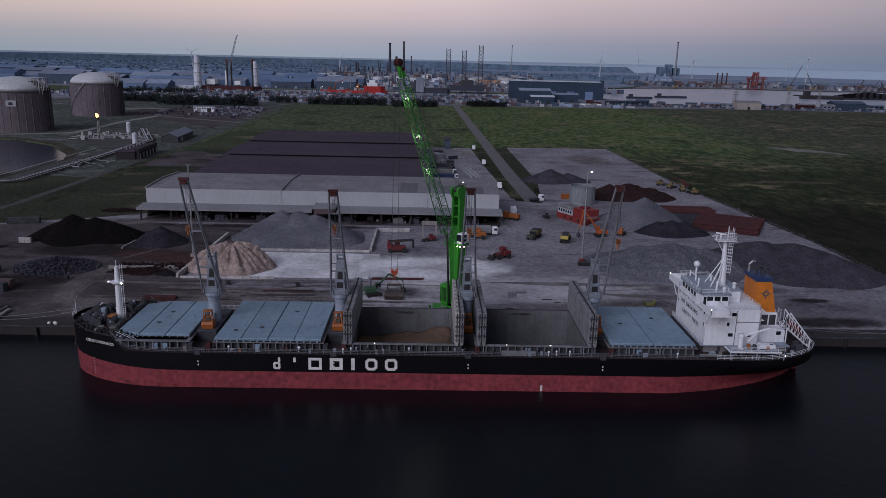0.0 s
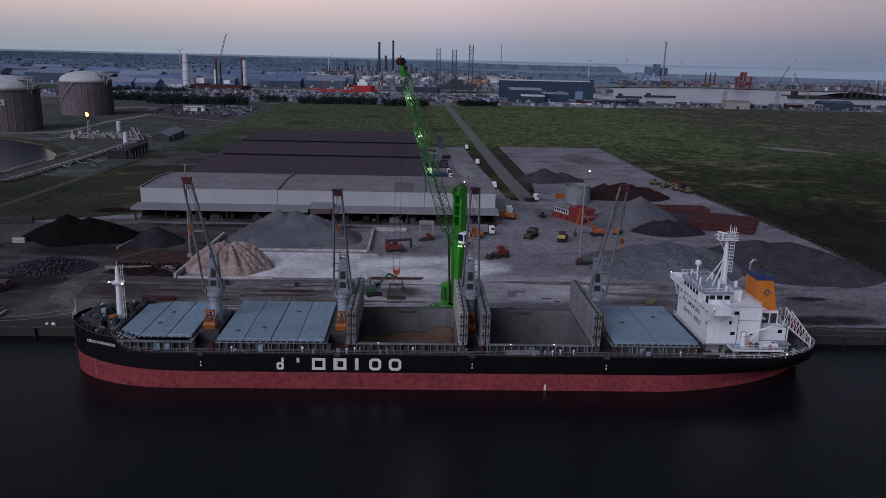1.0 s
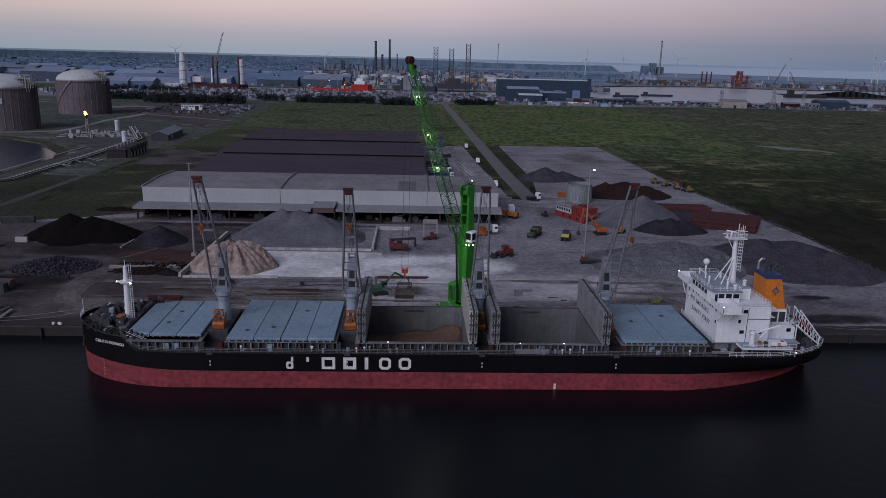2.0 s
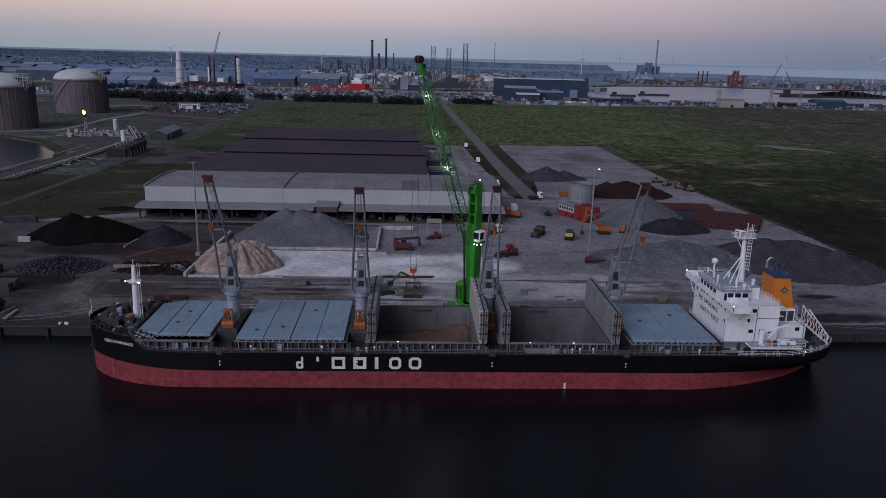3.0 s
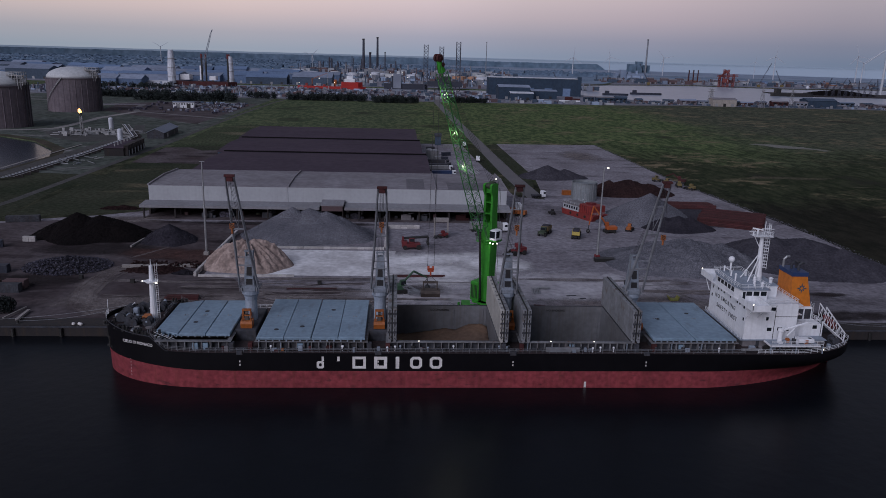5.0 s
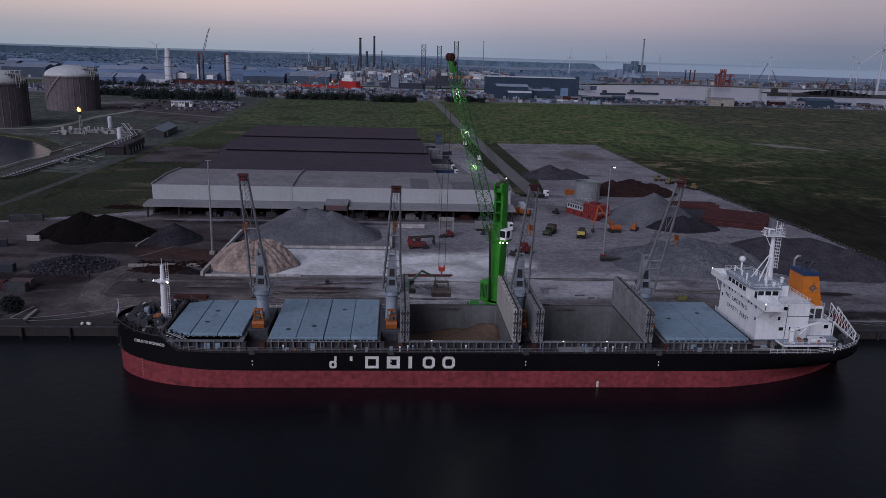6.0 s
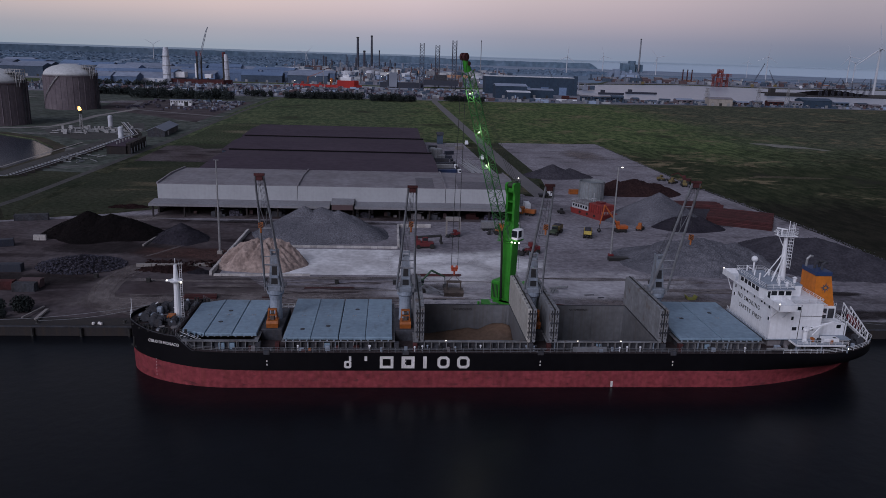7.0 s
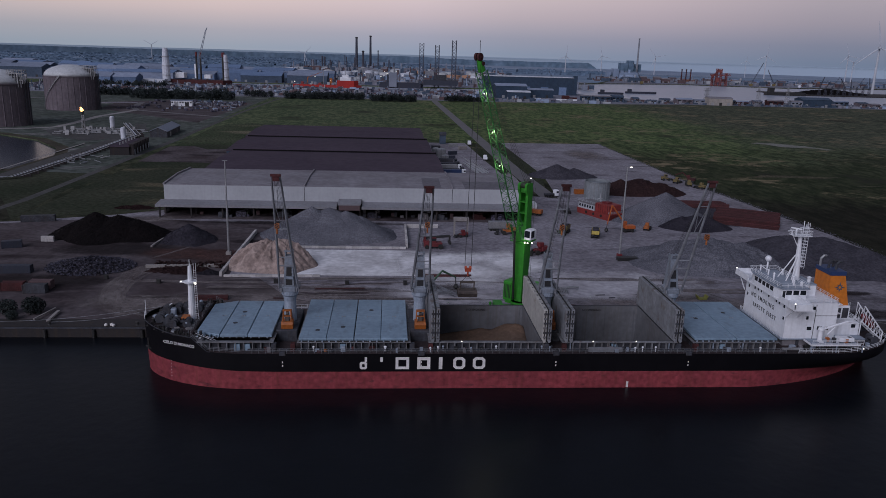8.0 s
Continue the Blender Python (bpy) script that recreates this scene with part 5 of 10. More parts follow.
for k in range(26):
    x, y = rnd.uniform(-79, -69.5), rnd.uniform(-9.0, 9.5)
    if half_breadth(x, 10) < abs(y) + 1.5 or (abs(y) < 1.6 and x > -73):
        continue
    kind = k % 3
    if kind == 0:
        part("rope_coil", Geo().lathe(x, CY + y, [(0.6, 10.7), (0.75, 10.85), (0.6, 11.1), (0.25, 11.1)], 12), M_CONC, ship, "coiled pale mooring rope")
    elif kind == 1:
        part("vent_head", Geo().tube((x, CY + y, 10.7), (x, CY + y, 12.0), 0.2, 8).ball((x, CY + y, 12.0), 0.4, 6), M_CRANE, ship, "grey mushroom vent")
    else:
        w = Geo().tube((x - 0.8, CY + y, 11.5), (x + 0.8, CY + y, 11.5), 0.42, 10).tube((x - 0.85, CY + y, 11.5), (x - 0.7, CY + y, 11.5), 0.75, 12).tube((x + 0.7, CY + y, 11.5), (x + 0.85, CY + y, 11.5), 0.75, 12).box(x - 1.0, CY + y - 0.6, 10.7, x + 1.0, CY + y + 0.6, 11.0)
        part("mooring_winch", w, M_COAM, ship, "grey mooring winch on the forecastle")
for s in (-1, 1):
    xa = -79.6
    ya = CY + s * (half_breadth(xa, 7) + 0.25)
    a = Geo().tube((xa - 0.2, ya, 7.8), (xa - 0.2, ya + s * 0.2, 5.2), 0.22, 6).tube((xa - 1.0, ya - s * 0.7, 5.5), (xa + 0.7, ya + s * 0.6, 5.4), 0.28, 6)
    part("anchor", a, M_BLACK, ship, "stowed anchor")
# windlass gear wheels, chain, fairleads and pipe runs on the forecastle
for sy in (-1, 1):
    wl = part("windlass", Geo().tube((-77.4, CY + sy * 1.6, 12.0), (-77.4, CY + sy * 3.6, 12.0), 0.5, 12).box(-78.3, CY + sy * 2.5 - 0.9, 10.7, -76.6, CY + sy * 2.5 + 0.9, 11.2), M_COAM, ship, "dark anchor windlass")
    for y in (1.5, 2.6, 3.7):
        part("gear_wheel", Geo().tube((-77.4, CY + sy * y - 0.12, 12.0), (-77.4, CY + sy * y + 0.12, 12.0), 1.05, 16), M_COAM, wl)
    part("gearbox", Geo().rbox(-76.5, CY + sy * 2.2 - 0.7, 10.7, -75.2, CY + sy * 2.2 + 0.7, 12.4, 0.15), M_CRANE, wl)
    part("anchor_chain", Geo().path([(-77.6, CY + sy * 2.6, 12.6), (-78.6, CY + sy * 2.8, 11.4), (-79.6, CY + sy * 2.9, 10.8)], 0.16), M_RUST, ship, "rusty anchor chain")
    for x in (-79.2, -77.0, -74.6, -71.8, -69.6):
        y = CY + sy * (half_breadth(x + 0.4, 10.7) - 0.7)
        part("fairlead", Geo().box(x - 0.7, y - 0.35, 10.7, x + 0.7, y + 0.35, 11.0).tube((x - 0.35, y, 11.0), (x - 0.35, y, 11.7), 0.2, 8).tube((x + 0.35, y, 11.0), (x + 0.35, y, 11.7), 0.2, 8), M_BLACK, ship, "black roller fairlead")
    part("pipe_run", Geo().path([(-78.2, CY + sy * 0.8, 10.9), (-73.0, CY + sy * 1.0, 10.9), (-70.4, CY + sy * 6.0, 10.9), (-69.4, CY + sy * 10.2, 10.9)], 0.09), M_HATCHIN, ship, "pale pipe run along the deck")
    part("platform_rail", railing([(-69.0, CY + sy * 1.6, 10.7), (-69.0, CY + sy * 9.8, 10.7)], 1.1, 1.3, 0.035), M_HATCHIN, ship)
    part("rope_reel", Geo().tube((-70.6, CY + sy * 4.2, 11.7), (-70.6, CY + sy * 6.4, 11.7), 0.65, 12).tube((-70.6, CY + sy * 4.1, 11.7), (-70.6, CY + sy * 4.25, 11.7), 0.95, 12).tube((-70.6, CY + sy * 6.35, 11.7), (-70.6, CY + sy * 6.5, 11.7), 0.95, 12).box(-70.9, CY + sy * 4.1, 10.7, -70.3, CY + sy * 6.5, 11.1), M_COAM, ship, "dark mooring rope reel")
# ladder down from the forecastle
g = Geo()
for k in range(9):
    g.box(-67.5 + k * 0.62, CY - 11.6, 10.6 - k * 0.31, -67.0 + k * 0.62, CY - 10.9, 10.66 - k * 0.31)
g.tube((-67.5, CY - 11.6, 11.6), (-62, CY - 11.6, 9.0), 0.05, 4).tube((-67.5, CY - 10.9, 11.6), (-62, CY - 10.9, 9.0), 0.05, 4)
part("deck_stair", g, M_WHITE, ship, "white sloping deck stair")

# ---- markings on the hull ----
HX = CY - HB - 0.03


def hull_shape(name, polys, label=""):
    g = Geo()
    for poly in polys:
        n = len(poly)
        v = [(x, HX, z) for x, z in poly] + [(x, HX + 0.05, z) for x, z in poly]
        g.add(v, [tuple(range(n)), tuple(range(2 * n - 1, n - 1, -1))] + [(i, n + i, n + (i + 1) % n, (i + 1) % n) for i in range(n)])
    return part(name, g, M_MARK, ship, label)


def rect(x0, z0, x1, z1):
    return [(x0, z0), (x1, z0), (x1, z1), (x0, z1)]


Z0, Z1 = 4.35, 7.2
lab = "white block mark of the shipping line's livery"
def octagon_ring(x0, x1, z0, z1, w, b):
    """A hollow block with cut corners, as eight strokes."""
    def ring(d, c):
        return [(x0 + d + c, z0 + d), (x1 - d - c, z0 + d), (x1 - d, z0 + d + c), (x1 - d, z1 - d - c), (x1 - d - c, z1 - d), (x0 + d + c, z1 - d), (x0 + d, z1 - d - c), (x0 + d, z0 + d + c)]
    return ring(0, b), ring(w, b * 0.5)


def hollow_mark(loops, extra=()):
    """A hollow mark painted proud of the plate, as one skin between an outer and an inner outline."""
    o, i = loops
    n = len(o)
    g = Geo().add([(x, HX, z) for x, z in o + i] + [(x, HX + 0.05, z) for x, z in o + i],
                  [(k, (k + 1) % n, n + (k + 1) % n, n + k) for k in range(n)] + [(k, 2 * n + k, 2 * n + (k + 1) % n, (k + 1) % n) for k in range(n)])
    part("livery_mark", g, M_MARK, ship, lab)


def corners(x0, x1, z0, z1, w):
    return rect(x0, z0, x1, z1), rect(x0 + w, z0 + w, x1 - w, z1 - w)


W = 0.62
hollow_mark(octagon_ring(-31.5, -29.9, Z0, Z0 + 1.75, 0.5, 0.3))
hull_shape("livery_mark", [rect(-30.4, Z0 + 1.76, -29.9, Z1)], lab)
hull_shape("livery_mark", [rect(-27.0, 6.1, -26.4, Z1)], lab)
hollow_mark(corners(-23.6, -20.6, Z0, Z1, W))
hollow_mark(corners(-18.8, -15.9, Z0, Z1, 0.72))
hull_shape("livery_mark", [rect(-14.0, Z0, -13.2, Z1)], lab)
hollow_mark(octagon_ring(-10.8, -8.1, Z0, Z1, W, 0.6))
hollow_mark(octagon_ring(-6.4, -3.6, Z0, Z1, W, 0.6))
hull_shape("draught_mark", [rect(29.0, -0.2, 29.5, 1.2)], "white draught mark by the waterline")
# name on the bow, following the flare
p0, p1 = Vector((-75.6, CY - half_breadth(-75, 8), 8.1)), Vector((-66.2, CY - half_breadth(-66.2, 8), 8.1))
d = (p1 - p0).normalized()
nrm = d.cross(Vector((0, 0, 1)))
mm = Matrix((( d.x, 0, nrm.x, (p0.x + p1.x) / 2 + nrm.x * 0.6), (d.y, 0, nrm.y, (p0.y + p1.y) / 2 + nrm.y * 0.6), (d.z, 1, nrm.z, 8.75), (0, 0, 0, 1)))
lettering("name_lettering", "CIELO DI MONACO", 0.66, mm, M_MARK, ship, "white name lettering on the bow", 0.02)
g = Geo()
for k in range(6):
    x = -73.6 + 0.02 * k
    y = CY - half_breadth(x + 0.05, 0.8 + 0.8 * k) - 0.05
    g.box(x, y, 0.7 + 0.75 * k, x + 0.13, y + 0.2, 0.9 + 0.75 * k)
part("draught_scale", g, M_MARK, ship)

# ---- accommodation block, funnel and stern gear ----
HXF, HXB = 67.2, 79.6
hy0, hy1 = 157.6, 2 * CY - 157.6
house = part("accommodation", Geo().box(HXF, hy0, 9.9, HXB, hy1, 18.3), M_WHITE, ship, "white accommodation block with warning words")
part("poop_house", Geo().box(67.4, 157.9, DZ, 87.2, 2 * CY - 157.9, 9.7), M_LOWER, ship, "weathered grey lower deck house")
part("poop_deck", Geo().box(66.4, 157.3, 9.7, 87.4, 2 * CY - 157.3, 9.9), M_CRANE, ship)
for k, x in enumerate((69.2, 70.6, 85.0, 86.3)):
    part("door", Geo().box(x, 157.82, DZ + 0.1, x + 0.75, 157.92, DZ + 1.65), M_COAM if k % 2 else M_LOWER, ship)
part("aft_house", Geo().rbox(79.7, 160.0, 9.9, 87.2, 2 * CY - 160, 12.9, 0.1), M_WHITE, ship, "white aft deck house")
part("bridge_deck", Geo().box(66.2, CY - 15.0, 18.3, 70.9, CY + 15.0, 18.6).box(70.9, hy0 - 0.05, 18.3, HXB + 0.1, hy1 + 0.05, 18.6), M_WHITE, ship)
# wheelhouse with raked front, and the wing bulwarks
wh = Geo()
pl = [(67.0, CY - 7.5), (73.0, CY - 7.5), (73.0, CY + 7.5), (67.0, CY + 7.5), (66.3, CY + 5), (66.3, CY - 5)]
wh.prism(pl, 18.6, 21.2)
wheel = part("wheelhouse", wh, M_WHITE, ship, "white wheelhouse with dark windows")
part("bridge_roof", Geo().prism([(65.9, CY - 5.3), (66.7, CY - 8), (73.4, CY - 8), (73.4, CY - 4.6), (77.0, CY - 4.6), (77.0, CY + 4.6), (73.4, CY + 4.6), (73.4, CY + 8), (66.7, CY + 8), (65.9, CY + 5.3)], 21.2, 21.45), M_CRANE, ship)
for s in (-1, 1):
    g = Geo()
    a, b = CY + s * 7.6, CY + s * 15.0
    y0, y1 = min(a, b), max(a, b)
    g.box(66.2, y0, 18.6, 66.32, y1, 19.8)
    e = CY + s * 15.0
    g.box(66.2, min(e, e - s * 0.12), 18.6, 70.5, max(e, e - s * 0.12), 19.8)
    g.box(70.4, y0, 18.6, 70.5, y1, 19.8)
    for x in (67.0, 69.8):
        g.tube((x, CY + s * 10.4, 15.3), (x, CY + s * 13.8, 18.3), 0.12, 5)
    part("wing_bulwark", g, M_WHITE, ship, "white bridge wing bulwark")


def pane(name, x, y, z, w, h, face, parent):
    """A dark window with a proud frame. face: 'f' looks forward (-x), 's' to the camera's side (-y)."""
    g, fr = Geo(), Geo()
    if face == "f":
        g.box(x - 0.04, y - w / 2, z, x + 0.03, y + w / 2, z + h)
        for a in ((y - w / 2 - 0.08, z - 0.08, y + w / 2 + 0.08, z), (y - w / 2 - 0.08, z + h, y + w / 2 + 0.08, z + h + 0.08),
                  (y - w / 2 - 0.08, z, y - w / 2, z + h), (y + w / 2, z, y + w / 2 + 0.08, z + h)):
            fr.box(x - 0.07, a[0], a[1], x + 0.03, a[2], a[3])
    else:
        g.box(x - w / 2, y - 0.04, z, x + w / 2, y + 0.03, z + h)
        for a in ((x - w / 2 - 0.08, z - 0.08, x + w / 2 + 0.08, z), (x - w / 2 - 0.08, z + h, x + w / 2 + 0.08, z + h + 0.08),
                  (x - w / 2 - 0.08, z, x - w / 2, z + h), (x + w / 2, z, x + w / 2 + 0.08, z + h)):
            fr.box(a[0], y - 0.07, a[1], a[2], y + 0.03, a[3])
    w_ob = part(name, g, M_GLASS, parent, "dark window")
    part("window_frame", fr, M_WHITE, w_ob)


for k in range(5):
    pane("window", 66.3, CY - 3.9 + 1.95 * k, 19.75, 1.6, 1.05, "f", wheel)
for k in range(3):
    pane("window", 68.6 + 1.75 * k, CY - 7.5, 19.75, 1.4, 1.05, "s", wheel)
part("door", Geo().box(67.1, CY - 7.55, 18.65, 67.75, CY - 7.48, 20.7), M_GLASS, wheel)
for s in (-1, 1):
    pane("window", 66.95, CY + s * 6.3, 19.75, 1.2, 1.05, "f", wheel)
# accommodation windows: forward face and side face
for y, z in ((-8.9, 17.0), (-5.2, 17.2), (-1.5, 17.2), (2.2, 17.2), (5.5, 17.0), (8.5, 16.6), (-9.2, 14.2), (8.8, 14.4), (-6.6, 17.2), (3.8, 17.2)):
    pane("window", HXF, CY + y, z, 0.75, 0.8, "f", house)
for x, z, w in ((73.6, 17.0, 1.1), (72.4, 14.6, 0.6), (73.2, 12.0, 1.1), (75.7, 12.1, 1.2), (77.6, 12.0, 0.7)):
    pane("window", x, hy0, z, w, 0.85, "s", house)
pane("window", 85.6, 160.0, 11.7, 1.1, 0.9, "s", house)
part("house_joint", Geo().box(74.2, hy0 - 0.05, 9.9, 74.33, hy0 + 0.03, 18.3).box(74.33, hy0 - 0.04, 15.5, HXB, hy0 + 0.03, 15.62), M_BLACK, house)
fm_ = Matrix(((0, 0, -1, HXF - 0.03), (-1, 0, 0, CY + 0.2), (0, 1, 0, 0), (0, 0, 0, 1)))
lettering("warning_words", "NO SMOKING", 1.05, Matrix.Translation((0, 1.0, 15.0)) @ fm_, M_BLACK, house, "black warning words", 0.015, 1.35)
lettering("warning_words", "SAFETY FIRST", 1.05, Matrix.Translation((0, -0.4, 12.7)) @ fm_, M_BLACK, house, "black warning words", 0.015, 1.35)
g = Geo()
for z in (15.6, 17.9):
    g.box(79.6, hy0 + 1, z, 81.2, hy1 - 1, z + 0.12)
part("aft_balcony", g, M_WHITE, ship)
part("railing", railing([(66.3, CY - 7.8, 21.45), (66.0, CY, 21.45), (66.3, CY + 7.8, 21.45), (73.2, CY + 7.8, 21.45), (73.2, CY - 7.8, 21.45), (66.3, CY - 7.8, 21.45)]), M_WHITE, ship, "white railing round the bridge roof")
part("railing", railing([(70.6, hy0 + 0.1, 18.6), (79.5, hy0 + 0.1, 18.6), (79.5, hy1, 18.6)]), M_WHITE, ship)
part("railing", railing([(79.8, 160.1, 12.9), (87.1, 160.1, 12.9), (87.1, 2 * CY - 160.1, 12.9)]), M_WHITE, ship)
part("railing", railing([(66.5, 157.4, 9.9), (66.5, 2 * CY - 157.4, 9.9)]), M_WHITE, ship)
# main mast with radar platform, stays and ladder
g = Geo().tube((74.1, CY, 21.4), (73.7, CY, 32.4), 0.85, 12, 0.42)
for s in (-1, 1):
    g.tube((70.6, CY + s * 1.9, 21.4), (73.6, CY + s * 0.4, 27.6), 0.14, 6).tube((72.3, CY + s * 1.2, 21.4), (73.8, CY + s * 0.4, 26.4), 0.12, 6)
mm_ = part("main_mast", g, M_WHITE, ship, "white radar mast with raked stays")
part("mast_platform", Geo().box(71.4, CY - 1.3, 32.4, 76.0, CY + 1.3, 32.55).tube((71.8, CY, 32.4), (73.4, CY, 29.6), 0.1, 5), M_WHITE, mm_)
part("platform_rail", railing([(71.5, CY - 1.2, 32.55), (76.0, CY - 1.2, 32.55), (76.0, CY + 1.2, 32.55), (71.5, CY + 1.2, 32.55), (71.5, CY - 1.2, 32.55)]), M_WHITE, mm_)
g = Geo()
for k in range(13):
    g.box(74.5, CY - 0.55, 24.6 + 0.8 * k, 75.5, CY + 0.55, 24.66 + 0.8 * k)
for s in (-0.5, 0.5):
    g.tube((75.5, CY + s, 24.2), (75.4, CY + s, 35.6), 0.06, 4).tube((74.5, CY + s, 24.2), (74.5, CY + s, 35.2), 0.05, 4)
part("mast_ladder", g, M_WHITE, mm_)
g = Geo().tube((74.2, CY, 32.5), (74.2, CY, 36.0), 0.1, 5).tube((75.0, CY - 0.6, 32.5), (75.0, CY - 0.6, 35.4), 0.06, 4).box(73.5, CY - 1.5, 34.4, 75.7, CY - 1.4, 34.5).tube((73.6, CY + 0.5, 34.2), (75.9, CY + 0.5, 34.2), 0.06, 4)
part("aerial", g, M_WHITE, mm_)
part("radar_scanner", Geo().cbox((72.5, CY, 34.1), (0.3, 2.6, 0.3), 0.7).tube((72.5, CY, 32.5), (72.5, CY, 34.0), 0.24, 8), M_WHITE, mm_)
part("radar_scanner", Geo().cbox((71.3, CY + 0.2, 33.5), (2.0, 0.2, 0.22), 0.4).tube((71.6, CY + 0.2, 32.5), (71.6, CY + 0.2, 33.4), 0.18, 8), M_WHITE, mm_)
part("satellite_dome", Geo().tube((69.6, CY + 5.6, 21.4), (69.6, CY + 5.6, 24.5), 0.22, 8).ball((69.6, CY + 5.6, 25.0), 0.8, 10), M_WHITE, ship, "white satellite dome on a post", smooth=True)
part("yard_bar", Geo().tube((68.8, CY + 3.0, 22.6), (68.8, CY + 7.6, 22.6), 0.14, 6).tube((68.8, CY + 3.2, 21.4), (68.8, CY + 3.2, 22.9), 0.2, 6).tube((68.8, CY + 7.2, 21.4), (68.8, CY + 7.2, 22.9), 0.2, 6), M_WHITE, ship)
for x, y, r, h in ((71.6, -3.4, 0.28, 1.5), (70.6, -5.6, 0.22, 1.1), (72.4, -5.8, 0.35, 0.8), (67.9, -1.2, 0.2, 1.6), (72.6, 3.4, 0.3, 1.2), (76.0, -2.6, 0.4, 1.1)):
    part("roof_gear", Geo().lathe(x, CY + y, [(r, 21.4), (r, 21.4 + h), (r * 1.5, 21.5 + h), (r * 0.4, 21.8 + h)], 10), M_WHITE, ship)
part("chart_house", Geo().box(73.0, CY - 4.5, 18.6, 76.9, CY + 4.5, 21.2), M_WHITE, ship)
# funnel
g = Geo()
b0 = [(81.3, 164.2), (86.3, 164.2), (86.3, 171.4), (81.3, 171.4)]
b1 = [(80.9, 164.6), (84.7, 164.6), (84.7, 171.0), (80.9, 171.0)]
def frustum(g, lo, hi, z0, z1):
    n = len(lo)
    return g.add([(x, y, z0) for x, y in lo] + [(x, y, z1) for x, y in hi],
                 [tuple(range(n - 1, -1, -1)), tuple(range(n, 2 * n))] + [(i, (i + 1) % n, n + (i + 1) % n, n + i) for i in range(n)])
fun = part("funnel", frustum(g, b0, b1, 15.9, 23.3), M_FUNNEL, ship, "orange funnel with dark blue top band")
part("funnel_band", Geo().box(80.8, 164.5, 23.3, 84.8, 171.1, 24.3), M_BLUE, fun)
part("engine_casing", Geo().rbox(80.4, 163.6, 12.9, 86.6, 172, 15.9, 0.1), M_WHITE, ship, "white engine casing under the funnel")
g = Geo()
for k in range(3):
    g.box(80.9 + 1.9 * k, 163.52, 12.9, 82.4 + 1.9 * k, 163.62, 15.4)
part("louvre", g, M_COAM, ship)
for x, y, h in ((81.2, 170, 2.6), (82.2, 168, 1.9), (83.2, 166.5, 1.9), (83.9, 169, 1.5)):
    e = Geo().tube((x, y, 24.3), (x, y, 24.3 + h * 0.75), 0.3, 10).tube((x, y, 24.3 + h * 0.7), (x + 0.7, y, 24.3 + h), 0.3, 10).tube((x + 0.6, y, 24.3 + h), (x + 1.3, y, 24.3 + h - 0.1), 0.3, 10)
    part("exhaust_pipe", e, M_STEEL if h > 2 else M_COAM, fun, "steel exhaust pipe")
g = Geo()
cx, cz = 83.5, 20.4
for k in range(8):
    a = math.pi * k / 4
    r = 1.35 if k % 2 == 0 else 1.0
    tx, tz = math.cos(a), math.sin(a)
    yy = 164.2 + 0.4 * (cz - 15.9) / 7.4 - 0.12
    g.add([(cx + tx * r, yy, cz + tz * r), (cx + tx * 0.45 - tz * 0.22, yy, cz + tz * 0.45 + tx * 0.22), (cx + tx * 0.3, yy, cz + tz * 0.3), (cx + tx * 0.45 + tz * 0.22, yy, cz + tz * 0.45 - tx * 0.22),
           (cx + tx * 0.7, yy + 0.12, cz + tz * 0.7)], [(0, 3, 2, 1), (0, 1, 4), (1, 2, 4), (2, 3, 4), (3, 0, 4)])
part("funnel_emblem", g, M_HALL, fun, "small blue-grey star-shaped emblem")
# rescue boat platform and crane on the near side
g = Geo().box(72.0, 153.4, 9.8, 83.6, 156.8, 10.0).box(72.0, 153.4, 8.0, 72.2, 153.6, 9.8).box(84.3, 153.4, 8.0, 84.5, 153.6, 9.8).box(78, 153.4, 8.0, 78.2, 153.6, 9.8)
part("boat_platform", g, M_CRANE, ship, "grey boat platform")
part("platform_edge", Geo().box(71.9, 153.25, 9.7, 83.7, 153.4, 10.1).box(71.85, 153.25, 9.7, 72.0, 156.8, 10.1), M_WHITE, ship)
part("railing", railing([(72.1, 153.4, 10.0), (84.4, 153.4, 10.0)]), M_WHITE, ship)
g = Geo().lathe(75.0, 155.6, [(0.55, 10.0), (0.5, 12.6), (0.7, 12.8), (0.6, 13.4)], 12).tube((75, 155.6, 12.8), (81.3, 155.8, 14.8), 0.24, 6).tube((81.3, 155.8, 14.8), (84.2, 156, 14.2), 0.18, 6).tube((76.6, 155.6, 11.6), (78.6, 155.7, 13.8), 0.14, 6)
part("provision_crane", g, M_WHITE, ship, "small white provision crane")
g = Geo().slab_x([(154.2, 10.4), (154.6, 10.15), (156.0, 10.15), (156.4, 10.4), (156.2, 11.2), (154.4, 11.2)], 79, 82.6)
part("rescue_boat", g, M_WHITE, ship)
part("gangway", Geo().cbox((67.6, 153.6, 8.9), (5.0, 0.5, 0.4), 0, 0.0), M_STEEL, ship, "white gangway stowed at the rail")
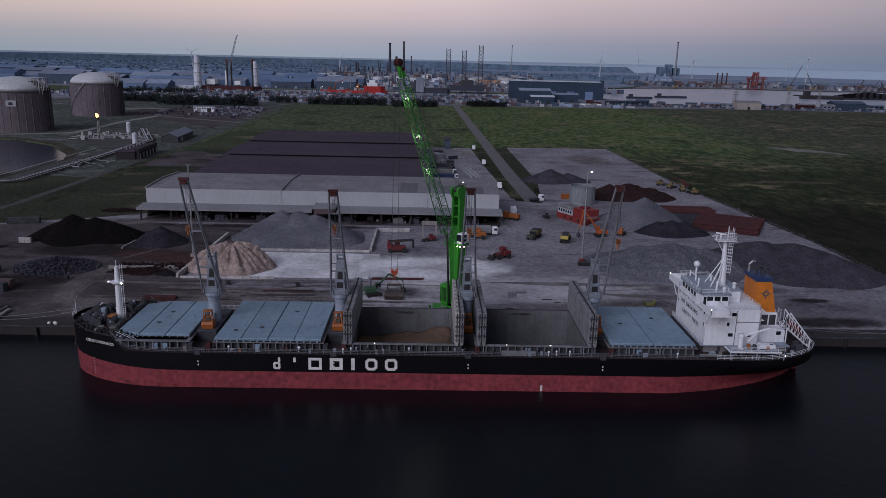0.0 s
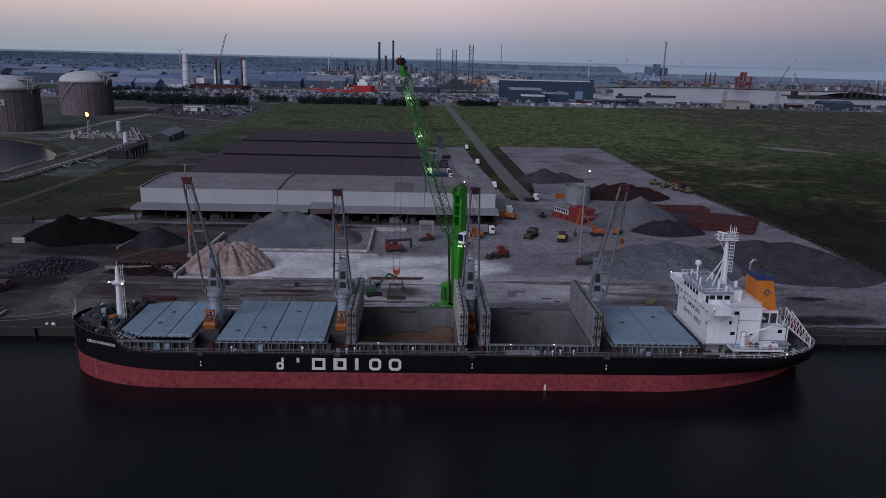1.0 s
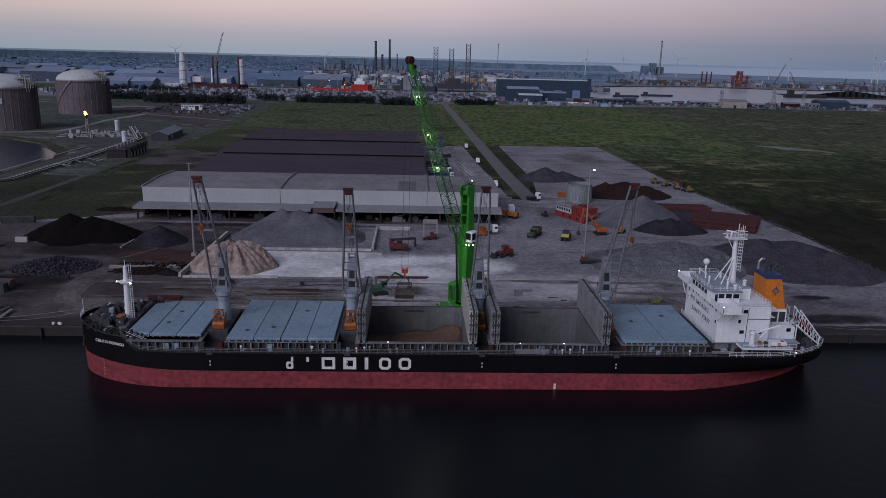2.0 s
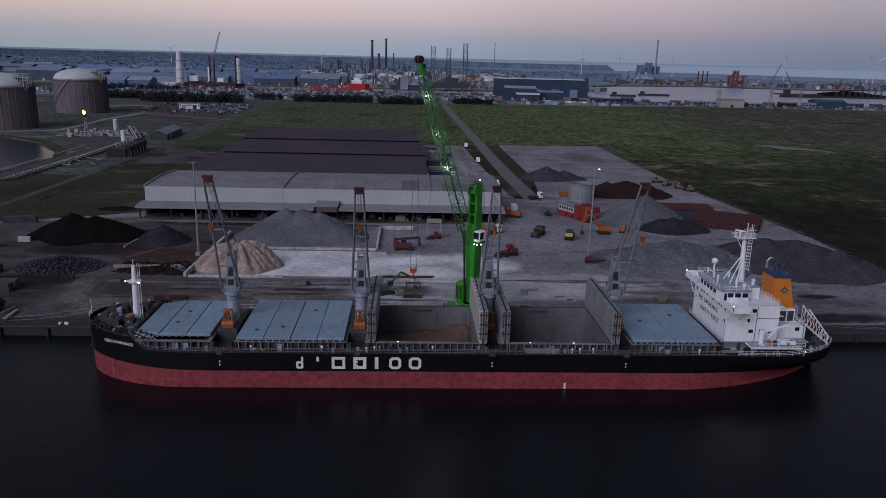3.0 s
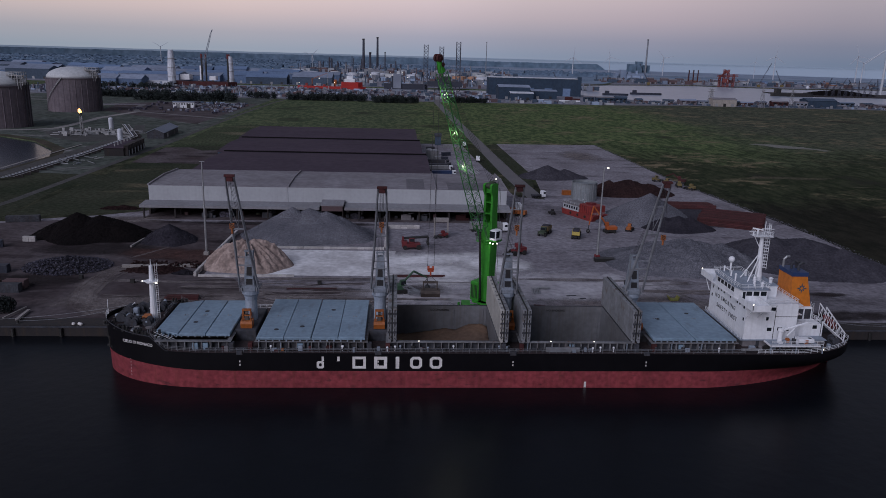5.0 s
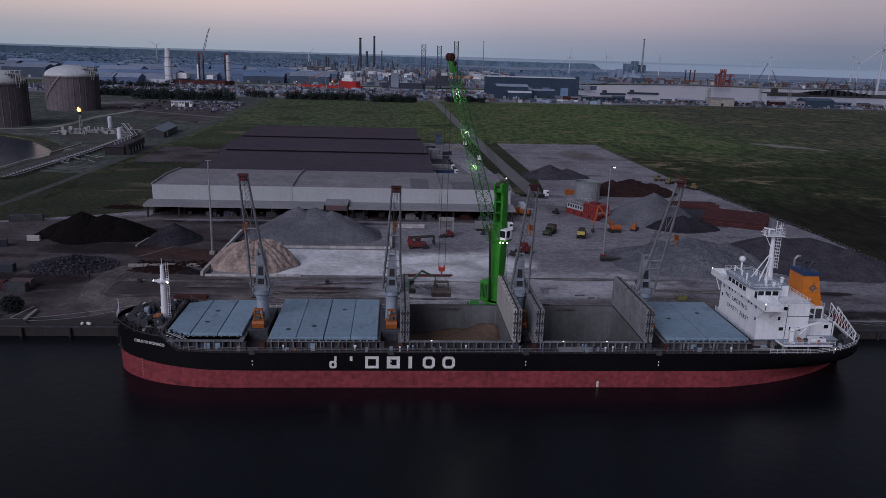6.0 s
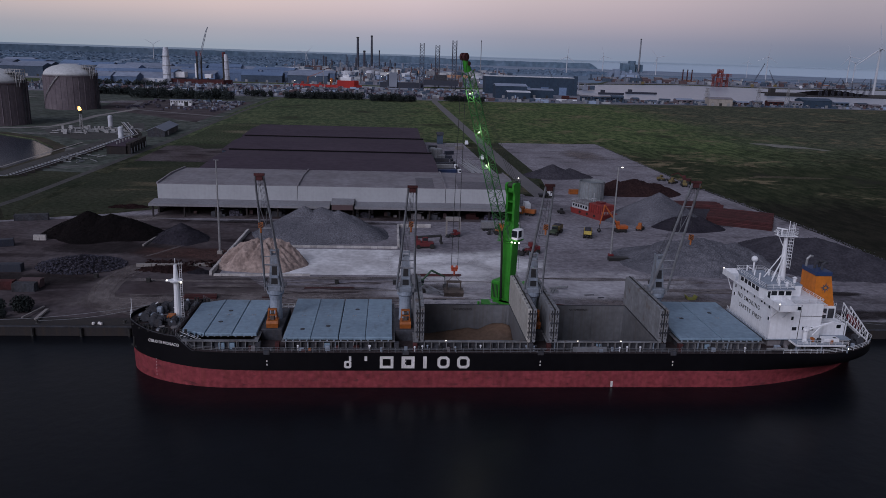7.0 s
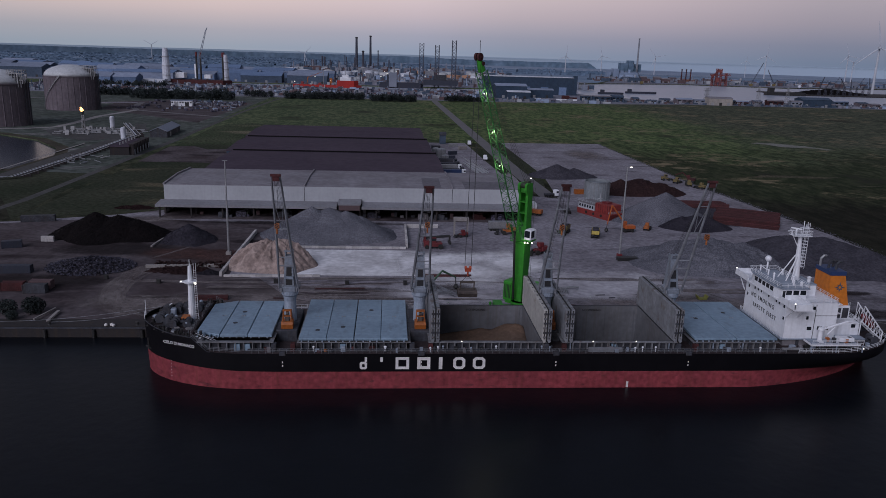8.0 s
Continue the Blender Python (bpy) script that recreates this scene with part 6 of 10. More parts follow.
# free-fall lifeboat and its ramp at the stern
for y in (CY - 7.4, CY - 4.6):
    rail_ = Geo().tube((88.0, y, 17.0), (93.6, y, 10.4), 0.17, 6)
    braces = []
    for k in range(7):
        u0, u1 = k / 7, (k + 0.5) / 7
        a, b, c = Vector((88.0 + 5.6 * u0, y, 17.0 - 6.6 * u0)), Vector((87.6 + 5.8 * u1, y, 13.3 - 4.7 * u1)), Vector((88.0 + 5.6 * (u0 + 1 / 7), y, 17.0 - 6.6 * (u0 + 1 / 7)))
        braces.append(Geo().tube(a, b, 0.06, 4).tube(b, c, 0.06, 4))
    rm = part("lifeboat_ramp", rail_, M_WHITE, ship, "white trussed free-fall lifeboat ramp")
    part("lower_rail", Geo().tube((87.6, y, 13.3), (93.4, y, 8.6), 0.17, 6), M_WHITE, rm)
    for x0, x1, z in ((87.7, 87.7, 13.4), (93.5, 93.6, 10.5)):
        part("post", Geo().tube((x0, y, 8), (x1, y, z), 0.16, 6), M_WHITE, rm)
    for g in braces:
        part("brace", g, M_WHITE, rm)
    for k in range(5):
        part("ramp_rung", Geo().tube((88.2 + 1.25 * k, CY - 7.4, 12.8 - 1.0 * k), (88.2 + 1.25 * k, CY - 4.6, 12.8 - 1.0 * k), 0.08, 5), M_WHITE, rm) if y < CY - 7 else None
part("ladder_tower", Geo().lattice((89.4, CY + 2, 8), (89.4, CY + 2, 15), 1.6, 1.4, 6, 0.07), M_WHITE, ship)
lb = Geo()
ax0, ax1 = Vector((88.6, CY - 6.0, 14.4)), Vector((92.2, CY - 6.0, 11.0))
d = (ax1 - ax0).normalized()
u = Vector((-d.z, 0, d.x))
sd = Vector((0, 1, 0))
prof = [0.4, 0.85, 1.0, 1.0, 0.9, 0.45]
v, f, m = [], [], 12
for i, r in enumerate(prof):
    c = ax0.lerp(ax1, i / 5)
    for k in range(m):
        a = 2 * math.pi * k / m
        v.append(c + sd * (r * math.cos(a)) + u * (r * 0.9 * math.sin(a)))
for i in range(5):
    f += [(i * m + k, i * m + (k + 1) % m, (i + 1) * m + (k + 1) % m, (i + 1) * m + k) for k in range(m)]
f += [tuple(range(m - 1, -1, -1)), tuple(range(5 * m, 6 * m))]
solo("lifeboat", Geo().add(v, f), M_RED, "red enclosed lifeboat resting on its stern ramp", "lifeboat", smooth=True)
for x, y in ((90, CY - 9), (90, CY + 7), (93.5, CY + 1)):
    w = Geo().tube((x, y - 1.2, 9.4), (x, y + 1.2, 9.4), 0.5, 12).tube((x, y - 1.3, 9.4), (x, y - 1.15, 9.4), 0.95, 14).tube((x, y + 1.15, 9.4), (x, y + 1.3, 9.4), 0.95, 14).box(x - 0.9, y - 1.5, DZ, x + 0.9, y + 1.5, 8.7)
    part("mooring_winch", w, M_COAM, ship, "grey mooring winch on the stern deck")
rnd = random.Random(404)
for k in range(34):
    x = rnd.uniform(68, 93)
    y = rnd.uniform(154.2, 156.6) if x < 86 else rnd.uniform(156.5, 178)
    if abs(y - CY) > half_breadth(x, 8.0) - 1.2:
        continue
    if rnd.random() < 0.5:
        part("bitt", Geo().tube((x, y, DZ), (x, y, DZ + 0.8), 0.2, 8), M_COAM, ship)
    else:
        part("deck_locker", Geo().rbox(x, y - 0.4, DZ, x + rnd.uniform(0.6, 1.6), y + 0.4, DZ + rnd.uniform(0.6, 1.3), 0.06), rnd.choice((M_COAM, M_CRANE, M_LOWER, M_BLACK)), ship)
for k in range(9):
    x = 74.5 + k * 1.0
    part("stowed_gear", Geo().rbox(x, 154.2 + 0.5 * (k % 3), 10.0, x + 0.7, 155.0 + 0.5 * (k % 3), 10.5 + 0.25 * (k % 4), 0.05), (M_WHITE, M_CRANE, M_ORANGE, M_COAM)[k % 4], ship)
for k in range(46):
    x = rnd.uniform(-80, -68.5)
    y = CY + rnd.uniform(-10, 10)
    if abs(y - CY) > half_breadth(x, 10.0) - 1.6 or math.hypot(x + 70.5, y - CY) < 1.6:
        continue
    z = 10.7
    if k % 3 == 0:
        part("mooring_rope", Geo().lathe(x, y, [(0.35, z), (0.8, z), (0.85, z + 0.15), (0.75, z + 0.35), (0.4, z + 0.35)], 12), rnd.choice((M_LOWER, M_COAM, M_JIB)), ship, "coiled mooring rope")
    elif k % 3 == 1:
        part("bitt", Geo().tube((x, y, z), (x, y, z + 0.8), 0.2, 8), M_COAM, ship)
    else:
        part("deck_pipe", Geo().tube((x, y, z + 0.3), (x + rnd.uniform(-2, 2), y + rnd.uniform(-2, 2), z + 0.3), 0.09, 5).box(x - 0.15, y - 0.15, z, x + 0.15, y + 0.15, z + 0.5), rnd.choice((M_CRANE, M_COAM, M_LOWER)), ship)
for k in range(90):
    x = rnd.uniform(-55, 63)
    y = CY + rnd.uniform(-14.0, -12.9)
    if k % 4 == 0:
        part("air_vent", Geo().tube((x, y, DZ), (x, y, DZ + 0.9), 0.13, 8).ball((x, y, DZ + 1.0), 0.26, 6), rnd.choice((M_CRANE, M_COAM, M_WHITE)), ship)
    elif k % 4 == 1:
        part("bitt", Geo().tube((x, y, DZ), (x, y, DZ + 0.8), 0.2, 8), M_BLACK, ship)
    elif k % 4 == 2:
        part("coaming_stay", Geo().slab_y([(x, DZ), (x + 0.12, DZ), (x + 0.12, 10.0), (x, 10.0)], HY0 - 0.9, HY0 - 0.3), rnd.choice((M_CRANE, M_COAM, M_LOWER)), ship) if not any(a - 1 < x < b + 0.5 for a, b in ((-50.6, -45.9), (-20.1, -15.4), (9.6, 14.8), (39.9, 44.8))) else None
    else:
        part("deck_box", Geo().rbox(x, y - 0.3, DZ, x + rnd.uniform(0.5, 1.4), y + 0.3, DZ + rnd.uniform(0.4, 1.2), 0.05), rnd.choice((M_COAM, M_BLACK, M_LOWER, M_CRANE, M_ORANGE, M_RUST)), ship)
part("stern_lamp", Geo().ball((84.6, 153.6, 9.0), 0.18, 6).ball((66.3, 153.0, 20.0), 0.14, 6).ball((66.3, 182.4, 20.0), 0.14, 6), M_LAMP, ship, "lit deck lamps")

# ---- quay wall ----
quay = tagged(new("quay_wall"), "dark concrete quay wall with piles and a kerb", "quay", kind="structure")
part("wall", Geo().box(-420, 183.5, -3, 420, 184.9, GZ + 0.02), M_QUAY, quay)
part("kerb", Geo().box(-420, 183.4, GZ + 0.02, 420, 184.0, GZ + 0.3), M_COAM, quay, "dark weathered kerb")
for i in range(46):
    x = -280 + i * 12
    part("fender_pile", Geo().tube((x, 183.2, -3), (x, 183.2, GZ - 0.1), 0.45, 8), M_BLACK, quay)
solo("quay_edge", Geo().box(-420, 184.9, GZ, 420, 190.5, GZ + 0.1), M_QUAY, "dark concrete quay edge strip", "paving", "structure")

# ---- warehouse ----
wh_ = thing("warehouse", (-45, 330, GZ), "low white-fronted warehouse with dark rear sheds and a loading canopy", "warehouse")
WX0, WX1, WY = -121.2, 34.2, 321.5
E0, E1 = 7.4, 14.6
# cladding sections, with a narrow gap between
secs = [(WX0, -61.9), (-61.7, 2.5), (2.7, WX1)]
for a, b in secs:
    g = Geo().box(a, WY, E0, b, WY + 0.3, E1)
    n = int((b - a) / 1.2)
    for k in range(n):
        x = a + (b - a) * (k + 0.5) / n
        g.box(x - 0.12, WY - 0.03, E0, x + 0.12, WY, E1 - 0.1)
    part("cladding_panel", g, M_CLAD, wh_, "white ribbed wall cladding")
part("wall", Geo().box(WX0, WY + 0.3, GZ, WX0 + 0.3, 366, E1).box(WX1 - 0.3, WY + 0.3, GZ, WX1, 366, E1).box(WX0, 365.7, GZ, WX1, 366, E1 - 0.6), M_CLAD, wh_)
for a, b in ((WX0, -61.9), (-61.7, 2.5), (2.7, WX1)):
    part("roof", Geo().slab_x([(WY + 0.1, E1 - 0.1), (WY + 0.1, E1 + 0.15), (344, E1 + 1.0), (366.4, E1 + 0.15), (366.4, E1 - 0.1), (344, E1 + 0.7)], a, b), M_ROOFL, wh_, "pale weathered sheet roof")
for k in range(26):
    x = WX0 + 3 + (WX1 - WX0 - 6) * k / 25
    part("roof_seam", Geo().slab_x([(WY + 0.2, E1 + 0.1), (WY + 0.2, E1 + 0.19), (344, E1 + 1.04), (366.2, E1 + 0.19), (366.2, E1 + 0.1), (344, E1 + 0.95)], x - 0.04, x + 0.04), M_ROOFL, wh_)
M_ROOFP = mat("dull_replaced_sheet", (0.15, 0.142, 0.158), (0.12, 0.113, 0.125), s=0.09, fine=0.6, rough=0.85, spec=0.12)
for xa, xb, yb in ((-10.2, -2.2, 343.5), (8.2, 27.6, 337.0)):
    u = (yb - WY) / (344 - WY)
    part("roof_patch", Geo().slab_x([(WY + 0.3, E1 + 0.16), (WY + 0.3, E1 + 0.2), (yb, E1 + 0.2 + 0.85 * u), (yb, E1 + 0.16 + 0.85 * u)], xa, xb), M_ROOFP, wh_, "darker replaced roof sheets")
for x in (WX0, -61.8, 2.6, WX1):
    part("roof_ridge", Geo().slab_x([(WY, E1), (WY, E1 + 0.75), (344, E1 + 1.6), (366.4, E1 + 0.75), (366.4, E1)], x - 0.35, x + 0.35), M_ROOFL, wh_)
canopy = part("canopy", Geo().slab_x([(312.6, 6.7), (312.6, 7.7), (312.9, 7.75), (WY, 8.3), (WY, 7.9), (313.1, 7.2)], WX0 - 1.5, -47.4).slab_x([(312.6, 6.7), (312.6, 7.7), (312.9, 7.75), (WY, 8.3), (WY, 7.9), (313.1, 7.2)], -36.8, WX1 + 1), M_CANOPY, wh_, "pale loading canopy")
part("canopy", Geo().box(-46.4, 312.9, 6.2, -37.6, 313.3, 8.4), M_FARBROWN, wh_, "red-brown hood over an entrance")
part("hood_roof", Geo().slab_x([(312.8, 8.4), (312.8, 8.9), (WY, 9.6), (WY, 8.7)], -46.9, -37.2), M_CANOPY, wh_)
# Cheeks, columns, back wall: the canopy's shadow is put into their dark colours.
for x in (-46.6, -37.5):
    part("hood_cheek", Geo().box(x - 0.15, 313.0, GZ, x + 0.15, 314.0, 8.4), M_QUAY, wh_)
for i in range(13):
    x = WX0 + (WX1 - WX0) * i / 12
    part("column", Geo().box(x - 0.3, 313.6, GZ, x + 0.3, 314.2, 7.3), M_QUAY, wh_)
    part("column", Geo().box(x - 0.4, WY, GZ, x + 0.4, WY + 0.8, E0), M_QUAY, wh_)
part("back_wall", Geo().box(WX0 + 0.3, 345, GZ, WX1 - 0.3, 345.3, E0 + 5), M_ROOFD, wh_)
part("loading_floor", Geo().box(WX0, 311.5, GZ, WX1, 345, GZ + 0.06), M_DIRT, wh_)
# rear sheds: three long ridges
for k, (ya, yb, xl, xr) in enumerate(((366.6, 440, -115.5, 2.5), (440.8, 512, -120, 0.5), (512.8, 590, -122, -1.0))):
    zr = 15.3
    pr = [(ya, 13.5), (ya, 14.1), ((ya + yb) / 2, zr), (yb, 14.1), (yb, 13.5)]
    part("shed_roof", Geo().slab_x(pr, xl, xr), M_ROOFD, wh_, "dark purple-brown corrugated shed roof")
    part("shed_wall", Geo().box(xl + 0.4, ya + 0.3, GZ, xr - 0.4, yb - 0.3, 13.5), M_HALL, wh_)
    if k < 2:
        part("parapet", Geo().box(xl, yb - 0.5, 13.9, xr, yb + 0.1, 14.95), M_HULLBLK, wh_)
    part("ridge_trim", Geo().box(xl, yb - 0.6, 14.95 if k < 2 else 14.1, xr, yb + 0.2, 15.15 if k < 2 else 14.4), M_ROOFD, wh_)

# ---- heaps in the yard ----
def strewn(g, n, lo, hi, seed):
    """Loose stones bedded in the skin of a heap."""
    rnd = random.Random(seed)
    f = [q for q in g.f]
    for _ in range(n):
        q = rnd.choice(f)
        u, w = rnd.random(), rnd.random()
        a, b, c, d = (Vector(g.v[i]) for i in q)
        p = a.lerp(b, u).lerp(d.lerp(c, u), w)
        if p.z < GZ + 0.1:
            continue
        s = rnd.uniform(lo, hi)
        ax = [Vector((rnd.uniform(-1, 1), rnd.uniform(-1, 1), rnd.uniform(-1, 1))).normalized() * s * rnd.uniform(0.6, 1.2) for _ in range(3)]
        g.add([p + ax[0], p + ax[1], p - ax[0], p - ax[1], p + ax[2] + Vector((0, 0, s * 0.6))], [(0, 1, 4), (1, 2, 4), (2, 3, 4), (3, 0, 4)])
    return g


def pile(name, args, m, label, cat):
    if m in (M_GRAVEL, M_GRAVELD, M_GRAVELK, M_COAL, M_BROWN):
        g = strewn(heap(*args[:2], GZ + 0.05, *args[2:]), 5200 if m == M_GRAVEL else 3200, 0.08, 0.22, args[5])
        return solo(name, g, m, label, cat, "stuff")
    return solo(name, heap(*args[:2], GZ + 0.05, *args[2:]), m, label, cat, "stuff", smooth=True)


pile("coal_heap", (-129.5, 281, 23.5, 18, 8.8, 11, ((-0.25, 0.1, 1.0), (0.1, 0.1, 0.9), (0.42, 0, 0.78), (-0.6, -0.1, 0.5))), M_COAL, "black coal heap on the yard", "heap")
pile("gravel_heap", (-99.5, 276, 10.5, 10.5, 6.3, 12, ((0, 0, 1.0),)), M_GRAVELK, "small dark grey gravel heap", "heap")
pile("gravel_heap", (-48.5, 285.5, 27, 19.5, 11.6, 13, ((-0.24, 0, 1.0), (0.0, 0.05, 0.95), (0.25, 0.0, 0.86), (0.45, 0, 0.7)), 90, 0.16, 3.0), M_GRAVEL, "large grey gravel heap behind a low wall", "heap")
pile("sand_heap", (-63.9, 244, 15.6, 14, 9.0, 14, ((-0.12, 0, 0.97), (0.12, 0, 1.0), (0.3, 0, 0.93), (-0.4, 0, 0.7)), 130, 0.5, 1.6, 0.8, 2.6), M_SAND, "tan sand heap with rilled sides", "heap")
pile("gravel_heap", (100, 322, 26, 22, 12.4, 15, ((0, 0.1, 1.0), (-0.3, 0, 0.6)), 90, 0.14, 3.0), M_GRAVEL, "tall grey gravel cone", "heap")
pile("gravel_heap", (107.5, 306, 16.5, 12.5, 5.6, 16, ((-0.35, 0.1, 0.9), (0.0, 0.1, 1.0), (0.3, 0.1, 0.95)), 60, 0.12), M_GRAVELK, "low dark fine gravel heap", "heap")
pile("gravel_heap", (90, 253, 30, 23, 8.8, 17, ((-0.35, 0.1, 0.85), (0.0, 0, 1.0), (0.4, -0.1, 0.9)), 80, 0.7, 3.0), M_GRAVEL, "broad grey rubble heap", "heap")
pile("gravel_heap", (134, 254, 32, 35, 8.6, 18, ((-0.3, 0.15, 1.0), (0.1, 0.1, 0.95), (0.35, -0.2, 0.8), (-0.1, 0.45, 0.7)), 64), M_GRAVELD, "broad dark grey gravel heap", "heap")
pile("gravel_heap", (80, 440, 22, 16, 7.6, 19, ((-0.2, 0, 1.0), (0.3, 0.1, 0.7)), 44), M_GRAVELD, "grey gravel heap on the far paving", "heap")
pile("ore_heap", (110, 391, 28, 17, 7.6, 20, ((-0.35, 0, 0.9), (0.0, 0.05, 1.0), (0.4, 0, 0.75)), 54, 0.7, 3.0), M_BROWN, "red-brown ore heap", "heap")
pile("rubble_heap", (-92, 236, 12, 5, 1.1, 21, ((0, 0, 1.0), (0.5, 0, 0.6)), 36, 0.5, 2.0), M_BROWN, "low dark rubble heap behind blocks", "heap")

pile("earth_bank", (-137.5, 331.5, 9, 4.5, 1.6, 23, ((-0.3, 0, 0.8), (0.2, 0, 1.0)), 36, 0.4, 2.0), M_BROWN, "low dark earth bank at the yard's edge", "heap")
pile("rubble_heap", (-82, 232.5, 4.5, 2.2, 1.3, 22, ((0, 0, 1.0),), 24, 0.3, 1.5), M_GRAVELK, "small dark heap by the sand bay", "heap")

# ---- mobile harbour crane on the quay ----
KX, KY = 10.9, 193.0
hc = thing("harbour_crane", (KX, KY, GZ), "green mobile harbour crane with lattice boom and hanging grab", "crane")
g = Geo()
for sx in (-1, 1):
    g.box(KX + sx * 5.2 - 1.2, KY - 7.5, GZ + 0.9, KX + sx * 5.2 + 1.2, KY + 7.5, GZ + 2.6)
g.box(KX - 5, KY - 2.2, GZ + 1.4, KX + 5, KY + 2.2, GZ + 3.2)
part("chassis", g, M_GREEN, hc)
for sx in (-1, 1):
    for k in range(7):
        part("wheel", Geo().wheel(KX + sx * 5.2, KY - 6.6 + 2.2 * k, GZ + 0.85, 0.8, 2.0, "x"), M_RUBBER, hc)
for sx in (-1, 1):
    for sy in (-1, 1):
        part("outrigger", Geo().box(KX + sx * 7.2 - 1.4, KY + sy * 6.2 - 0.9, GZ + 0.15, KX + sx * 7.2 + 1.4, KY + sy * 6.2 + 0.9, GZ + 0.6).tube((KX + sx * 7.2, KY + sy * 6.2, GZ + 0.5), (KX + sx * 7.2, KY + sy * 6.2, GZ + 2.4), 0.35, 8), M_GREEN, hc)
part("slew_ring", Geo().lathe(KX, KY, [(2.4, GZ + 3.2), (2.4, GZ + 4.2), (2.6, GZ + 4.3), (2.6, GZ + 5.0)], 20), M_GREEN, hc)
# all that revolves is drawn with its front along local x, then slewed
SLEW = radians(227)


def slewed(g):
    c, d = math.cos(SLEW), math.sin(SLEW)
    g.v = [(KX + x * c - y * d, KY + x * d + y * c, z) for x, y, z in g.v]
    return g


def loft(rings):
    """A closed skin over a stack of outlines (points of the plan, height)."""
    g = Geo()
    n = len(rings[0][0])
    v = [(x, y, z) for pts, z in rings for x, y in pts]
    f = [tuple(range(n - 1, -1, -1)), tuple(range((len(rings) - 1) * n, len(rings) * n))]
    for k in range(len(rings) - 1):
        f += [(k * n + i, k * n + (i + 1) % n, (k + 1) * n + (i + 1) % n, (k + 1) * n + i) for i in range(n)]
    return g.add(v, f)


def plan(xa, xb, hw, b=0.12):
    """An oblong outline from xa to xb, hw to either side, its corners cut by b."""
    return [(xa + b, -hw), (xb - b, -hw), (xb, -hw + b), (xb, hw - b), (xb - b, hw), (xa + b, hw), (xa, hw - b), (xa, -hw + b)]


part("turntable", slewed(loft([(plan(-6.0, 3.0, 3.3, 0.6), 6.6), (plan(-6.0, 3.0, 3.3, 0.6), 7.0)])), M_GREEN, hc)
for sgn, xa, xb, z1 in ((-1, -4.6, 2.2, 12.4), (1, -5.4, 0.8, 11.8)):
    eh = part("engine_house", slewed(Geo().rbox(xa, min(sgn * 1.5, sgn * 4.3), 7.0, xb, max(sgn * 1.5, sgn * 4.3), z1, 0.28)), M_GREEN, hc)
    g = Geo()
    for k in range(7):
        x = xa + 0.6 + k * (xb - xa - 1.4) / 6
        g.box(x, min(sgn * 4.3, sgn * 4.36), 7.7, x + 0.3, max(sgn * 4.3, sgn * 4.36), z1 - 0.8)
    part("grille", slewed(g), M_BLACK, eh)
    g = Geo()
    for k in range(5):
        y = sgn * (1.9 + 0.45 * k)
        g.box(xb, y - 0.1, 7.7, xb + 0.06, y + 0.1, z1 - 0.9)
    part("grille", slewed(g), M_BLACK, eh)
part("counterweight", slewed(Geo().rbox(-7.4, -3.0, 6.9, -4.8, 3.0, 10.6, 0.25)), M_GREEN, hc)
# tower: a plated box, narrow at its foot, wide at the boom's hinge, with a tall three-light opening above
part("tower", slewed(loft([(plan(-1.6, 1.2, 1.15), 7.0), (plan(-1.6, 1.3, 1.2), 12.0), (plan(-1.5, 1.6, 1.55), 20.0), (plan(-1.4, 1.9, 1.75), 24.0), (plan(-1.35, 1.6, 1.65), 26.5), (plan(-1.3, 1.25, 1.5), 28.6)])), M_GREEN, hc, "tall green plated tower with a barred opening")
for sgn in (-1, 1):
    g = loft([(plan(-1.3, 1.25, 0.33, 0.06), 28.6), (plan(-1.2, 1.15, 0.33, 0.06), 36.6), (plan(-1.2, 1.9, 0.33, 0.06), 38.0), (plan(-1.1, 2.0, 0.33, 0.06), 39.4), (plan(-0.9, 1.4, 0.33, 0.06), 39.9)])
    g.v = [(x, y + sgn * 1.12, z) for x, y, z in g.v]
    part("tower_cheek", slewed(g), M_GREEN, hc)
part("tower_back", slewed(loft([(plan(-1.25, -1.05, 1.4, 0.03), 28.6), (plan(-1.15, -0.95, 1.4, 0.03), 39.2)])), M_GREEN, hc)
for z, h in ((28.6, 0.7), (31.6, 0.35), (34.6, 0.35), (37.3, 1.2)):
    part("cross_plate", slewed(Geo().box(-0.9, -0.8, z, 1.12, 0.8, z + h)), M_GREEN, hc)
part("head_sheave", slewed(Geo().tube((0.9, -0.75, 39.2), (0.9, 0.75, 39.2), 0.75, 14).tube((-0.6, -0.7, 39.8), (-0.6, 0.7, 39.8), 0.5, 12)), M_OLIVE, hc)
part("head_rail", slewed(railing([(-1.2, -1.4, 39.4), (-1.2, 1.4, 39.4), (1.2, 1.4, 39.8)], 1.1, 0.9, 0.05)), M_OLIVE, hc)
part("head_lamp", slewed(Geo().ball((0.2, 1.5, 41.2), 0.16, 6)), M_LAMP, hc, "small lit lamp on the crane head")
part("walkway", slewed(railing([(2.6, -2.4, 24.2), (2.6, 2.4, 24.2), (-1.9, 2.4, 24.2), (-1.9, -2.4, 24.2), (2.6, -2.4, 24.2)], 1.1, 1.0).box(-2.0, -2.5, 24.0, 2.7, 2.5, 24.15)), M_GREEN, hc)
part("ladder", slewed(Geo().box(-1.75, 1.3, 12.0, -1.68, 1.36, 38.5).box(-1.75, 1.8, 12.0, -1.68, 1.86, 38.5)), M_OLIVE, hc)
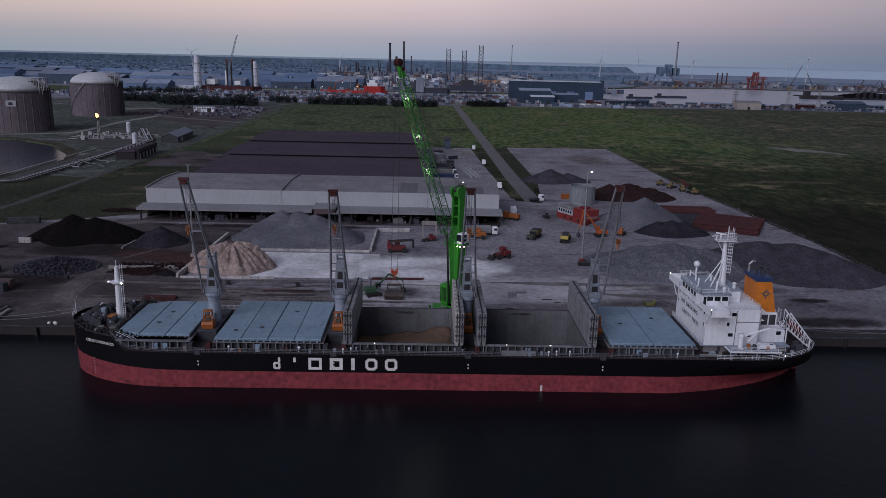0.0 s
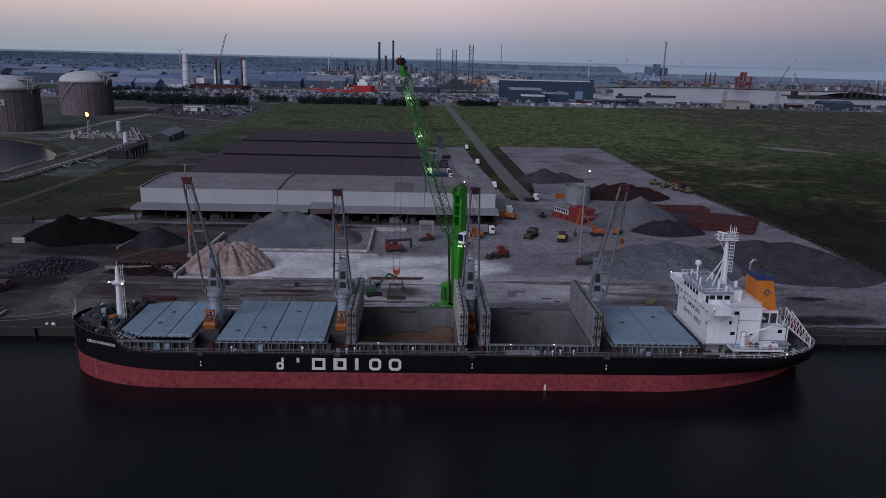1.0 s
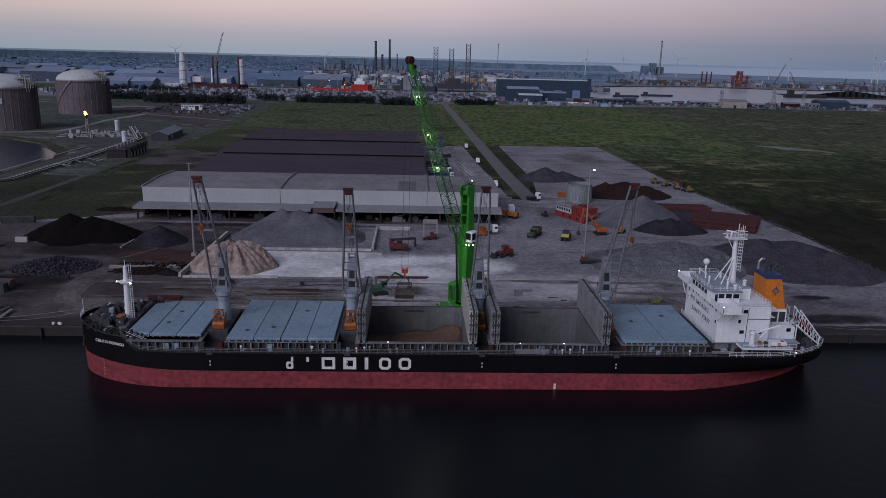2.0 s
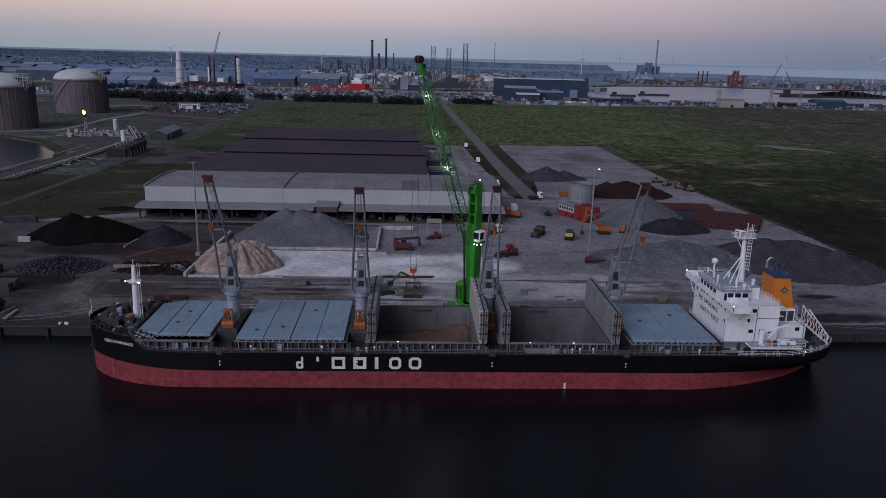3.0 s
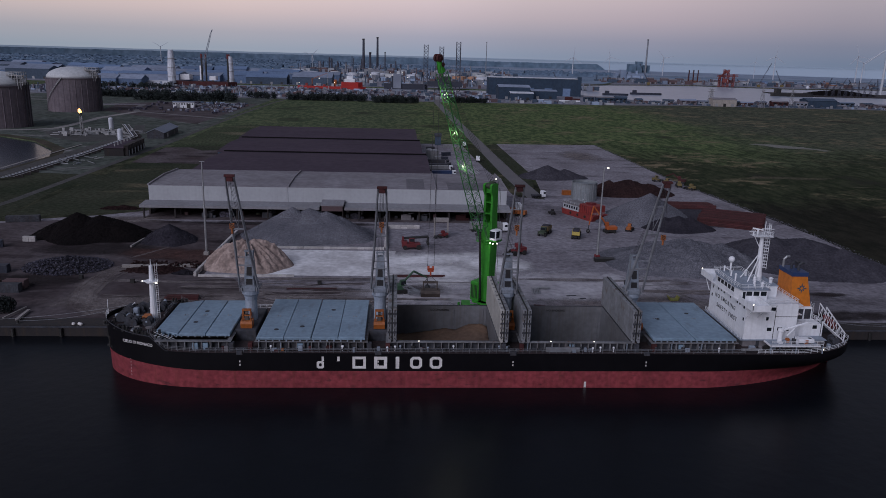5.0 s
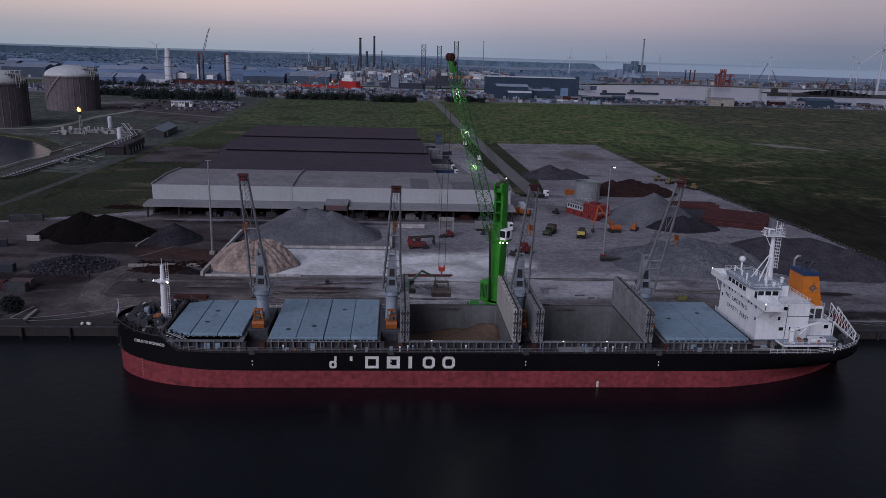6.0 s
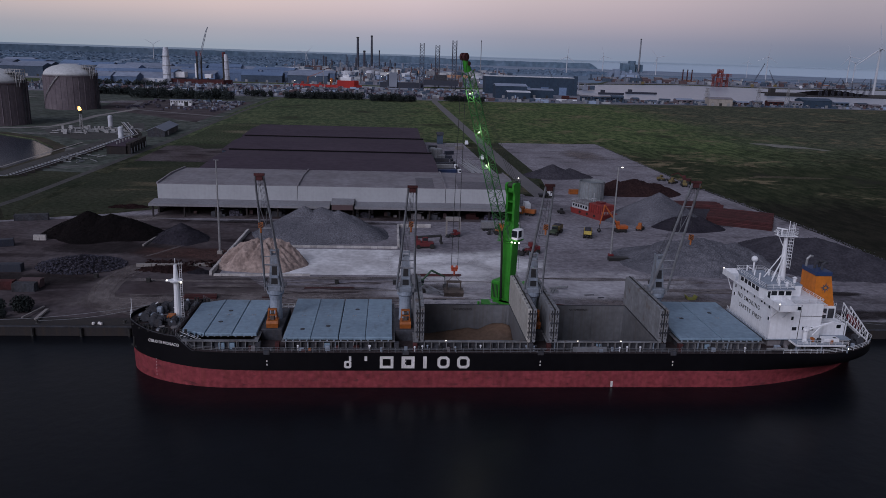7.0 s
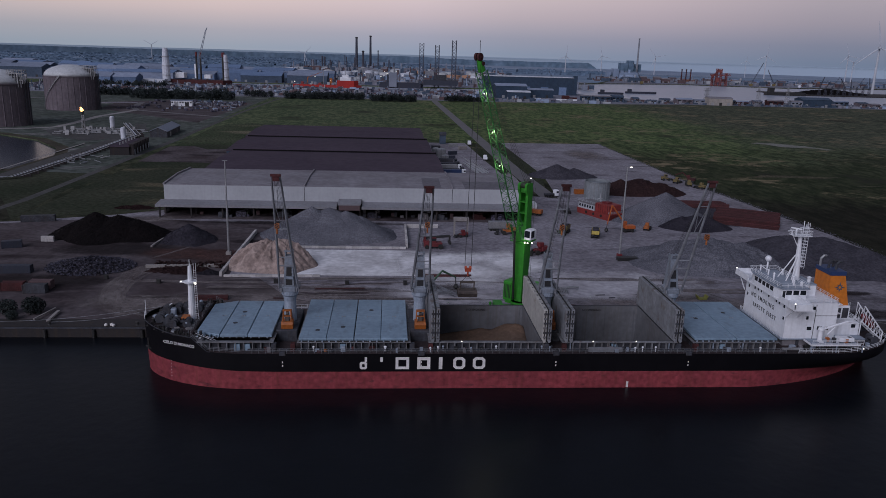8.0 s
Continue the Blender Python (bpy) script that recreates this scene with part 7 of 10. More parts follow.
cab = part("cab", slewed(Geo().rbox(0.0, 2.1, 25.3, 3.1, 4.2, 28.0, 0.3)), M_WHITE, hc, "white operator cab")
part("cab_window", slewed(Geo().box(3.07, 2.35, 25.9, 3.14, 3.95, 27.7)), M_GLASS, cab)
part("cab_window", slewed(Geo().box(1.3, 4.16, 25.9, 2.8, 4.23, 27.7)), M_GLASS, cab)
part("cab_bracket", slewed(Geo().box(-0.2, 1.6, 24.8, 2.6, 4.0, 25.2)), M_GREEN, cab)
FLOOD = [Vector(p) for p in slewed(Geo().add([(2.6, 2.2, 24.3), (2.6, 3.1, 24.3), (2.0, 4.0, 24.4)], [])).v]
for p in FLOOD:
    part("floodlight", Geo().ball(p, 0.2, 8), M_LAMP, hc, "lit floodlight under the cab")
TIP = Vector((-4.9, 178.0, 71.8))
PIV = Vector(slewed(Geo().add([(2.6, 0, 25.0)], [])).v[0])
bm_ = Geo().lattice(PIV.lerp(TIP, 0.07), PIV.lerp(TIP, 0.93), 2.7, 1.9, 24, 0.115)
side = (TIP - PIV).cross(Vector((0, 0, 1))).normalized()
for s in (-1.4, 1.4):
    bm_.tube(PIV + side * s, PIV.lerp(TIP, 0.08) + side * s, 0.3, 6)
boom = part("boom", bm_, M_BOOM, hc, "green lattice boom raised high")
part("boom_head", Geo().tube(PIV.lerp(TIP, 0.93), TIP, 0.95, 6, 0.6), M_GREEN, boom)
part("boom_sheave", Geo().tube(TIP - side * 0.75, TIP - side * 0.15, 0.9, 18).tube(TIP + side * 0.15, TIP + side * 0.75, 0.9, 18).tube(TIP - side * 0.9, TIP + side * 0.9, 0.25, 8).tube(TIP + Vector((0.8, 0.6, -1.5)) - side * 0.7, TIP + Vector((0.8, 0.6, -1.5)) + side * 0.7, 0.5, 14), M_RUST, boom, "dark red rope sheaves")
part("luffing_cylinder", Geo().tube(slewed(Geo().add([(2.4, -0.6, 8.0)], [])).v[0], PIV.lerp(TIP, 0.06) + Vector((-0.3, -0.3, -0.5)), 0.3, 8), M_BLACK, hc)
rp = Geo()
top_h = Vector((KX, KY - 2, 40.1))
for s in (-0.9, -0.3, 0.3, 0.9):
    rp.tube(top_h + side * s, TIP + side * (s * 0.7), 0.035, 4)
part("stay_rope", rp, M_BLACK, hc)
HOOK = Vector((TIP.x - 0.6, TIP.y - 0.3, 20.2))
rp = Geo()
for s in (-0.8, 0.8):
    for u in (-0.25, 0.25):
        rp.tube(TIP + Vector((s * 0.7, u, -1)), HOOK + Vector((s, u, 1.0)), 0.05, 4)
part("hoist_rope", rp, M_BLACK, hc)
part("hook_block", Geo().cbox(HOOK, (1.5, 0.7, 0.9)).tube(HOOK + Vector((-0.85, 0, 0.5)), HOOK + Vector((-0.3, 0, 0.5)), 0.5, 12).tube(HOOK + Vector((0.3, 0, 0.5)), HOOK + Vector((0.85, 0, 0.5)), 0.5, 12).tube(HOOK, HOOK - Vector((0, 0, 1.5)), 0.22, 8), mat("hook_red", (0.42, 0.07, 0.03), s=0.5, rough=0.5), hc, "orange hook block")
GB = HOOK - Vector((0, 0, 6.2))
g = Geo()
for s in (-1.6, 1.6):
    g.tube(HOOK - Vector((0, 0, 1.4)), GB + Vector((s, 0, 3.0)), 0.07, 4)
g.box(GB.x - 1.9, GB.y - 0.3, GB.z + 2.7, GB.x + 1.9, GB.y + 0.3, GB.z + 3.2)
for s in (-1.7, 1.7):
    g.tube(GB + Vector((s, 0, 0.8)), GB + Vector((s, 0, 2.8)), 0.18, 6)
g.slab_x([(GB.y - 1.9, GB.z + 0.5), (GB.y - 1.4, GB.z - 0.6), (GB.y + 1.4, GB.z - 0.6), (GB.y + 1.9, GB.z + 0.5), (GB.y + 1.3, GB.z + 1.0), (GB.y - 1.3, GB.z + 1.0)], GB.x - 2.4, GB.x + 2.4)
part("grab", g, M_GRABSTEEL, hc, "dark grey clamshell grab on chains")
for u in (0.42, 0.6, 0.8):
    c = PIV.lerp(TIP, u) + Vector((-1.0, -1.5, 0.9))
    part("boom_lamp", Geo().ball(c, 0.12, 6), M_LAMP, boom, "lit boom lamp")
    pl_ = new("boom_lamp_light", bpy.data.lights.new("boom_lamp_light", "POINT"))
    pl_.data.energy, pl_.data.color, pl_.data.shadow_soft_size = 420, (1.0, 0.93, 0.7), 0.15
    pl_.location = c + Vector((-0.25, -0.35, -0.4))
fl = new("cab_floodlight", bpy.data.lights.new("cab_floodlight", "POINT"))
fl.data.energy, fl.data.color, fl.data.shadow_soft_size = 130, (1.0, 0.95, 0.82), 0.5
fl.location = FLOOD[1] + Vector((-0.9, -0.9, -0.5))


# ---- walls, lamps, tanks ----
def block_wall(p, q, h, w, m, label, blk=2.4, tiers=2):
    """A dry wall of concrete blocks, each its own piece, laid in courses."""
    p, q = Vector((*p, GZ)), Vector((*q, GZ))
    L = (q - p).length
    ang = math.atan2(q.y - p.y, q.x - p.x)
    ob = thing("block_wall", (p + q) / 2, label, "wall")
    n = max(1, int(L / blk))
    me = Geo().rbox(-L / n / 2 + 0.03, -w / 2, 0, L / n / 2 - 0.03, w / 2, h / tiers - 0.03, 0.05).mesh("block")
    me.materials.append(m)
    for t in range(tiers):
        for i in range(n):
            b = new("block", me)
            b.parent = ob
            c = p.lerp(q, (i + 0.5) / n) - (p + q) / 2
            b.location = (c.x + random.uniform(-0.05, 0.05), c.y + random.uniform(-0.08, 0.08), t * h / tiers + 0.05)
            b.rotation_euler = (0, 0, ang + random.uniform(-0.015, 0.015))
    return ob


M_BLOCK = mat("concrete_block", (0.50, 0.48, 0.47), (0.33, 0.31, 0.30), s=0.3, fine=2.0, rough=0.9, bump=0.02, streak=0.3, vary=0.18)
block_wall((-70.5, 265.8), (-18.8, 265.8), 0.8, 0.9, M_BLOCK, "low pale concrete kerb before a gravel heap", 2.4, 1)
block_wall((-18.4, 266.5), (-18.4, 299.5), 1.6, 0.8, M_BLOCK, "pale concrete block wall beside a gravel heap", 2.4, 2)
block_wall((-17.8, 300), (-4.8, 300.4), 1.5, 0.8, M_BLOCK, "pale concrete block wall across the yard")
block_wall((-78.2, 229.6), (-77.0, 287.5), 1.5, 0.9, M_BLOCK, "pale concrete block wall beside a sand heap")
block_wall((-77.2, 229.3), (-47, 230.2), 0.7, 0.8, M_BLOCK, "low kerb of concrete blocks before a sand heap", 2.4, 1)
block_wall((-104, 238.5), (-80, 240.4), 1.1, 0.9, M_CONC, "weathered concrete block wall behind rubble")
block_wall((-110.0, 264.5), (-108.5, 284), 0.7, 0.7, M_CONC, "low concrete block divider between heaps", 2.4, 1)
block_wall((-151, 271.5), (-146.5, 271.5), 2.0, 1.0, M_BLOCK, "short stack of white concrete barriers", 2.2, 2)


def lamp_mast(x, y, h, arm, label):
    ob = thing("lamp_mast", (x, y, GZ), label, "lamp", "yard lamp masts")
    part("pole", Geo().tube((x, y, GZ), (x, y, GZ + h), 0.42, 10, 0.2), M_STEEL, ob)
    part("foot", Geo().rbox(x - 0.9, y - 0.9, GZ, x + 0.9, y + 0.9, GZ + 1.3, 0.15), M_RED if arm else M_CONC, ob)
    g = Geo().tube((x - 0.9, y, GZ + h), (x + (1.9 if arm else 0.9), y, GZ + h), 0.12, 6)
    part("crossarm", g, M_STEEL, ob)
    if arm:
        part("lamp_head", Geo().rbox(x + 1.0, y - 0.35, GZ + h - 0.25, x + 1.7, y + 0.25, GZ + h + 0.05, 0.06), M_LAMP, ob, "lit lamp head")
    return ob


lamp_mast(59.0, 257.3, 33.2, True, "tall grey yard lamp mast with a lit head")
lamp_mast(-80.9, 255.6, 33.0, False, "tall grey yard lamp mast with no light")
solo("ballast_block", Geo().rbox(56.8, 251.6, GZ + 0.03, 64.2, 254.0, GZ + 1.3, 0.12), M_BLACK, "long dark concrete ballast block at a lamp mast", "block")

M_SILO = mat("dull_tank_steel", (0.23, 0.25, 0.265), (0.15, 0.165, 0.175), s=0.15, fine=1.0, rough=0.6, spec=0.3, streak=0.4)
silo = thing("storage_tank", (81.4, 371, GZ), "round galvanised steel storage tank with open rim", "tank")
part("shell", Geo().lathe(81.4, 371, [(6.4, GZ), (6.4, GZ + 4.5), (6.48, GZ + 4.55), (6.4, GZ + 4.6), (6.4, GZ + 9.0), (6.6, GZ + 9.1), (6.6, GZ + 9.3), (6.2, GZ + 9.3), (6.2, GZ + 8.0), (0.1, GZ + 8.0)], 36), M_SILO, silo)
g = Geo()
for k in range(18):
    a = 2 * math.pi * k / 18
    g.box(81.4 + 6.4 * math.cos(a) - 0.08, 371 + 6.4 * math.sin(a) - 0.08, GZ, 81.4 + 6.4 * math.cos(a) + 0.08, 371 + 6.4 * math.sin(a) + 0.08, GZ + 9)
part("stiffener", g, M_STEEL, silo)


# ---- vehicles and plant ----
def wheels(ob, xs, ys, r, w, z=GZ):
    for x in xs:
        for y in ys:
            part("wheel", Geo().wheel(x, y, z + r, r, w, "y"), M_RUBBER, ob)


def place(ob, x, y, turn):
    """Set a thing that was built at the origin on the yard."""
    ob.matrix_basis = pose(x, y, GZ + 0.03, 0, 0, turn)
    return ob


def kit(name, label, cat, group=""):
    ob = new(name)
    ob.empty_display_size = 0.5
    return tagged(ob, label, cat, group)


def reach_stacker(x, y, turn):
    ob = kit("reach_stacker", "red reach stacker with a black telescopic boom", "forklift")
    part("body", Geo().rbox(-4.2, -1.7, 0.9, 2.6, 1.7, 2.3, 0.2).rbox(-4.4, -1.6, 2.2, -2.2, 1.6, 3.1, 0.2), M_RED, ob)
    c = part("cab", Geo().rbox(-1.6, -0.9, 2.3, 0.4, 0.9, 4.2, 0.15), M_RED, ob)
    part("cab_window", Geo().box(-1.4, -0.96, 2.9, 0.2, -0.9, 3.9), M_GLASS, c)
    part("boom", Geo().tube((-3.9, 0, 4.0), (5.4, 0, 4.6), 0.5, 6), M_BLACK, ob)
    part("boom_post", Geo().box(-4.2, -0.8, 2.9, -3.5, 0.8, 4.6), M_RED, ob)
    part("spreader", Geo().box(5.0, -2.2, 1.8, 5.8, 2.2, 2.6).tube((5.4, 0, 2.4), (5.4, 0, 4.6), 0.4, 6), M_BLACK, ob)
    wheels(ob, (1.9,), (-1.7, 1.7), 0.95, 1.0, 0)
    wheels(ob, (-3.2,), (-1.5, 1.5), 0.8, 0.7, 0)
    return place(ob, x, y, turn)


def lorry(x, y, turn, cab_m, box_m, length, label, height=2.7, group=""):
    ob = kit("lorry", label, "truck", group)
    part("load_body", Geo().rbox(-length, -1.25, 1.1, 0, 1.25, 1.1 + height, 0.08), box_m, ob)
    c = part("cab", Geo().rbox(0.4, -1.25, 0.6, 2.7, 1.25, 3.6, 0.25), cab_m, ob)
    part("windscreen", Geo().box(2.68, -1.05, 2.0, 2.74, 1.05, 3.1).box(1.2, -1.28, 2.1, 2.4, -1.22, 3.0), M_GLASS, c)
    part("chassis", Geo().box(-length, -0.5, 0.7, 2.4, 0.5, 1.1), M_BLACK, ob)
    wheels(ob, [1.6, -0.8] + [-length + 1 + 1.3 * k for k in range(3 if length > 8 else 2)], (-1.05, 1.05), 0.5, 0.35, 0)
    return place(ob, x, y, turn)


def dump_truck(x, y, turn, label, tub_m=None, cab_m=None):
    """An articulated dumper: bonnet and cab ahead of a wedge-shaped tub on two axles."""
    tub_m, cab_m = tub_m or M_DULLYEL, cab_m or M_OLIVE
    ob = kit("dump_truck", label, "truck")
    part("tub", Geo().slab_y([(-5.6, 2.0), (-5.2, 3.3), (0.2, 3.5), (0.2, 1.6), (-3.6, 1.3)], -1.5, 1.5), tub_m, ob)
    part("load", Geo().slab_y([(-5.0, 3.3), (-3.6, 3.75), (-1.2, 3.85), (0.0, 3.5)], -1.3, 1.3), M_GRAVELD, ob, "dark gravel load")
    part("chassis", Geo().box(-4.8, -0.6, 0.8, 3.6, 0.6, 1.4), M_BLACK, ob)
    part("bonnet", Geo().slab_y([(2.2, 1.2), (4.6, 1.1), (4.6, 1.9), (2.2, 2.3)], -1.1, 1.1), cab_m, ob)
    c = part("cab", Geo().rbox(0.7, -1.1, 1.3, 2.3, 1.1, 3.5, 0.15), cab_m, ob)
    part("windscreen", Geo().box(2.28, -0.95, 2.4, 2.34, 0.95, 3.3), M_GLASS, c)
    for sy in (-1, 1):
        part("side_window", Geo().box(0.9, sy * 1.12 - 0.03, 2.4, 2.1, sy * 1.12 + 0.03, 3.3), M_GLASS, c)
        part("mudguard", Geo().box(2.2, sy * 1.45 - 0.35, 1.75, 4.2, sy * 1.45 + 0.35, 1.9), cab_m, ob)
    wheels(ob, (3.1, -1.8, -3.7), (-1.4, 1.4), 0.85, 0.7, 0)
    return place(ob, x, y, turn)


def loader(x, y, turn, m, label, s=1.0):
    ob = kit("wheel_loader", label, "loader")
    part("body", Geo().rbox(-3.2 * s, -1.2 * s, 1.0 * s, -0.6 * s, 1.2 * s, 2.4 * s, 0.2).rbox(-0.6 * s, -1.0 * s, 0.9 * s, 1.4 * s, 1.0 * s, 1.7 * s, 0.15), m, ob)
    c = part("cab", Geo().rbox(-1.5 * s, -0.8 * s, 2.3 * s, 0.2 * s, 0.8 * s, 3.6 * s, 0.12), m, ob)
    part("cab_window", Geo().box(-1.3 * s, -0.85 * s, 2.6 * s, 0.0, -0.79 * s, 3.3 * s), M_GLASS, c)
    part("lift_arm", Geo().tube((0.6 * s, -0.6 * s, 1.8 * s), (3.2 * s, -0.6 * s, 0.7 * s), 0.16, 5).tube((0.6 * s, 0.6 * s, 1.8 * s), (3.2 * s, 0.6 * s, 0.7 * s), 0.16, 5), M_BLACK, ob)
    part("bucket", Geo().slab_y([(3.0 * s, 0.2), (4.2 * s, 0.15), (3.5 * s, 0.5 * s), (3.3 * s, 1.3 * s), (3.0 * s, 1.2 * s)], -1.4 * s, 1.4 * s), M_BLACK, ob)
    wheels(ob, (-2.2 * s, 1.1 * s), (-1.2 * s, 1.2 * s), 0.75 * s, 0.6 * s, 0)
    return place(ob, x, y, turn)


M_HANDLER = mat("red_orange_paint", (0.42, 0.10, 0.022), (0.30, 0.07, 0.016), s=0.5, fine=2.0, rough=0.5, streak=0.3, grain=0.2)


def material_handler(x, y, turn, m, label, reach=13.0, tracked=False, steep=False):
    ob = kit("material_handler", label, "excavator")
    part("undercarriage", Geo().rbox(-2.4, -1.5, 0.5, 2.4, 1.5, 1.4, 0.1), M_BLACK, ob)
    if tracked:
        for s in (-1.3, 1.3):
            part("track", Geo().rbox(-2.4, s - 0.35, 0, 2.4, s + 0.35, 0.95, 0.3), M_RUBBER, ob)
    else:
        wheels(ob, (-1.7, 1.7), (-1.4, 1.4), 0.6, 0.6, 0)
    part("superstructure", Geo().rbox(-3.0, -1.5, 1.5, 1.4, 1.5, 2.9, 0.2), m, ob)
    c = part("cab", Geo().rbox(0.2, -1.5, 2.6, 1.9, -0.3, 4.4, 0.12), m, ob)
    part("cab_window", Geo().box(1.88, -1.4, 3.0, 1.94, -0.4, 4.2).box(0.4, -1.56, 3.0, 1.7, -1.48, 4.1), M_GLASS, c)
    e = (reach * 0.5, 0.4, reach * 0.64)
    g_end = (reach * 0.95, 0.4, 4.0)
    if steep:
        e, g_end = (reach * 0.5, 0.4, reach * 0.74), (reach * 0.6, 0.4, 3.4)
    part("boom", Geo().tube((0.6, 0.4, 2.2), e, 0.38, 6, 0.3), m, ob)
    part("stick", Geo().tube(e, g_end, 0.34, 6, 0.22), m, ob)
    part("orange_peel_grab", Geo().tube(g_end, (g_end[0] + 0.2, 0.4, 1.6), 0.15, 5).lathe(g_end[0] + 0.2, 0.4, [(0.25, 0.2), (0.9, 0.8), (0.7, 1.5), (0.2, 1.8)], 8), M_BLACK, ob)
    return place(ob, x, y, turn)


reach_stacker(-8.0, 267.5, 4)
lorry(29.0, 297.5, 3, M_WHITE, M_STEEL, 13.2, "white lorry with a long grey trailer", 2.8)
loader(22.5, 290.5, 180, M_ORANGE, "orange wheel loader beside a lorry", 1.2)
lorry(39.8, 329.0, 150, M_ORANGE, M_ORANGE, 5.0, "orange tipper truck by the warehouse", 1.7)
dump_truck(46.2, 292.5, -118, "dark green articulated dumper with a dull yellow tub")
dump_truck(58.6, 289.0, 74, "black articulated dumper with a bright yellow tub", M_YELLOW, M_BLACK)
loader(29.6, 260.5, 205, M_RED, "red tractor loader on the open yard", 1.2)
lorry(59.5, 374.0, 20, M_WHITE, M_COAM, 5.0, "white truck with a flat dark bed", 0.8)
loader(57.5, 333.5, 100, M_BLACK, "small dark forklift on the yard", 0.7)
material_handler(74.6, 297.5, 186, M_HANDLER, "orange material handler with a long bent arm", 15.5, steep=True)
loader(84.5, 301.5, 60, M_ORANGE, "small orange loader by a gravel heap", 0.9)
material_handler(-13.5, 214.0, 20, M_DULLGREEN, "dull green material handler beside the ship", 10.0)
for k in range(4):
    loader(141 + 3.2 * k, 432 - 9 * k, 40 * k, M_DULLYEL, "dull yellow earthmover parked at the yard edge", 1.0)

material_handler(152.6, 425, 150, M_RUST, "rusty old excavator at the yard edge", 9.0, True)
# portal frame with a small red machine under it
pf = thing("portal_frame", (3.4, 287, GZ), "pale grey portal frame on the yard", "frame")
for x in (0.8, 6.0):
    part("leg", Geo().box(x - 0.3, 286.2, GZ, x + 0.3, 287.8, GZ + 6.2), M_CONC, pf)
part("beam", Geo().rbox(0.4, 286.1, GZ + 6.2, 6.4, 287.9, GZ + 7.6, 0.1), M_CONC, pf)
loader(3.6, 285.0, 200, M_RED, "small red forklift under a portal frame", 0.8)

# grounded work barge: red hull, white deckhouse
wb = kit("work_barge", "red work barge with a white deckhouse, set ashore", "barge")
part("hull", Geo().slab_y([(-9, 2.4), (-8, 0.0), (12.5, 0.0), (14, 2.8), (13, 2.8), (-8.6, 2.4)], -4.4, 4.4), M_BARGE, wb)
dh = part("deckhouse", Geo().rbox(-8.4, -3.9, 2.4, 2.6, 3.9, 5.2, 0.12), M_CLAD, wb)
part("house_roof", Geo().rbox(-8.8, -4.3, 5.2, 3.0, 4.3, 5.5, 0.08), M_LOWER, wb)
for k in range(6):
    part("window", Geo().box(-7.7 + 1.75 * k, -3.97, 3.3, -6.7 + 1.75 * k, -3.88, 4.5), M_GLASS, wb)
for k in range(3):
    part("window", Geo().box(-8.47, -2.8 + 2.1 * k, 3.3, -8.38, -1.6 + 2.1 * k, 4.5), M_GLASS, wb)
part("engine_room", Geo().rbox(3.0, -3.8, 2.6, 12.0, 3.8, 6.6, 0.15), M_BARGE, wb, "bright red plated engine house")
for k in range(6):
    part("rib", Geo().box(3.6 + 1.5 * k, -3.92, 2.7, 3.85 + 1.5 * k, -3.8, 6.4), M_RED, wb)
part("roof_hatch", Geo().rbox(5.0, -1.6, 6.6, 8.4, 1.6, 7.4, 0.1), M_RED, wb)
part("bow_rail", railing([(12.2, -3.8, 2.8), (13.4, 0, 2.8), (12.2, 3.8, 2.8)], 1.1, 1.2, 0.05), M_CLAD, wb)
part("roof_rail", railing([(-8.6, -4.1, 5.5), (2.8, -4.1, 5.5), (2.8, 4.1, 5.5), (-8.6, 4.1, 5.5), (-8.6, -4.1, 5.5)], 1.0, 1.4, 0.05, 2), M_CLAD, wb)
part("mast", Geo().tube((2.0, 0, 5.5), (2.0, 0, 10.5), 0.14, 6).box(1.4, -1.0, 8.0, 2.6, 1.0, 8.15), M_CLAD, wb)
for x in (-2.0, 3.0, 8.0):
    part("tyre_fender", Geo().wheel(x, -4.5, 1.4, 0.6, 0.3, "y"), M_RUBBER, wb)
place(wb, 70.5, 331.0, -64)

# rusty sheet-pile stacks, each bar its own piece
def bar_stack(x, y, turn, length, n, tiers, label, w=1.3, h=0.55):
    ob = thing("steel_stack", (x, y, GZ + 0.05), label, "steel stack")
    ob.rotation_euler = (0, 0, radians(turn))
    me = Geo().slab_x([(-w * 0.48, 0.0), (-w * 0.3, h * 0.9), (w * 0.3, h * 0.9), (w * 0.48, 0.0), (w * 0.4, 0.0), (w * 0.24, h * 0.75), (-w * 0.24, h * 0.75), (-w * 0.4, 0.0)], -length / 2, length / 2).mesh("steel_bar")
    me.materials.append(M_RUST)
    for t in range(tiers):
        for i in range(n - t):
            b = new("steel_bar", me)
            b.parent = ob
            b.location = (random.uniform(-0.6, 0.6), (i - (n - 1) / 2 + t * 0.5) * w, t * h)
    return ob


bar_stack(138.5, 323, -28, 27, 24, 5, "large stack of red-brown rusty sheet piles")
bar_stack(131, 356, -3, 24, 10, 3, "low stack of red-brown rusty sheet piles")
bar_stack(-76, 207.5, 2, 9, 4, 2, "small stack of red rusty beams on the quay", 0.8, 0.5)
bar_stack(-7, 231.5, 1, 17, 2, 1, "two long rusty pipes lying on the yard", 0.9, 0.5)
bar_stack(-40, 217.5, 2, 15, 2, 1, "two thin rusty bars lying on the yard", 0.5, 0.25)

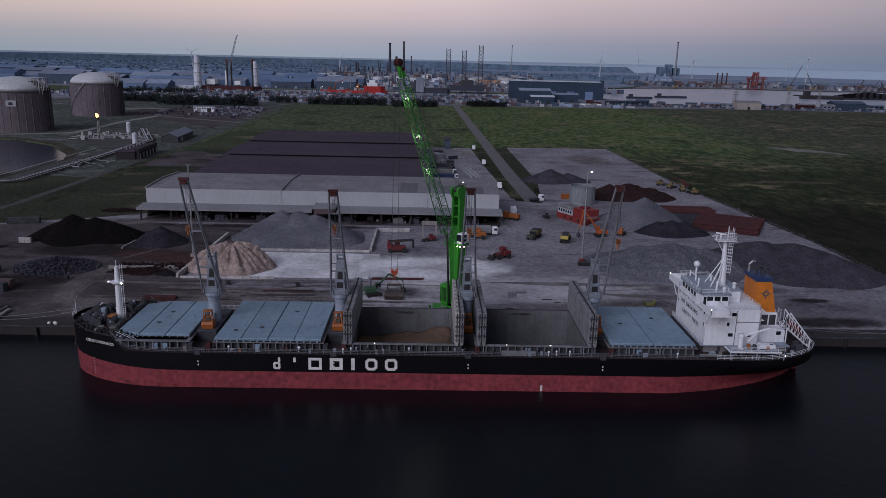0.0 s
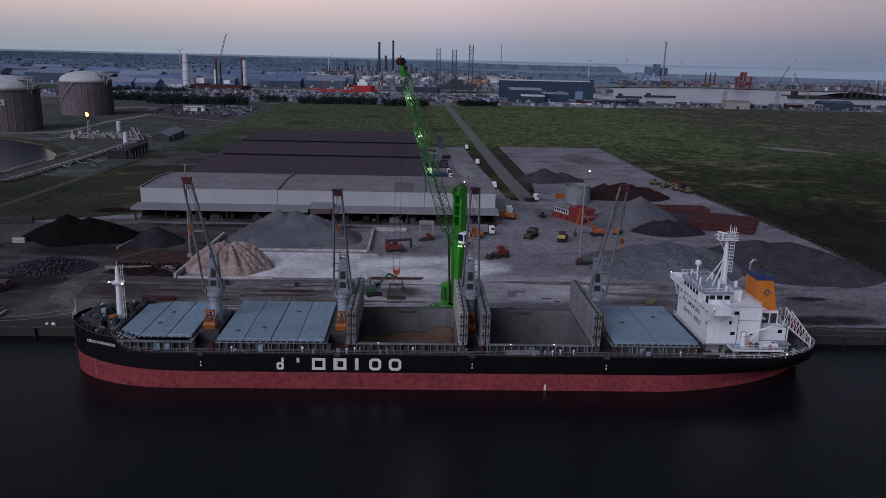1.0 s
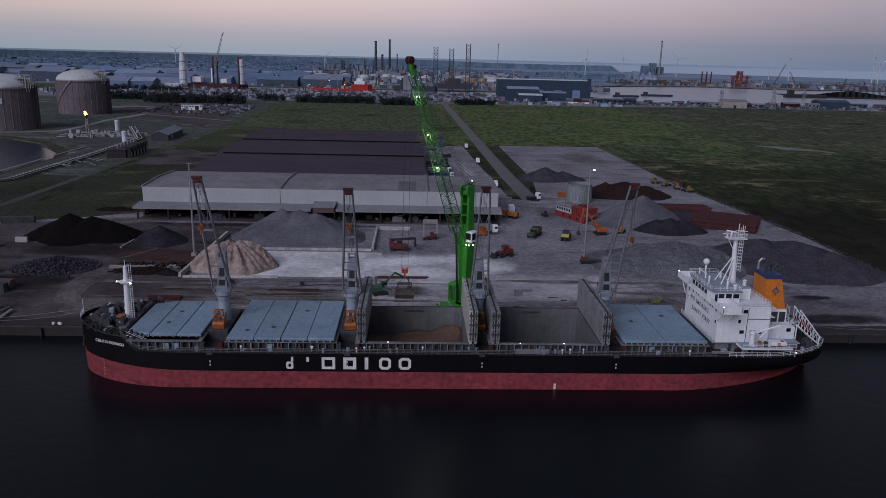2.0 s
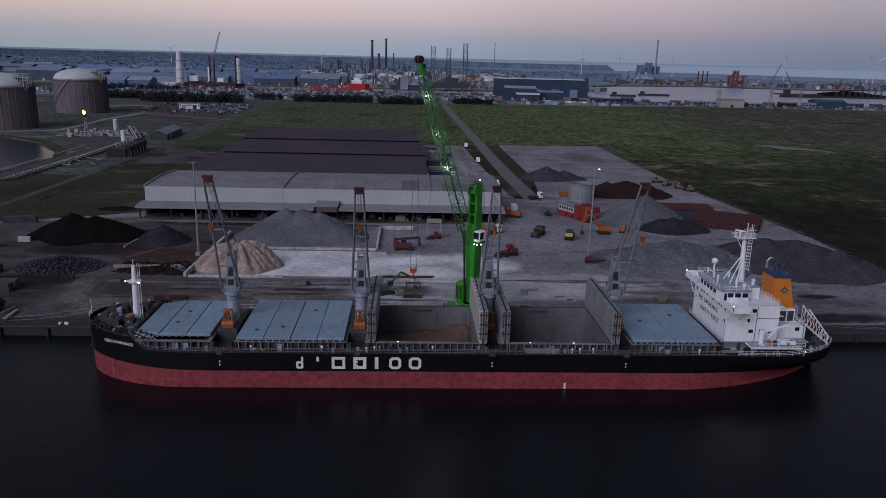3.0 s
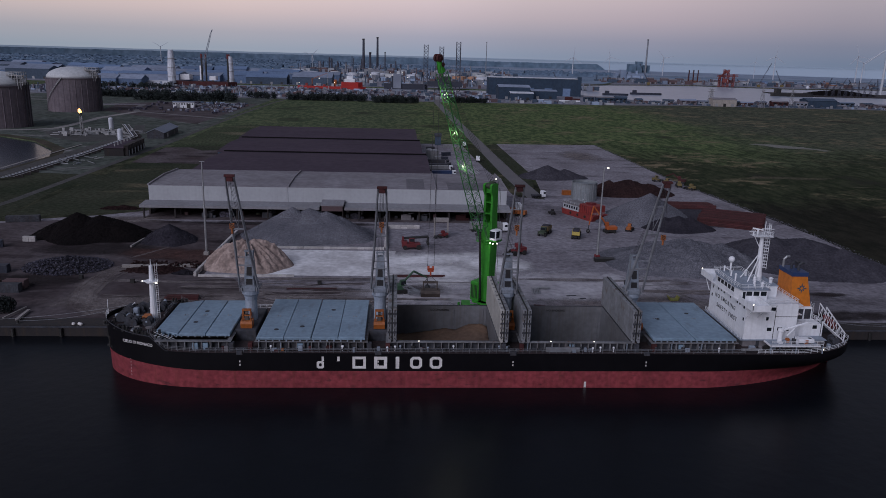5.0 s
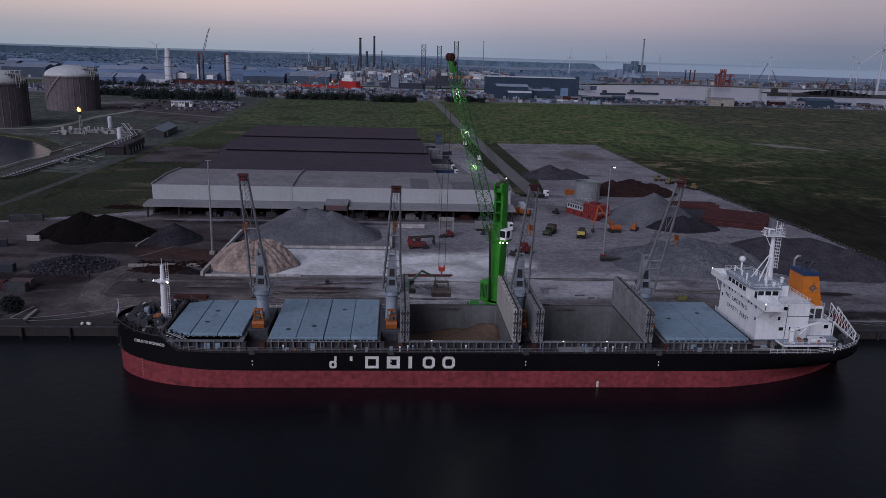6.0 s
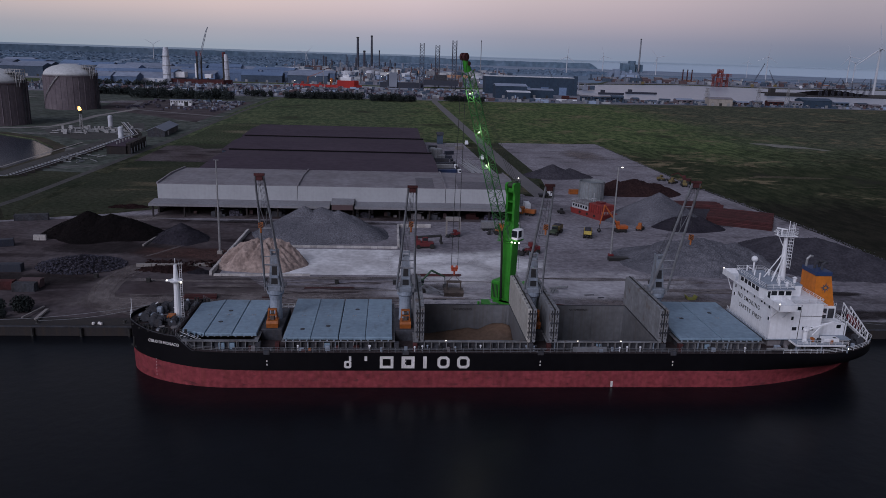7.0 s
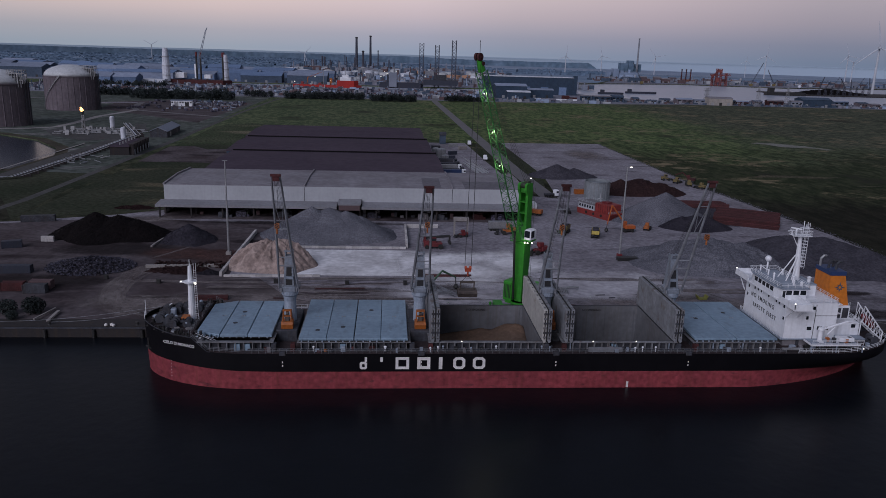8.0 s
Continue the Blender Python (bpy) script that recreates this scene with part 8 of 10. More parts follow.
# scrap heap of torn sheet and lumps
random.seed(4)
g = Geo()
for k in range(3000):
    a, r = random.uniform(0, 2 * math.pi), math.sqrt(random.random())
    x, y = -121.5 + 14 * r * math.cos(a), 239.5 + 11 * r * math.sin(a)
    z = GZ + 3.6 * (1 - r) * random.random() ** 0.5
    s = random.uniform(0.18, 0.55)
    g.cbox((x, y, z + 0.2), (s * random.uniform(0.6, 2.0), s, s * random.uniform(0.15, 0.8)), random.uniform(0, 3.1), random.uniform(-0.9, 0.9))
solo("scrap_heap", g, M_SCRAP, "low heap of dark tangled scrap metal", "scrap", "stuff")
g = Geo()
for k in range(160):
    x, y = -88 + random.uniform(-14, 14), 240 + random.uniform(-1.2, 3.0)
    g.cbox((x, y, GZ + 0.3 + random.uniform(0, 1.0)), (random.uniform(0.4, 1.4), random.uniform(0.3, 0.8), random.uniform(0.2, 0.6)), random.uniform(0, 3), random.uniform(-0.5, 0.5))
solo("rubble", g, M_BROWN, "broken dark rubble along a block wall", "rubble", "stuff")


def container(x, y, turn, m, label, length=6.1):
    ob = kit("shipping_container", label, "container", "shipping containers")
    g = Geo().box(-length / 2, -1.22, 0.1, length / 2, 1.22, 2.55)
    n = int(length / 0.5)
    for i in range(n):
        xx = -length / 2 + 0.3 + (length - 0.6) * i / (n - 1)
        g.box(xx - 0.09, -1.26, 0.25, xx + 0.09, -1.22, 2.4).box(xx - 0.09, 1.22, 0.25, xx + 0.09, 1.26, 2.4)
    part("shell", g, m, ob)
    for sx in (-1, 1):
        for sy in (-1, 1):
            part("corner_post", Geo().box(sx * length / 2 - 0.1, sy * 1.24 - 0.1, 0, sx * length / 2 + 0.1, sy * 1.24 + 0.1, 2.62), m, ob)
    return place(ob, x, y, turn)


M_NAVY = mat("navy_container", (0.022, 0.028, 0.046), s=0.5, rough=0.6, streak=0.3)
container(-127, 212.5, 1, M_COAM, "weathered grey container on the yard")
container(-127, 216.5, -1, M_FARBROWN, "dull brown container on the yard")
container(-134, 214.5, 2, M_RUST, "rusty brown container beside another")
container(-143, 232.0, 3, M_NAVY, "dark navy container on the yard", 12.2)
container(-157, 262.5, 20, M_NAVY, "dark navy container at the yard's end")
container(-166, 303.5, 12, M_COAM, "dark grey container at the yard's edge", 12.2)
container(76, 383, 5, M_ORANGE, "small orange container beside a tank")
container(43.5, 345, 88, M_WHITE, "white container by the warehouse end")
# plant yard behind the warehouse
for k, (x, y, m) in enumerate(((16.8, 506, M_NAVY), (10, 560, M_COAM), (24, 575, M_STEEL), (12, 470, M_COAM), (30, 560, M_CONC), (20, 530, M_NAVY))):
    container(x, y, 2 + 5 * k, m, "dark container in the plant yard" if m in (M_NAVY, M_COAM) else "grey container in the plant yard", 6.1)
for x, y, r, h in ((10.6, 515, 3.7, 5.6), (8.0, 527, 2.6, 4.6), (12.5, 497, 2.2, 3.6)):
    tk = thing("silo", (x, y, GZ), "grey steel tank in the plant yard", "tank", "plant yard tanks")
    part("shell", Geo().lathe(x, y, [(r, GZ), (r, GZ + h), (r * 1.03, GZ + h + 0.1), (r * 0.5, GZ + h + 0.6), (0.2, GZ + h + 0.8)], 24), M_STEEL, tk)
    part("ladder", Geo().box(x - 0.3, y - r - 0.2, GZ, x - 0.2, y - r - 0.1, GZ + h + 0.8).box(x + 0.2, y - r - 0.2, GZ, x + 0.3, y - r - 0.1, GZ + h + 0.8), M_COAM, tk)
hut = thing("hut", (17.3, 594, GZ), "small dark hut with a raised roof", "hut")
part("wall", Geo().box(15.0, 591, GZ, 19.6, 597, GZ + 7.0), M_HALL, hut)
part("roof", Geo().slab_x([(590.4, GZ + 7.0), (594, GZ + 9.0), (597.6, GZ + 7.0), (597.6, GZ + 7.3), (594, GZ + 9.4), (590.4, GZ + 7.3)], 14.5, 20.1), M_COAM, hut)
for k, (y, m, l) in enumerate(((484, M_COAM, 12), (471, M_NAVY, 12), (458, M_STEEL, 12), (447, M_COAM, 11), (438.5, M_BLUE, 12))):
    lorry(16.6 + 0.3 * k, y, 2 * k - 3, M_WHITE if k in (2, 4) else M_COAM, m, l, "lorry parked in a row behind the warehouse", 1.6 if k % 2 else 2.4, "parked lorries")
rnd = random.Random(88)
for k in range(22):
    u = k / 21
    x = 26.5 + 7.5 * u + rnd.uniform(-0.4, 0.4)
    a = rnd.uniform(430, 462)
    solo("long_pipe", Geo().tube((x + 2.2, a, GZ + 0.35), (x - 3.2, a + rnd.uniform(30, 52), GZ + 0.35), 0.17, 5), M_CLAD if k % 3 else M_STEEL, "long white pipe lying in the plant yard", "pipe")
for x, y in ((40.3, 503), (42.6, 409), (38, 586)):
    lorry(x, y, 88, M_WHITE, M_WHITE, 2.6, "small white van parked at the fence", 1.5, "parked vans")

rnd = random.Random(501)
for k in range(30):
    x = rnd.uniform(-116, 30)
    y = rnd.uniform(316.5, 328)
    m = rnd.choice((M_LOWER, M_COAM, M_COAM, M_FARBROWN, M_NAVY, M_OLIVE))
    ob = thing("pallet_load", (x, y, GZ + 0.06), "stacked goods stored under the loading canopy", "goods", "stored goods")
    part("pallet", Geo().box(x - 0.7, y - 0.6, GZ + 0.06, x + 0.7, y + 0.6, GZ + 0.2), M_BARK, ob)
    part("load", Geo().rbox(x - 0.7, y - 0.6, GZ + 0.2, x + 0.7, y + 0.6, GZ + rnd.uniform(0.9, 2.4), 0.05), m, ob)
for k in range(26):
    x, y = rnd.uniform(-60, 60), rnd.uniform(192, 214)
    if -3 < x < 25:
        continue
    h = rnd.uniform(0.2, 0.4)
    solo("dunnage", Geo().cbox((x, y, GZ + 0.02 + h / 2), (rnd.uniform(0.8, 4.0), rnd.uniform(0.2, 0.5), h), rnd.uniform(-0.4, 0.4)), rnd.choice((M_BARK, M_RUST, M_COAM, M_CONC)), "loose timber and steel dunnage on the quay", "dunnage", group="loose dunnage")
# white sack stack and small bins by the heaps
for k, (x, y) in enumerate(((-112, 226), (-95, 222), (-60, 223), (-38, 222), (-20, 222))):
    solo("waste_bin", Geo().rbox(x - 0.6, y - 0.5, GZ + 0.06, x + 0.6, y + 0.5, GZ + 1.3, 0.1).box(x - 0.65, y - 0.55, GZ + 1.3, x + 0.65, y + 0.55, GZ + 1.4), M_BLACK, "small dark bin on the yard", "bin", group="small yard bins")

# small clutter on the quay
for k, (x, y) in enumerate(((-97.6, 185.3), (-96.2, 185.5), (-95.6, 185.0))):
    solo("fender_float", Geo().lathe(x, y, [(0.2, GZ + 0.1), (0.42, GZ + 0.25), (0.42, GZ + 0.6), (0.2, GZ + 0.8)], 14), M_MARK, "white plastic fender float on the quay edge", "float", group="quay floats")
def bollard(x):
    ob = thing("bollard", (x, 186.2, GZ + 0.1), "black iron mooring bollard on the quay edge", "bollard", "quay bollards")
    part("post", Geo().lathe(x, 186.2, [(0.5, GZ + 0.1), (0.32, GZ + 0.3), (0.3, GZ + 0.75), (0.5, GZ + 0.85), (0.45, GZ + 1.05)], 12), M_BLACK, ob)


for x in range(-200, 200, 22):
    bollard(x)
def mooring(p, q, sag):
    pts = [Vector(p).lerp(Vector(q), k / 10) - Vector((0, 0, sag * math.sin(math.pi * k / 10))) for k in range(11)]
    solo("mooring_line", Geo().path(pts, 0.045, 4), M_JIB, "grey mooring rope from ship to quay", "rope")


mooring((-80.8, CY + 4.6, 11.3), (-112, 186.2, 2.8), 0.8)
mooring((-79.8, CY + 6.8, 11.3), (-134, 186.2, 2.8), 1.2)
mooring((94.6, CY + 6, 8.9), (130, 186.2, 2.8), 0.8)
mooring((93.6, CY + 8, 8.9), (152, 186.2, 2.8), 1.2)
solo("gangplank", Geo().cbox((-113.2, 191.5, GZ + 0.6), (0.8, 7.5, 0.5), 0.05).cbox((-116, 193, GZ + 0.7), (0.4, 9, 0.3), -0.2), M_CONC, "pale timbers lying on the quay", "timber")
g = Geo()
for k in range(5):
    g.tube((28 + 0.5 * k, 214, GZ + 0.18), (28.4 + 0.5 * k, 219, GZ + 0.5), 0.16, 6)
g.tube((30.5, 219, GZ + 0.6), (33.5, 216.5, GZ + 1.4), 0.3, 6)
solo("steel_offcuts", g, M_STEEL, "bent grey steel offcuts lying on the yard", "scrap")
solo("skip", Geo().slab_y([(68.4, GZ + 1.3), (68.9, GZ + 0.1), (71.3, GZ + 0.1), (71.8, GZ + 1.3), (71.5, GZ + 1.3), (71.1, GZ + 0.4), (69.1, GZ + 0.4), (68.7, GZ + 1.3)], 208.5, 210.6), mat("lime_skip", (0.17, 0.17, 0.035), s=0.6, rough=0.6), "lime green skip on the quay", "skip")
for k in range(2):
    solo("crane_rail", band([(64.5 + 3.2 * k, 236), (69.5 + 3.2 * k, 218), (82 + 3.2 * k, 196), (95 + 3.2 * k, 188)], 0.5, GZ + 0.06), M_BLACK, "dark steel rail set into the yard", "rail", "structure")
solo("hopper_frame", Geo().lattice((-4, 211, GZ), (-12, 209, GZ + 4), 1.0, 1.0, 6, 0.12).cbox((-9, 214, GZ + 0.5), (3.5, 2.5, 0.8), 0.3, 0.05).tube((-15, 219, GZ), (-15, 219, GZ + 4.2), 0.6, 6), M_JIB, "grey hopper frame with scattered plates", "hopper")
# dull dark colours take in the shade below the canopy
for k, (x, y, m) in enumerate(((-95, 316, M_COAM), (-88, 318, M_SCRAP), (-10, 317, M_LOWER), (-32, 318, M_SCRAP), (-3, 316, M_COAM), (14, 318, M_RUST), (22, 316, M_SCRAP), (-50, 317, M_COAM), (-70, 318, M_COAM))):
    g = Geo().rbox(x - 2.5, y - 1.2, GZ + 0.06, x + 2.0, y + 1.2, GZ + 2.3, 0.2).tube((x - 2, y - 1, GZ + 2.2), (x + 3, y - 1.2, GZ + 3.4), 0.15, 5).box(x + 2.1, y - 1, GZ + 0.06, x + 3.2, y + 1, GZ + 1.1)
    solo("stored_machinery", g, m, "machinery stored under the canopy, its colour darkened for the shade", "machinery")

# ---- gas terminal on the far left ----
def gas_tank(x, y, r, h, dome, label):
    ob = thing("gas_tank", (x, y, GZ), label, "tank", "domed gas tanks")
    part("wall", Geo().lathe(x, y, [(r, GZ), (r, GZ + h - 1.2), (r + 0.5, GZ + h - 1.0), (r + 0.5, GZ + h), (r - 0.6, GZ + h)], 56), M_LNG, ob, "brown streaked concrete tank wall", smooth=False)
    prof = [(r - 0.6, GZ + h)] + [((r - 0.6) * math.cos(a), GZ + h + dome * math.sin(a)) for a in [0.1 * k * math.pi / 2 for k in range(1, 10)]] + [(0.3, GZ + h + dome)]
    part("dome", Geo().lathe(x, y, prof, 48), M_DOME, ob, "pale domed roof", smooth=True)
    for k in range(28):
        a = 2 * math.pi * k / 28
        part("buttress", Geo().box(x + (r - 0.05) * math.cos(a) - 0.25, y + (r - 0.05) * math.sin(a) - 0.25, GZ, x + (r - 0.05) * math.cos(a) + 0.25, y + (r - 0.05) * math.sin(a) + 0.25, GZ + h - 1.2), M_LNG, ob)
    # stair wrapped round the wall
    g = Geo()
    pts = []
    for k in range(21):
        a = radians(206 + 3.2 * k)
        pts.append((x + (r + 1.0) * math.cos(a), y + (r + 1.0) * math.sin(a), GZ + 2 + (h - 1) * k / 20))
    g.path(pts, 0.34, 4).path([(p[0], p[1], p[2] + 1.4) for p in pts], 0.12, 4)
    part("stair", g, M_STEEL, ob, "pale stair winding up the tank wall")
    # platform with pipework at the roof's edge
    px, py = x + r * 0.62, y - r * 0.35
    for i in range(4):
        for j in range(3):
            part("platform_post", Geo().box(px + 4 * i - 0.2, py + 4 * j - 0.2, GZ + h, px + 4 * i + 0.2, py + 4 * j + 0.2, GZ + h + 11), M_STEEL, ob)
    for z in (2.5, 5.5, 8.0, 10.8):
        part("platform_deck", Geo().box(px - 0.5, py - 0.5, GZ + h + z, px + 12.5, py + 8.5, GZ + h + z + 0.3), M_STEEL, ob)
    for i in range(6):
        part("roof_pipe", Geo().tube((px + 2.2 * i, py - 0.8, GZ + h - 3), (px + 2.2 * i, py - 0.8, GZ + h + 8), 0.3, 6), M_STEEL, ob)
    part("walkway", Geo().box(px - 14, py - 3.5, GZ + h + 1.2, px, py - 2.0, GZ + h + 2.6), M_STEEL, ob)
    for i in range(3):
        part("riser_pipe", Geo().tube((x + r + 0.9 + 0.8 * i, y - 4 + 2.0 * i, GZ), (x + r + 0.9 + 0.8 * i, y - 4 + 2.0 * i, GZ + h + 3), 0.4, 6), M_COAM, ob)
    return ob


gas_tank(-365, 842, 26.4, 35.0, 11.5, "large brown concrete gas tank with pale dome")
t1 = gas_tank(-359, 668, 26.4, 35.0, 11.5, "large brown gas tank bearing a small white sign")
part("sign", Geo().add([(-355.0, 641.2, 24.3), (-347.6, 643.4, 24.3), (-347.6, 643.4, 29.3), (-355.0, 641.2, 29.3), (-355.0, 642.0, 24.3), (-347.6, 644.2, 24.3), (-347.6, 644.2, 29.3), (-355.0, 642.0, 29.3)], [(0, 1, 2, 3), (7, 6, 5, 4), (0, 4, 5, 1), (3, 2, 6, 7), (0, 3, 7, 4), (1, 5, 6, 2)]), M_CLAD, t1, "white sign with a dark mark")
part("sign_mark", Geo().add([(-353.4, 641.58, 25.6), (-349.6, 642.7, 25.6), (-350.4, 642.46, 28.0), (-352.6, 641.8, 28.0)], [(0, 1, 2, 3)]), M_COAM, t1)

fl_ = thing("flare_stack", (-265, 609.5, GZ), "lattice flare stack with a burning flame", "flare")
part("lattice", Geo().lattice((-265, 609.5, GZ), (-265, 609.5, GZ + 15), 2.4, 1.2, 8, 0.16), M_STEEL, fl_)
part("flare_tip", Geo().tube((-265, 609.5, GZ), (-265, 609.5, GZ + 17), 0.35, 8).lathe(-265, 609.5, [(0.9, GZ + 16), (1.1, GZ + 18)], 10), M_BLACK, fl_)
random.seed(9)
g = Geo()
for k in range(7):
    g.ball((-265 + random.uniform(-0.8, 0.6) - 0.12 * k, 609.5 + random.uniform(-0.5, 0.5), GZ + 18.3 + 0.42 * k), 1.15 - 0.15 * k, 6, 1.1)
part("flame", g, M_FLAME, fl_, "orange gas flame")
for x, y, r, h in ((-261, 660, 1.9, 10), (-224.4, 578, 1.9, 9.5)):
    solo("vessel", Geo().lathe(x, y, [(r, GZ), (r, GZ + h - 0.8), (r * 0.6, GZ + h - 0.2), (0.1, GZ + h)], 16), M_PALE, "white upright process vessel", "vessel", smooth=False)


def gable(name, x, y, turn, L, W, H, rise, wall_m, roof_m, label, cat, doors=0, windows=0, group=""):
    """A gabled building: walls, roof with overhang, doors and window panes as parts."""
    ob = kit(name, label, cat, group)
    part("wall", Geo().box(-L / 2, -W / 2, 0, L / 2, W / 2, H).slab_x([(-W / 2, H), (0, H + rise * 0.97), (W / 2, H)], -L / 2 + 0.02, L / 2 - 0.02), wall_m, ob)
    o = 0.6
    part("roof", Geo().slab_x([(-W / 2 - o, H - o * 0.2), (0, H + rise), (W / 2 + o, H - o * 0.2), (W / 2 + o, H + 0.2), (0, H + rise + 0.5), (-W / 2 - o, H + 0.2)], -L / 2 - o, L / 2 + o), roof_m, ob)
    for k in range(doors):
        x0 = -L / 2 + L * (k + 0.5) / doors
        part("door", Geo().box(x0 - min(2.2, L / doors * 0.3), -W / 2 - 0.08, 0, x0 + min(2.2, L / doors * 0.3), -W / 2 + 0.02, min(4.6, H * 0.75)), M_BLACK if k % 2 else M_STEEL, ob)
    for k in range(windows):
        x0 = -L / 2 + L * (k + 0.5) / windows
        part("window", Geo().box(x0 - L / windows * 0.28, -W / 2 - 0.06, H * 0.55, x0 + L / windows * 0.28, -W / 2 + 0.02, H * 0.8), M_GLASS, ob)
    return place(ob, x, y, turn)


def pump_house():
    """A long dark brick house with stepped bays and pale doors down its long side."""
    ob = kit("pump_house", "dark brick pump house with stepped bays and pale doors", "building")
    part("wall", Geo().box(-22, -6, 0, 22, 6, 5.2), M_QUAY, ob)
    part("roof", Geo().box(-22.4, -6.4, 5.2, 22.4, 6.4, 5.7), M_ROOFD, ob)
    for k in range(6):
        x = -18.5 + 7.4 * k
        part("bay", Geo().box(x - 2.4, -8.6, 0, x + 2.4, -6, 6.6).box(x - 2.7, -8.9, 6.6, x + 2.7, -5.5, 7.0), M_QUAY, ob)
        part("door", Geo().box(x - 1.1, -8.7, 0.1, x + 1.1, -8.6, 3.6), M_CLAD, ob)
        part("roof_vent", Geo().tube((x + 3, 1, 5.7), (x + 3, 1, 7.4), 0.5, 8), M_STEEL, ob)
    return place(ob, -201, 518, 94)


pump_house()
gable("shed", -206, 622, 94, 50, 13, 4.5, 3.0, M_COAM, M_FARGREY, "grey steel shed beside the pipe track", "shed", 2)
g = Geo()
rnd = random.Random(13)
for k in range(26):
    x, y = rnd.uniform(-221, -203), rnd.uniform(452, 484)
    g.tube((x, y, GZ + 0.4 + 1.2 * rnd.random()), (x + rnd.uniform(-7, 7), y + rnd.uniform(-6, 6), GZ + 0.4 + 2.2 * rnd.random()), 0.28, 5)
solo("steel_sections", g, M_STEEL, "loose heap of grey pipes and steel sections", "pipes", "stuff")
for k in range(4):
    solo("pipeline", band([(-330 + 0, 372 + 3 * k), (-223 + 1.7 * k, 398 + 1.2 * k), (-221.5 + 1.7 * k, 500), (-224 + 1.7 * k, 600), (-262 + 1.7 * k, 690)], 0.9, GZ + 1.5), (M_STEEL, M_PALE, M_COAM, M_STEEL)[k], "pale insulated pipe run on low supports", "pipe", "stuff")
g = Geo()
for k in range(26):
    y = 408 + 9 * k
    g.box(-224.5 - max(0, y - 600) * 0.42, y, GZ, -215.5 - max(0, y - 600) * 0.42, y + 0.4, GZ + 1.45)
solo("pipe_supports", g, M_QUAY, "row of low concrete pipe supports", "support", "stuff")
g = Geo()
random.seed(12)
for k in range(70):
    x, y = random.uniform(-292, -232), random.uniform(600, 650)
    if random.random() < 0.5:
        g.tube((x, y, GZ + 1), (x + random.uniform(4, 14), y, GZ + 1), 0.3, 5)
    else:
        h = random.uniform(1, 3.5)
        g.box(x, y, GZ, x + random.uniform(0.6, 3), y + random.uniform(0.6, 2.5), GZ + h)
solo("pipework", g, M_STEEL, "low grey pipework and valves of the gas plant", "pipework", "stuff")
gable("office", -270, 917, 6, 24, 9, 6.5, 0.3, M_WHITE, M_ROOFG, "white two-storey office block", "building", 2, 8)
g = Geo()
for k in range(60):
    x, y = random.uniform(-330, -205), random.uniform(840, 1000)
    g.cbox((x, y, GZ + 1.1), (random.uniform(2, 8), random.uniform(2, 3), random.uniform(1.4, 2.6)), random.uniform(0, 3))
solo("stored_goods", g, M_SCRAP, "scattered stored goods on bare ground", "stored goods", "stuff")
flat_thing("bare_patch", sheet(ragged([(292, 640), (306, 636), (318, 622), (344, 604), (352, 608), (338, 630), (326, 646), (304, 650)], 4, 7, 4.4), [], GZ + 0.11, 0.01), M_PAN, "pale dry pan in the grass", "bare ground")
rnd = random.Random(33)
for k in range(12):
    x, y, L = rnd.uniform(190, 420), rnd.uniform(330, 470), rnd.uniform(6, 18)
    flat_thing("bare_patch", sheet(ragged([(x, y), (x + L * 0.5, y - 1.5), (x + L, y), (x + L * 0.5, y + 2.5)], 2, 2.6, 3.3 + k), [], GZ + 0.115 + 0.002 * k, 0.01), M_TAN, "dry tan streak in the grass", "bare ground")
flat_thing("bare_patch", sheet(ragged([(205, 452), (240, 446), (262, 452), (236, 459), (212, 458)], 4, 5, 8.4), [], GZ + 0.11, 0.01), M_TAN, "dry tan streak in the grass", "bare ground")


# ---- trees and shrubs ----
def foliage(g, c, r, n, rnd, fine=0.26):
    """A loose cluster of leaf clumps, each a bent quad pair."""
    for _ in range(n):
        d = Vector((rnd.gauss(0, 1), rnd.gauss(0, 1), rnd.gauss(0, 0.8)))
        d = d.normalized() * (rnd.random() ** 0.45)
        p = Vector(c) + Vector((d.x * r[0], d.y * r[1], d.z * r[2]))
        s = rnd.uniform(0.5, 1.1) * r[2] * fine
        a = Vector((rnd.gauss(0, 1), rnd.gauss(0, 1), rnd.gauss(0, 1))).normalized() * s
        b = Vector((rnd.gauss(0, 1), rnd.gauss(0, 1), rnd.gauss(0, 1))).normalized() * s
        k = a.cross(b).normalized() * s * 0.5
        g.add([p - a, p + b, p + a + k, p - b + k], [(0, 1, 2), (0, 2, 3)])


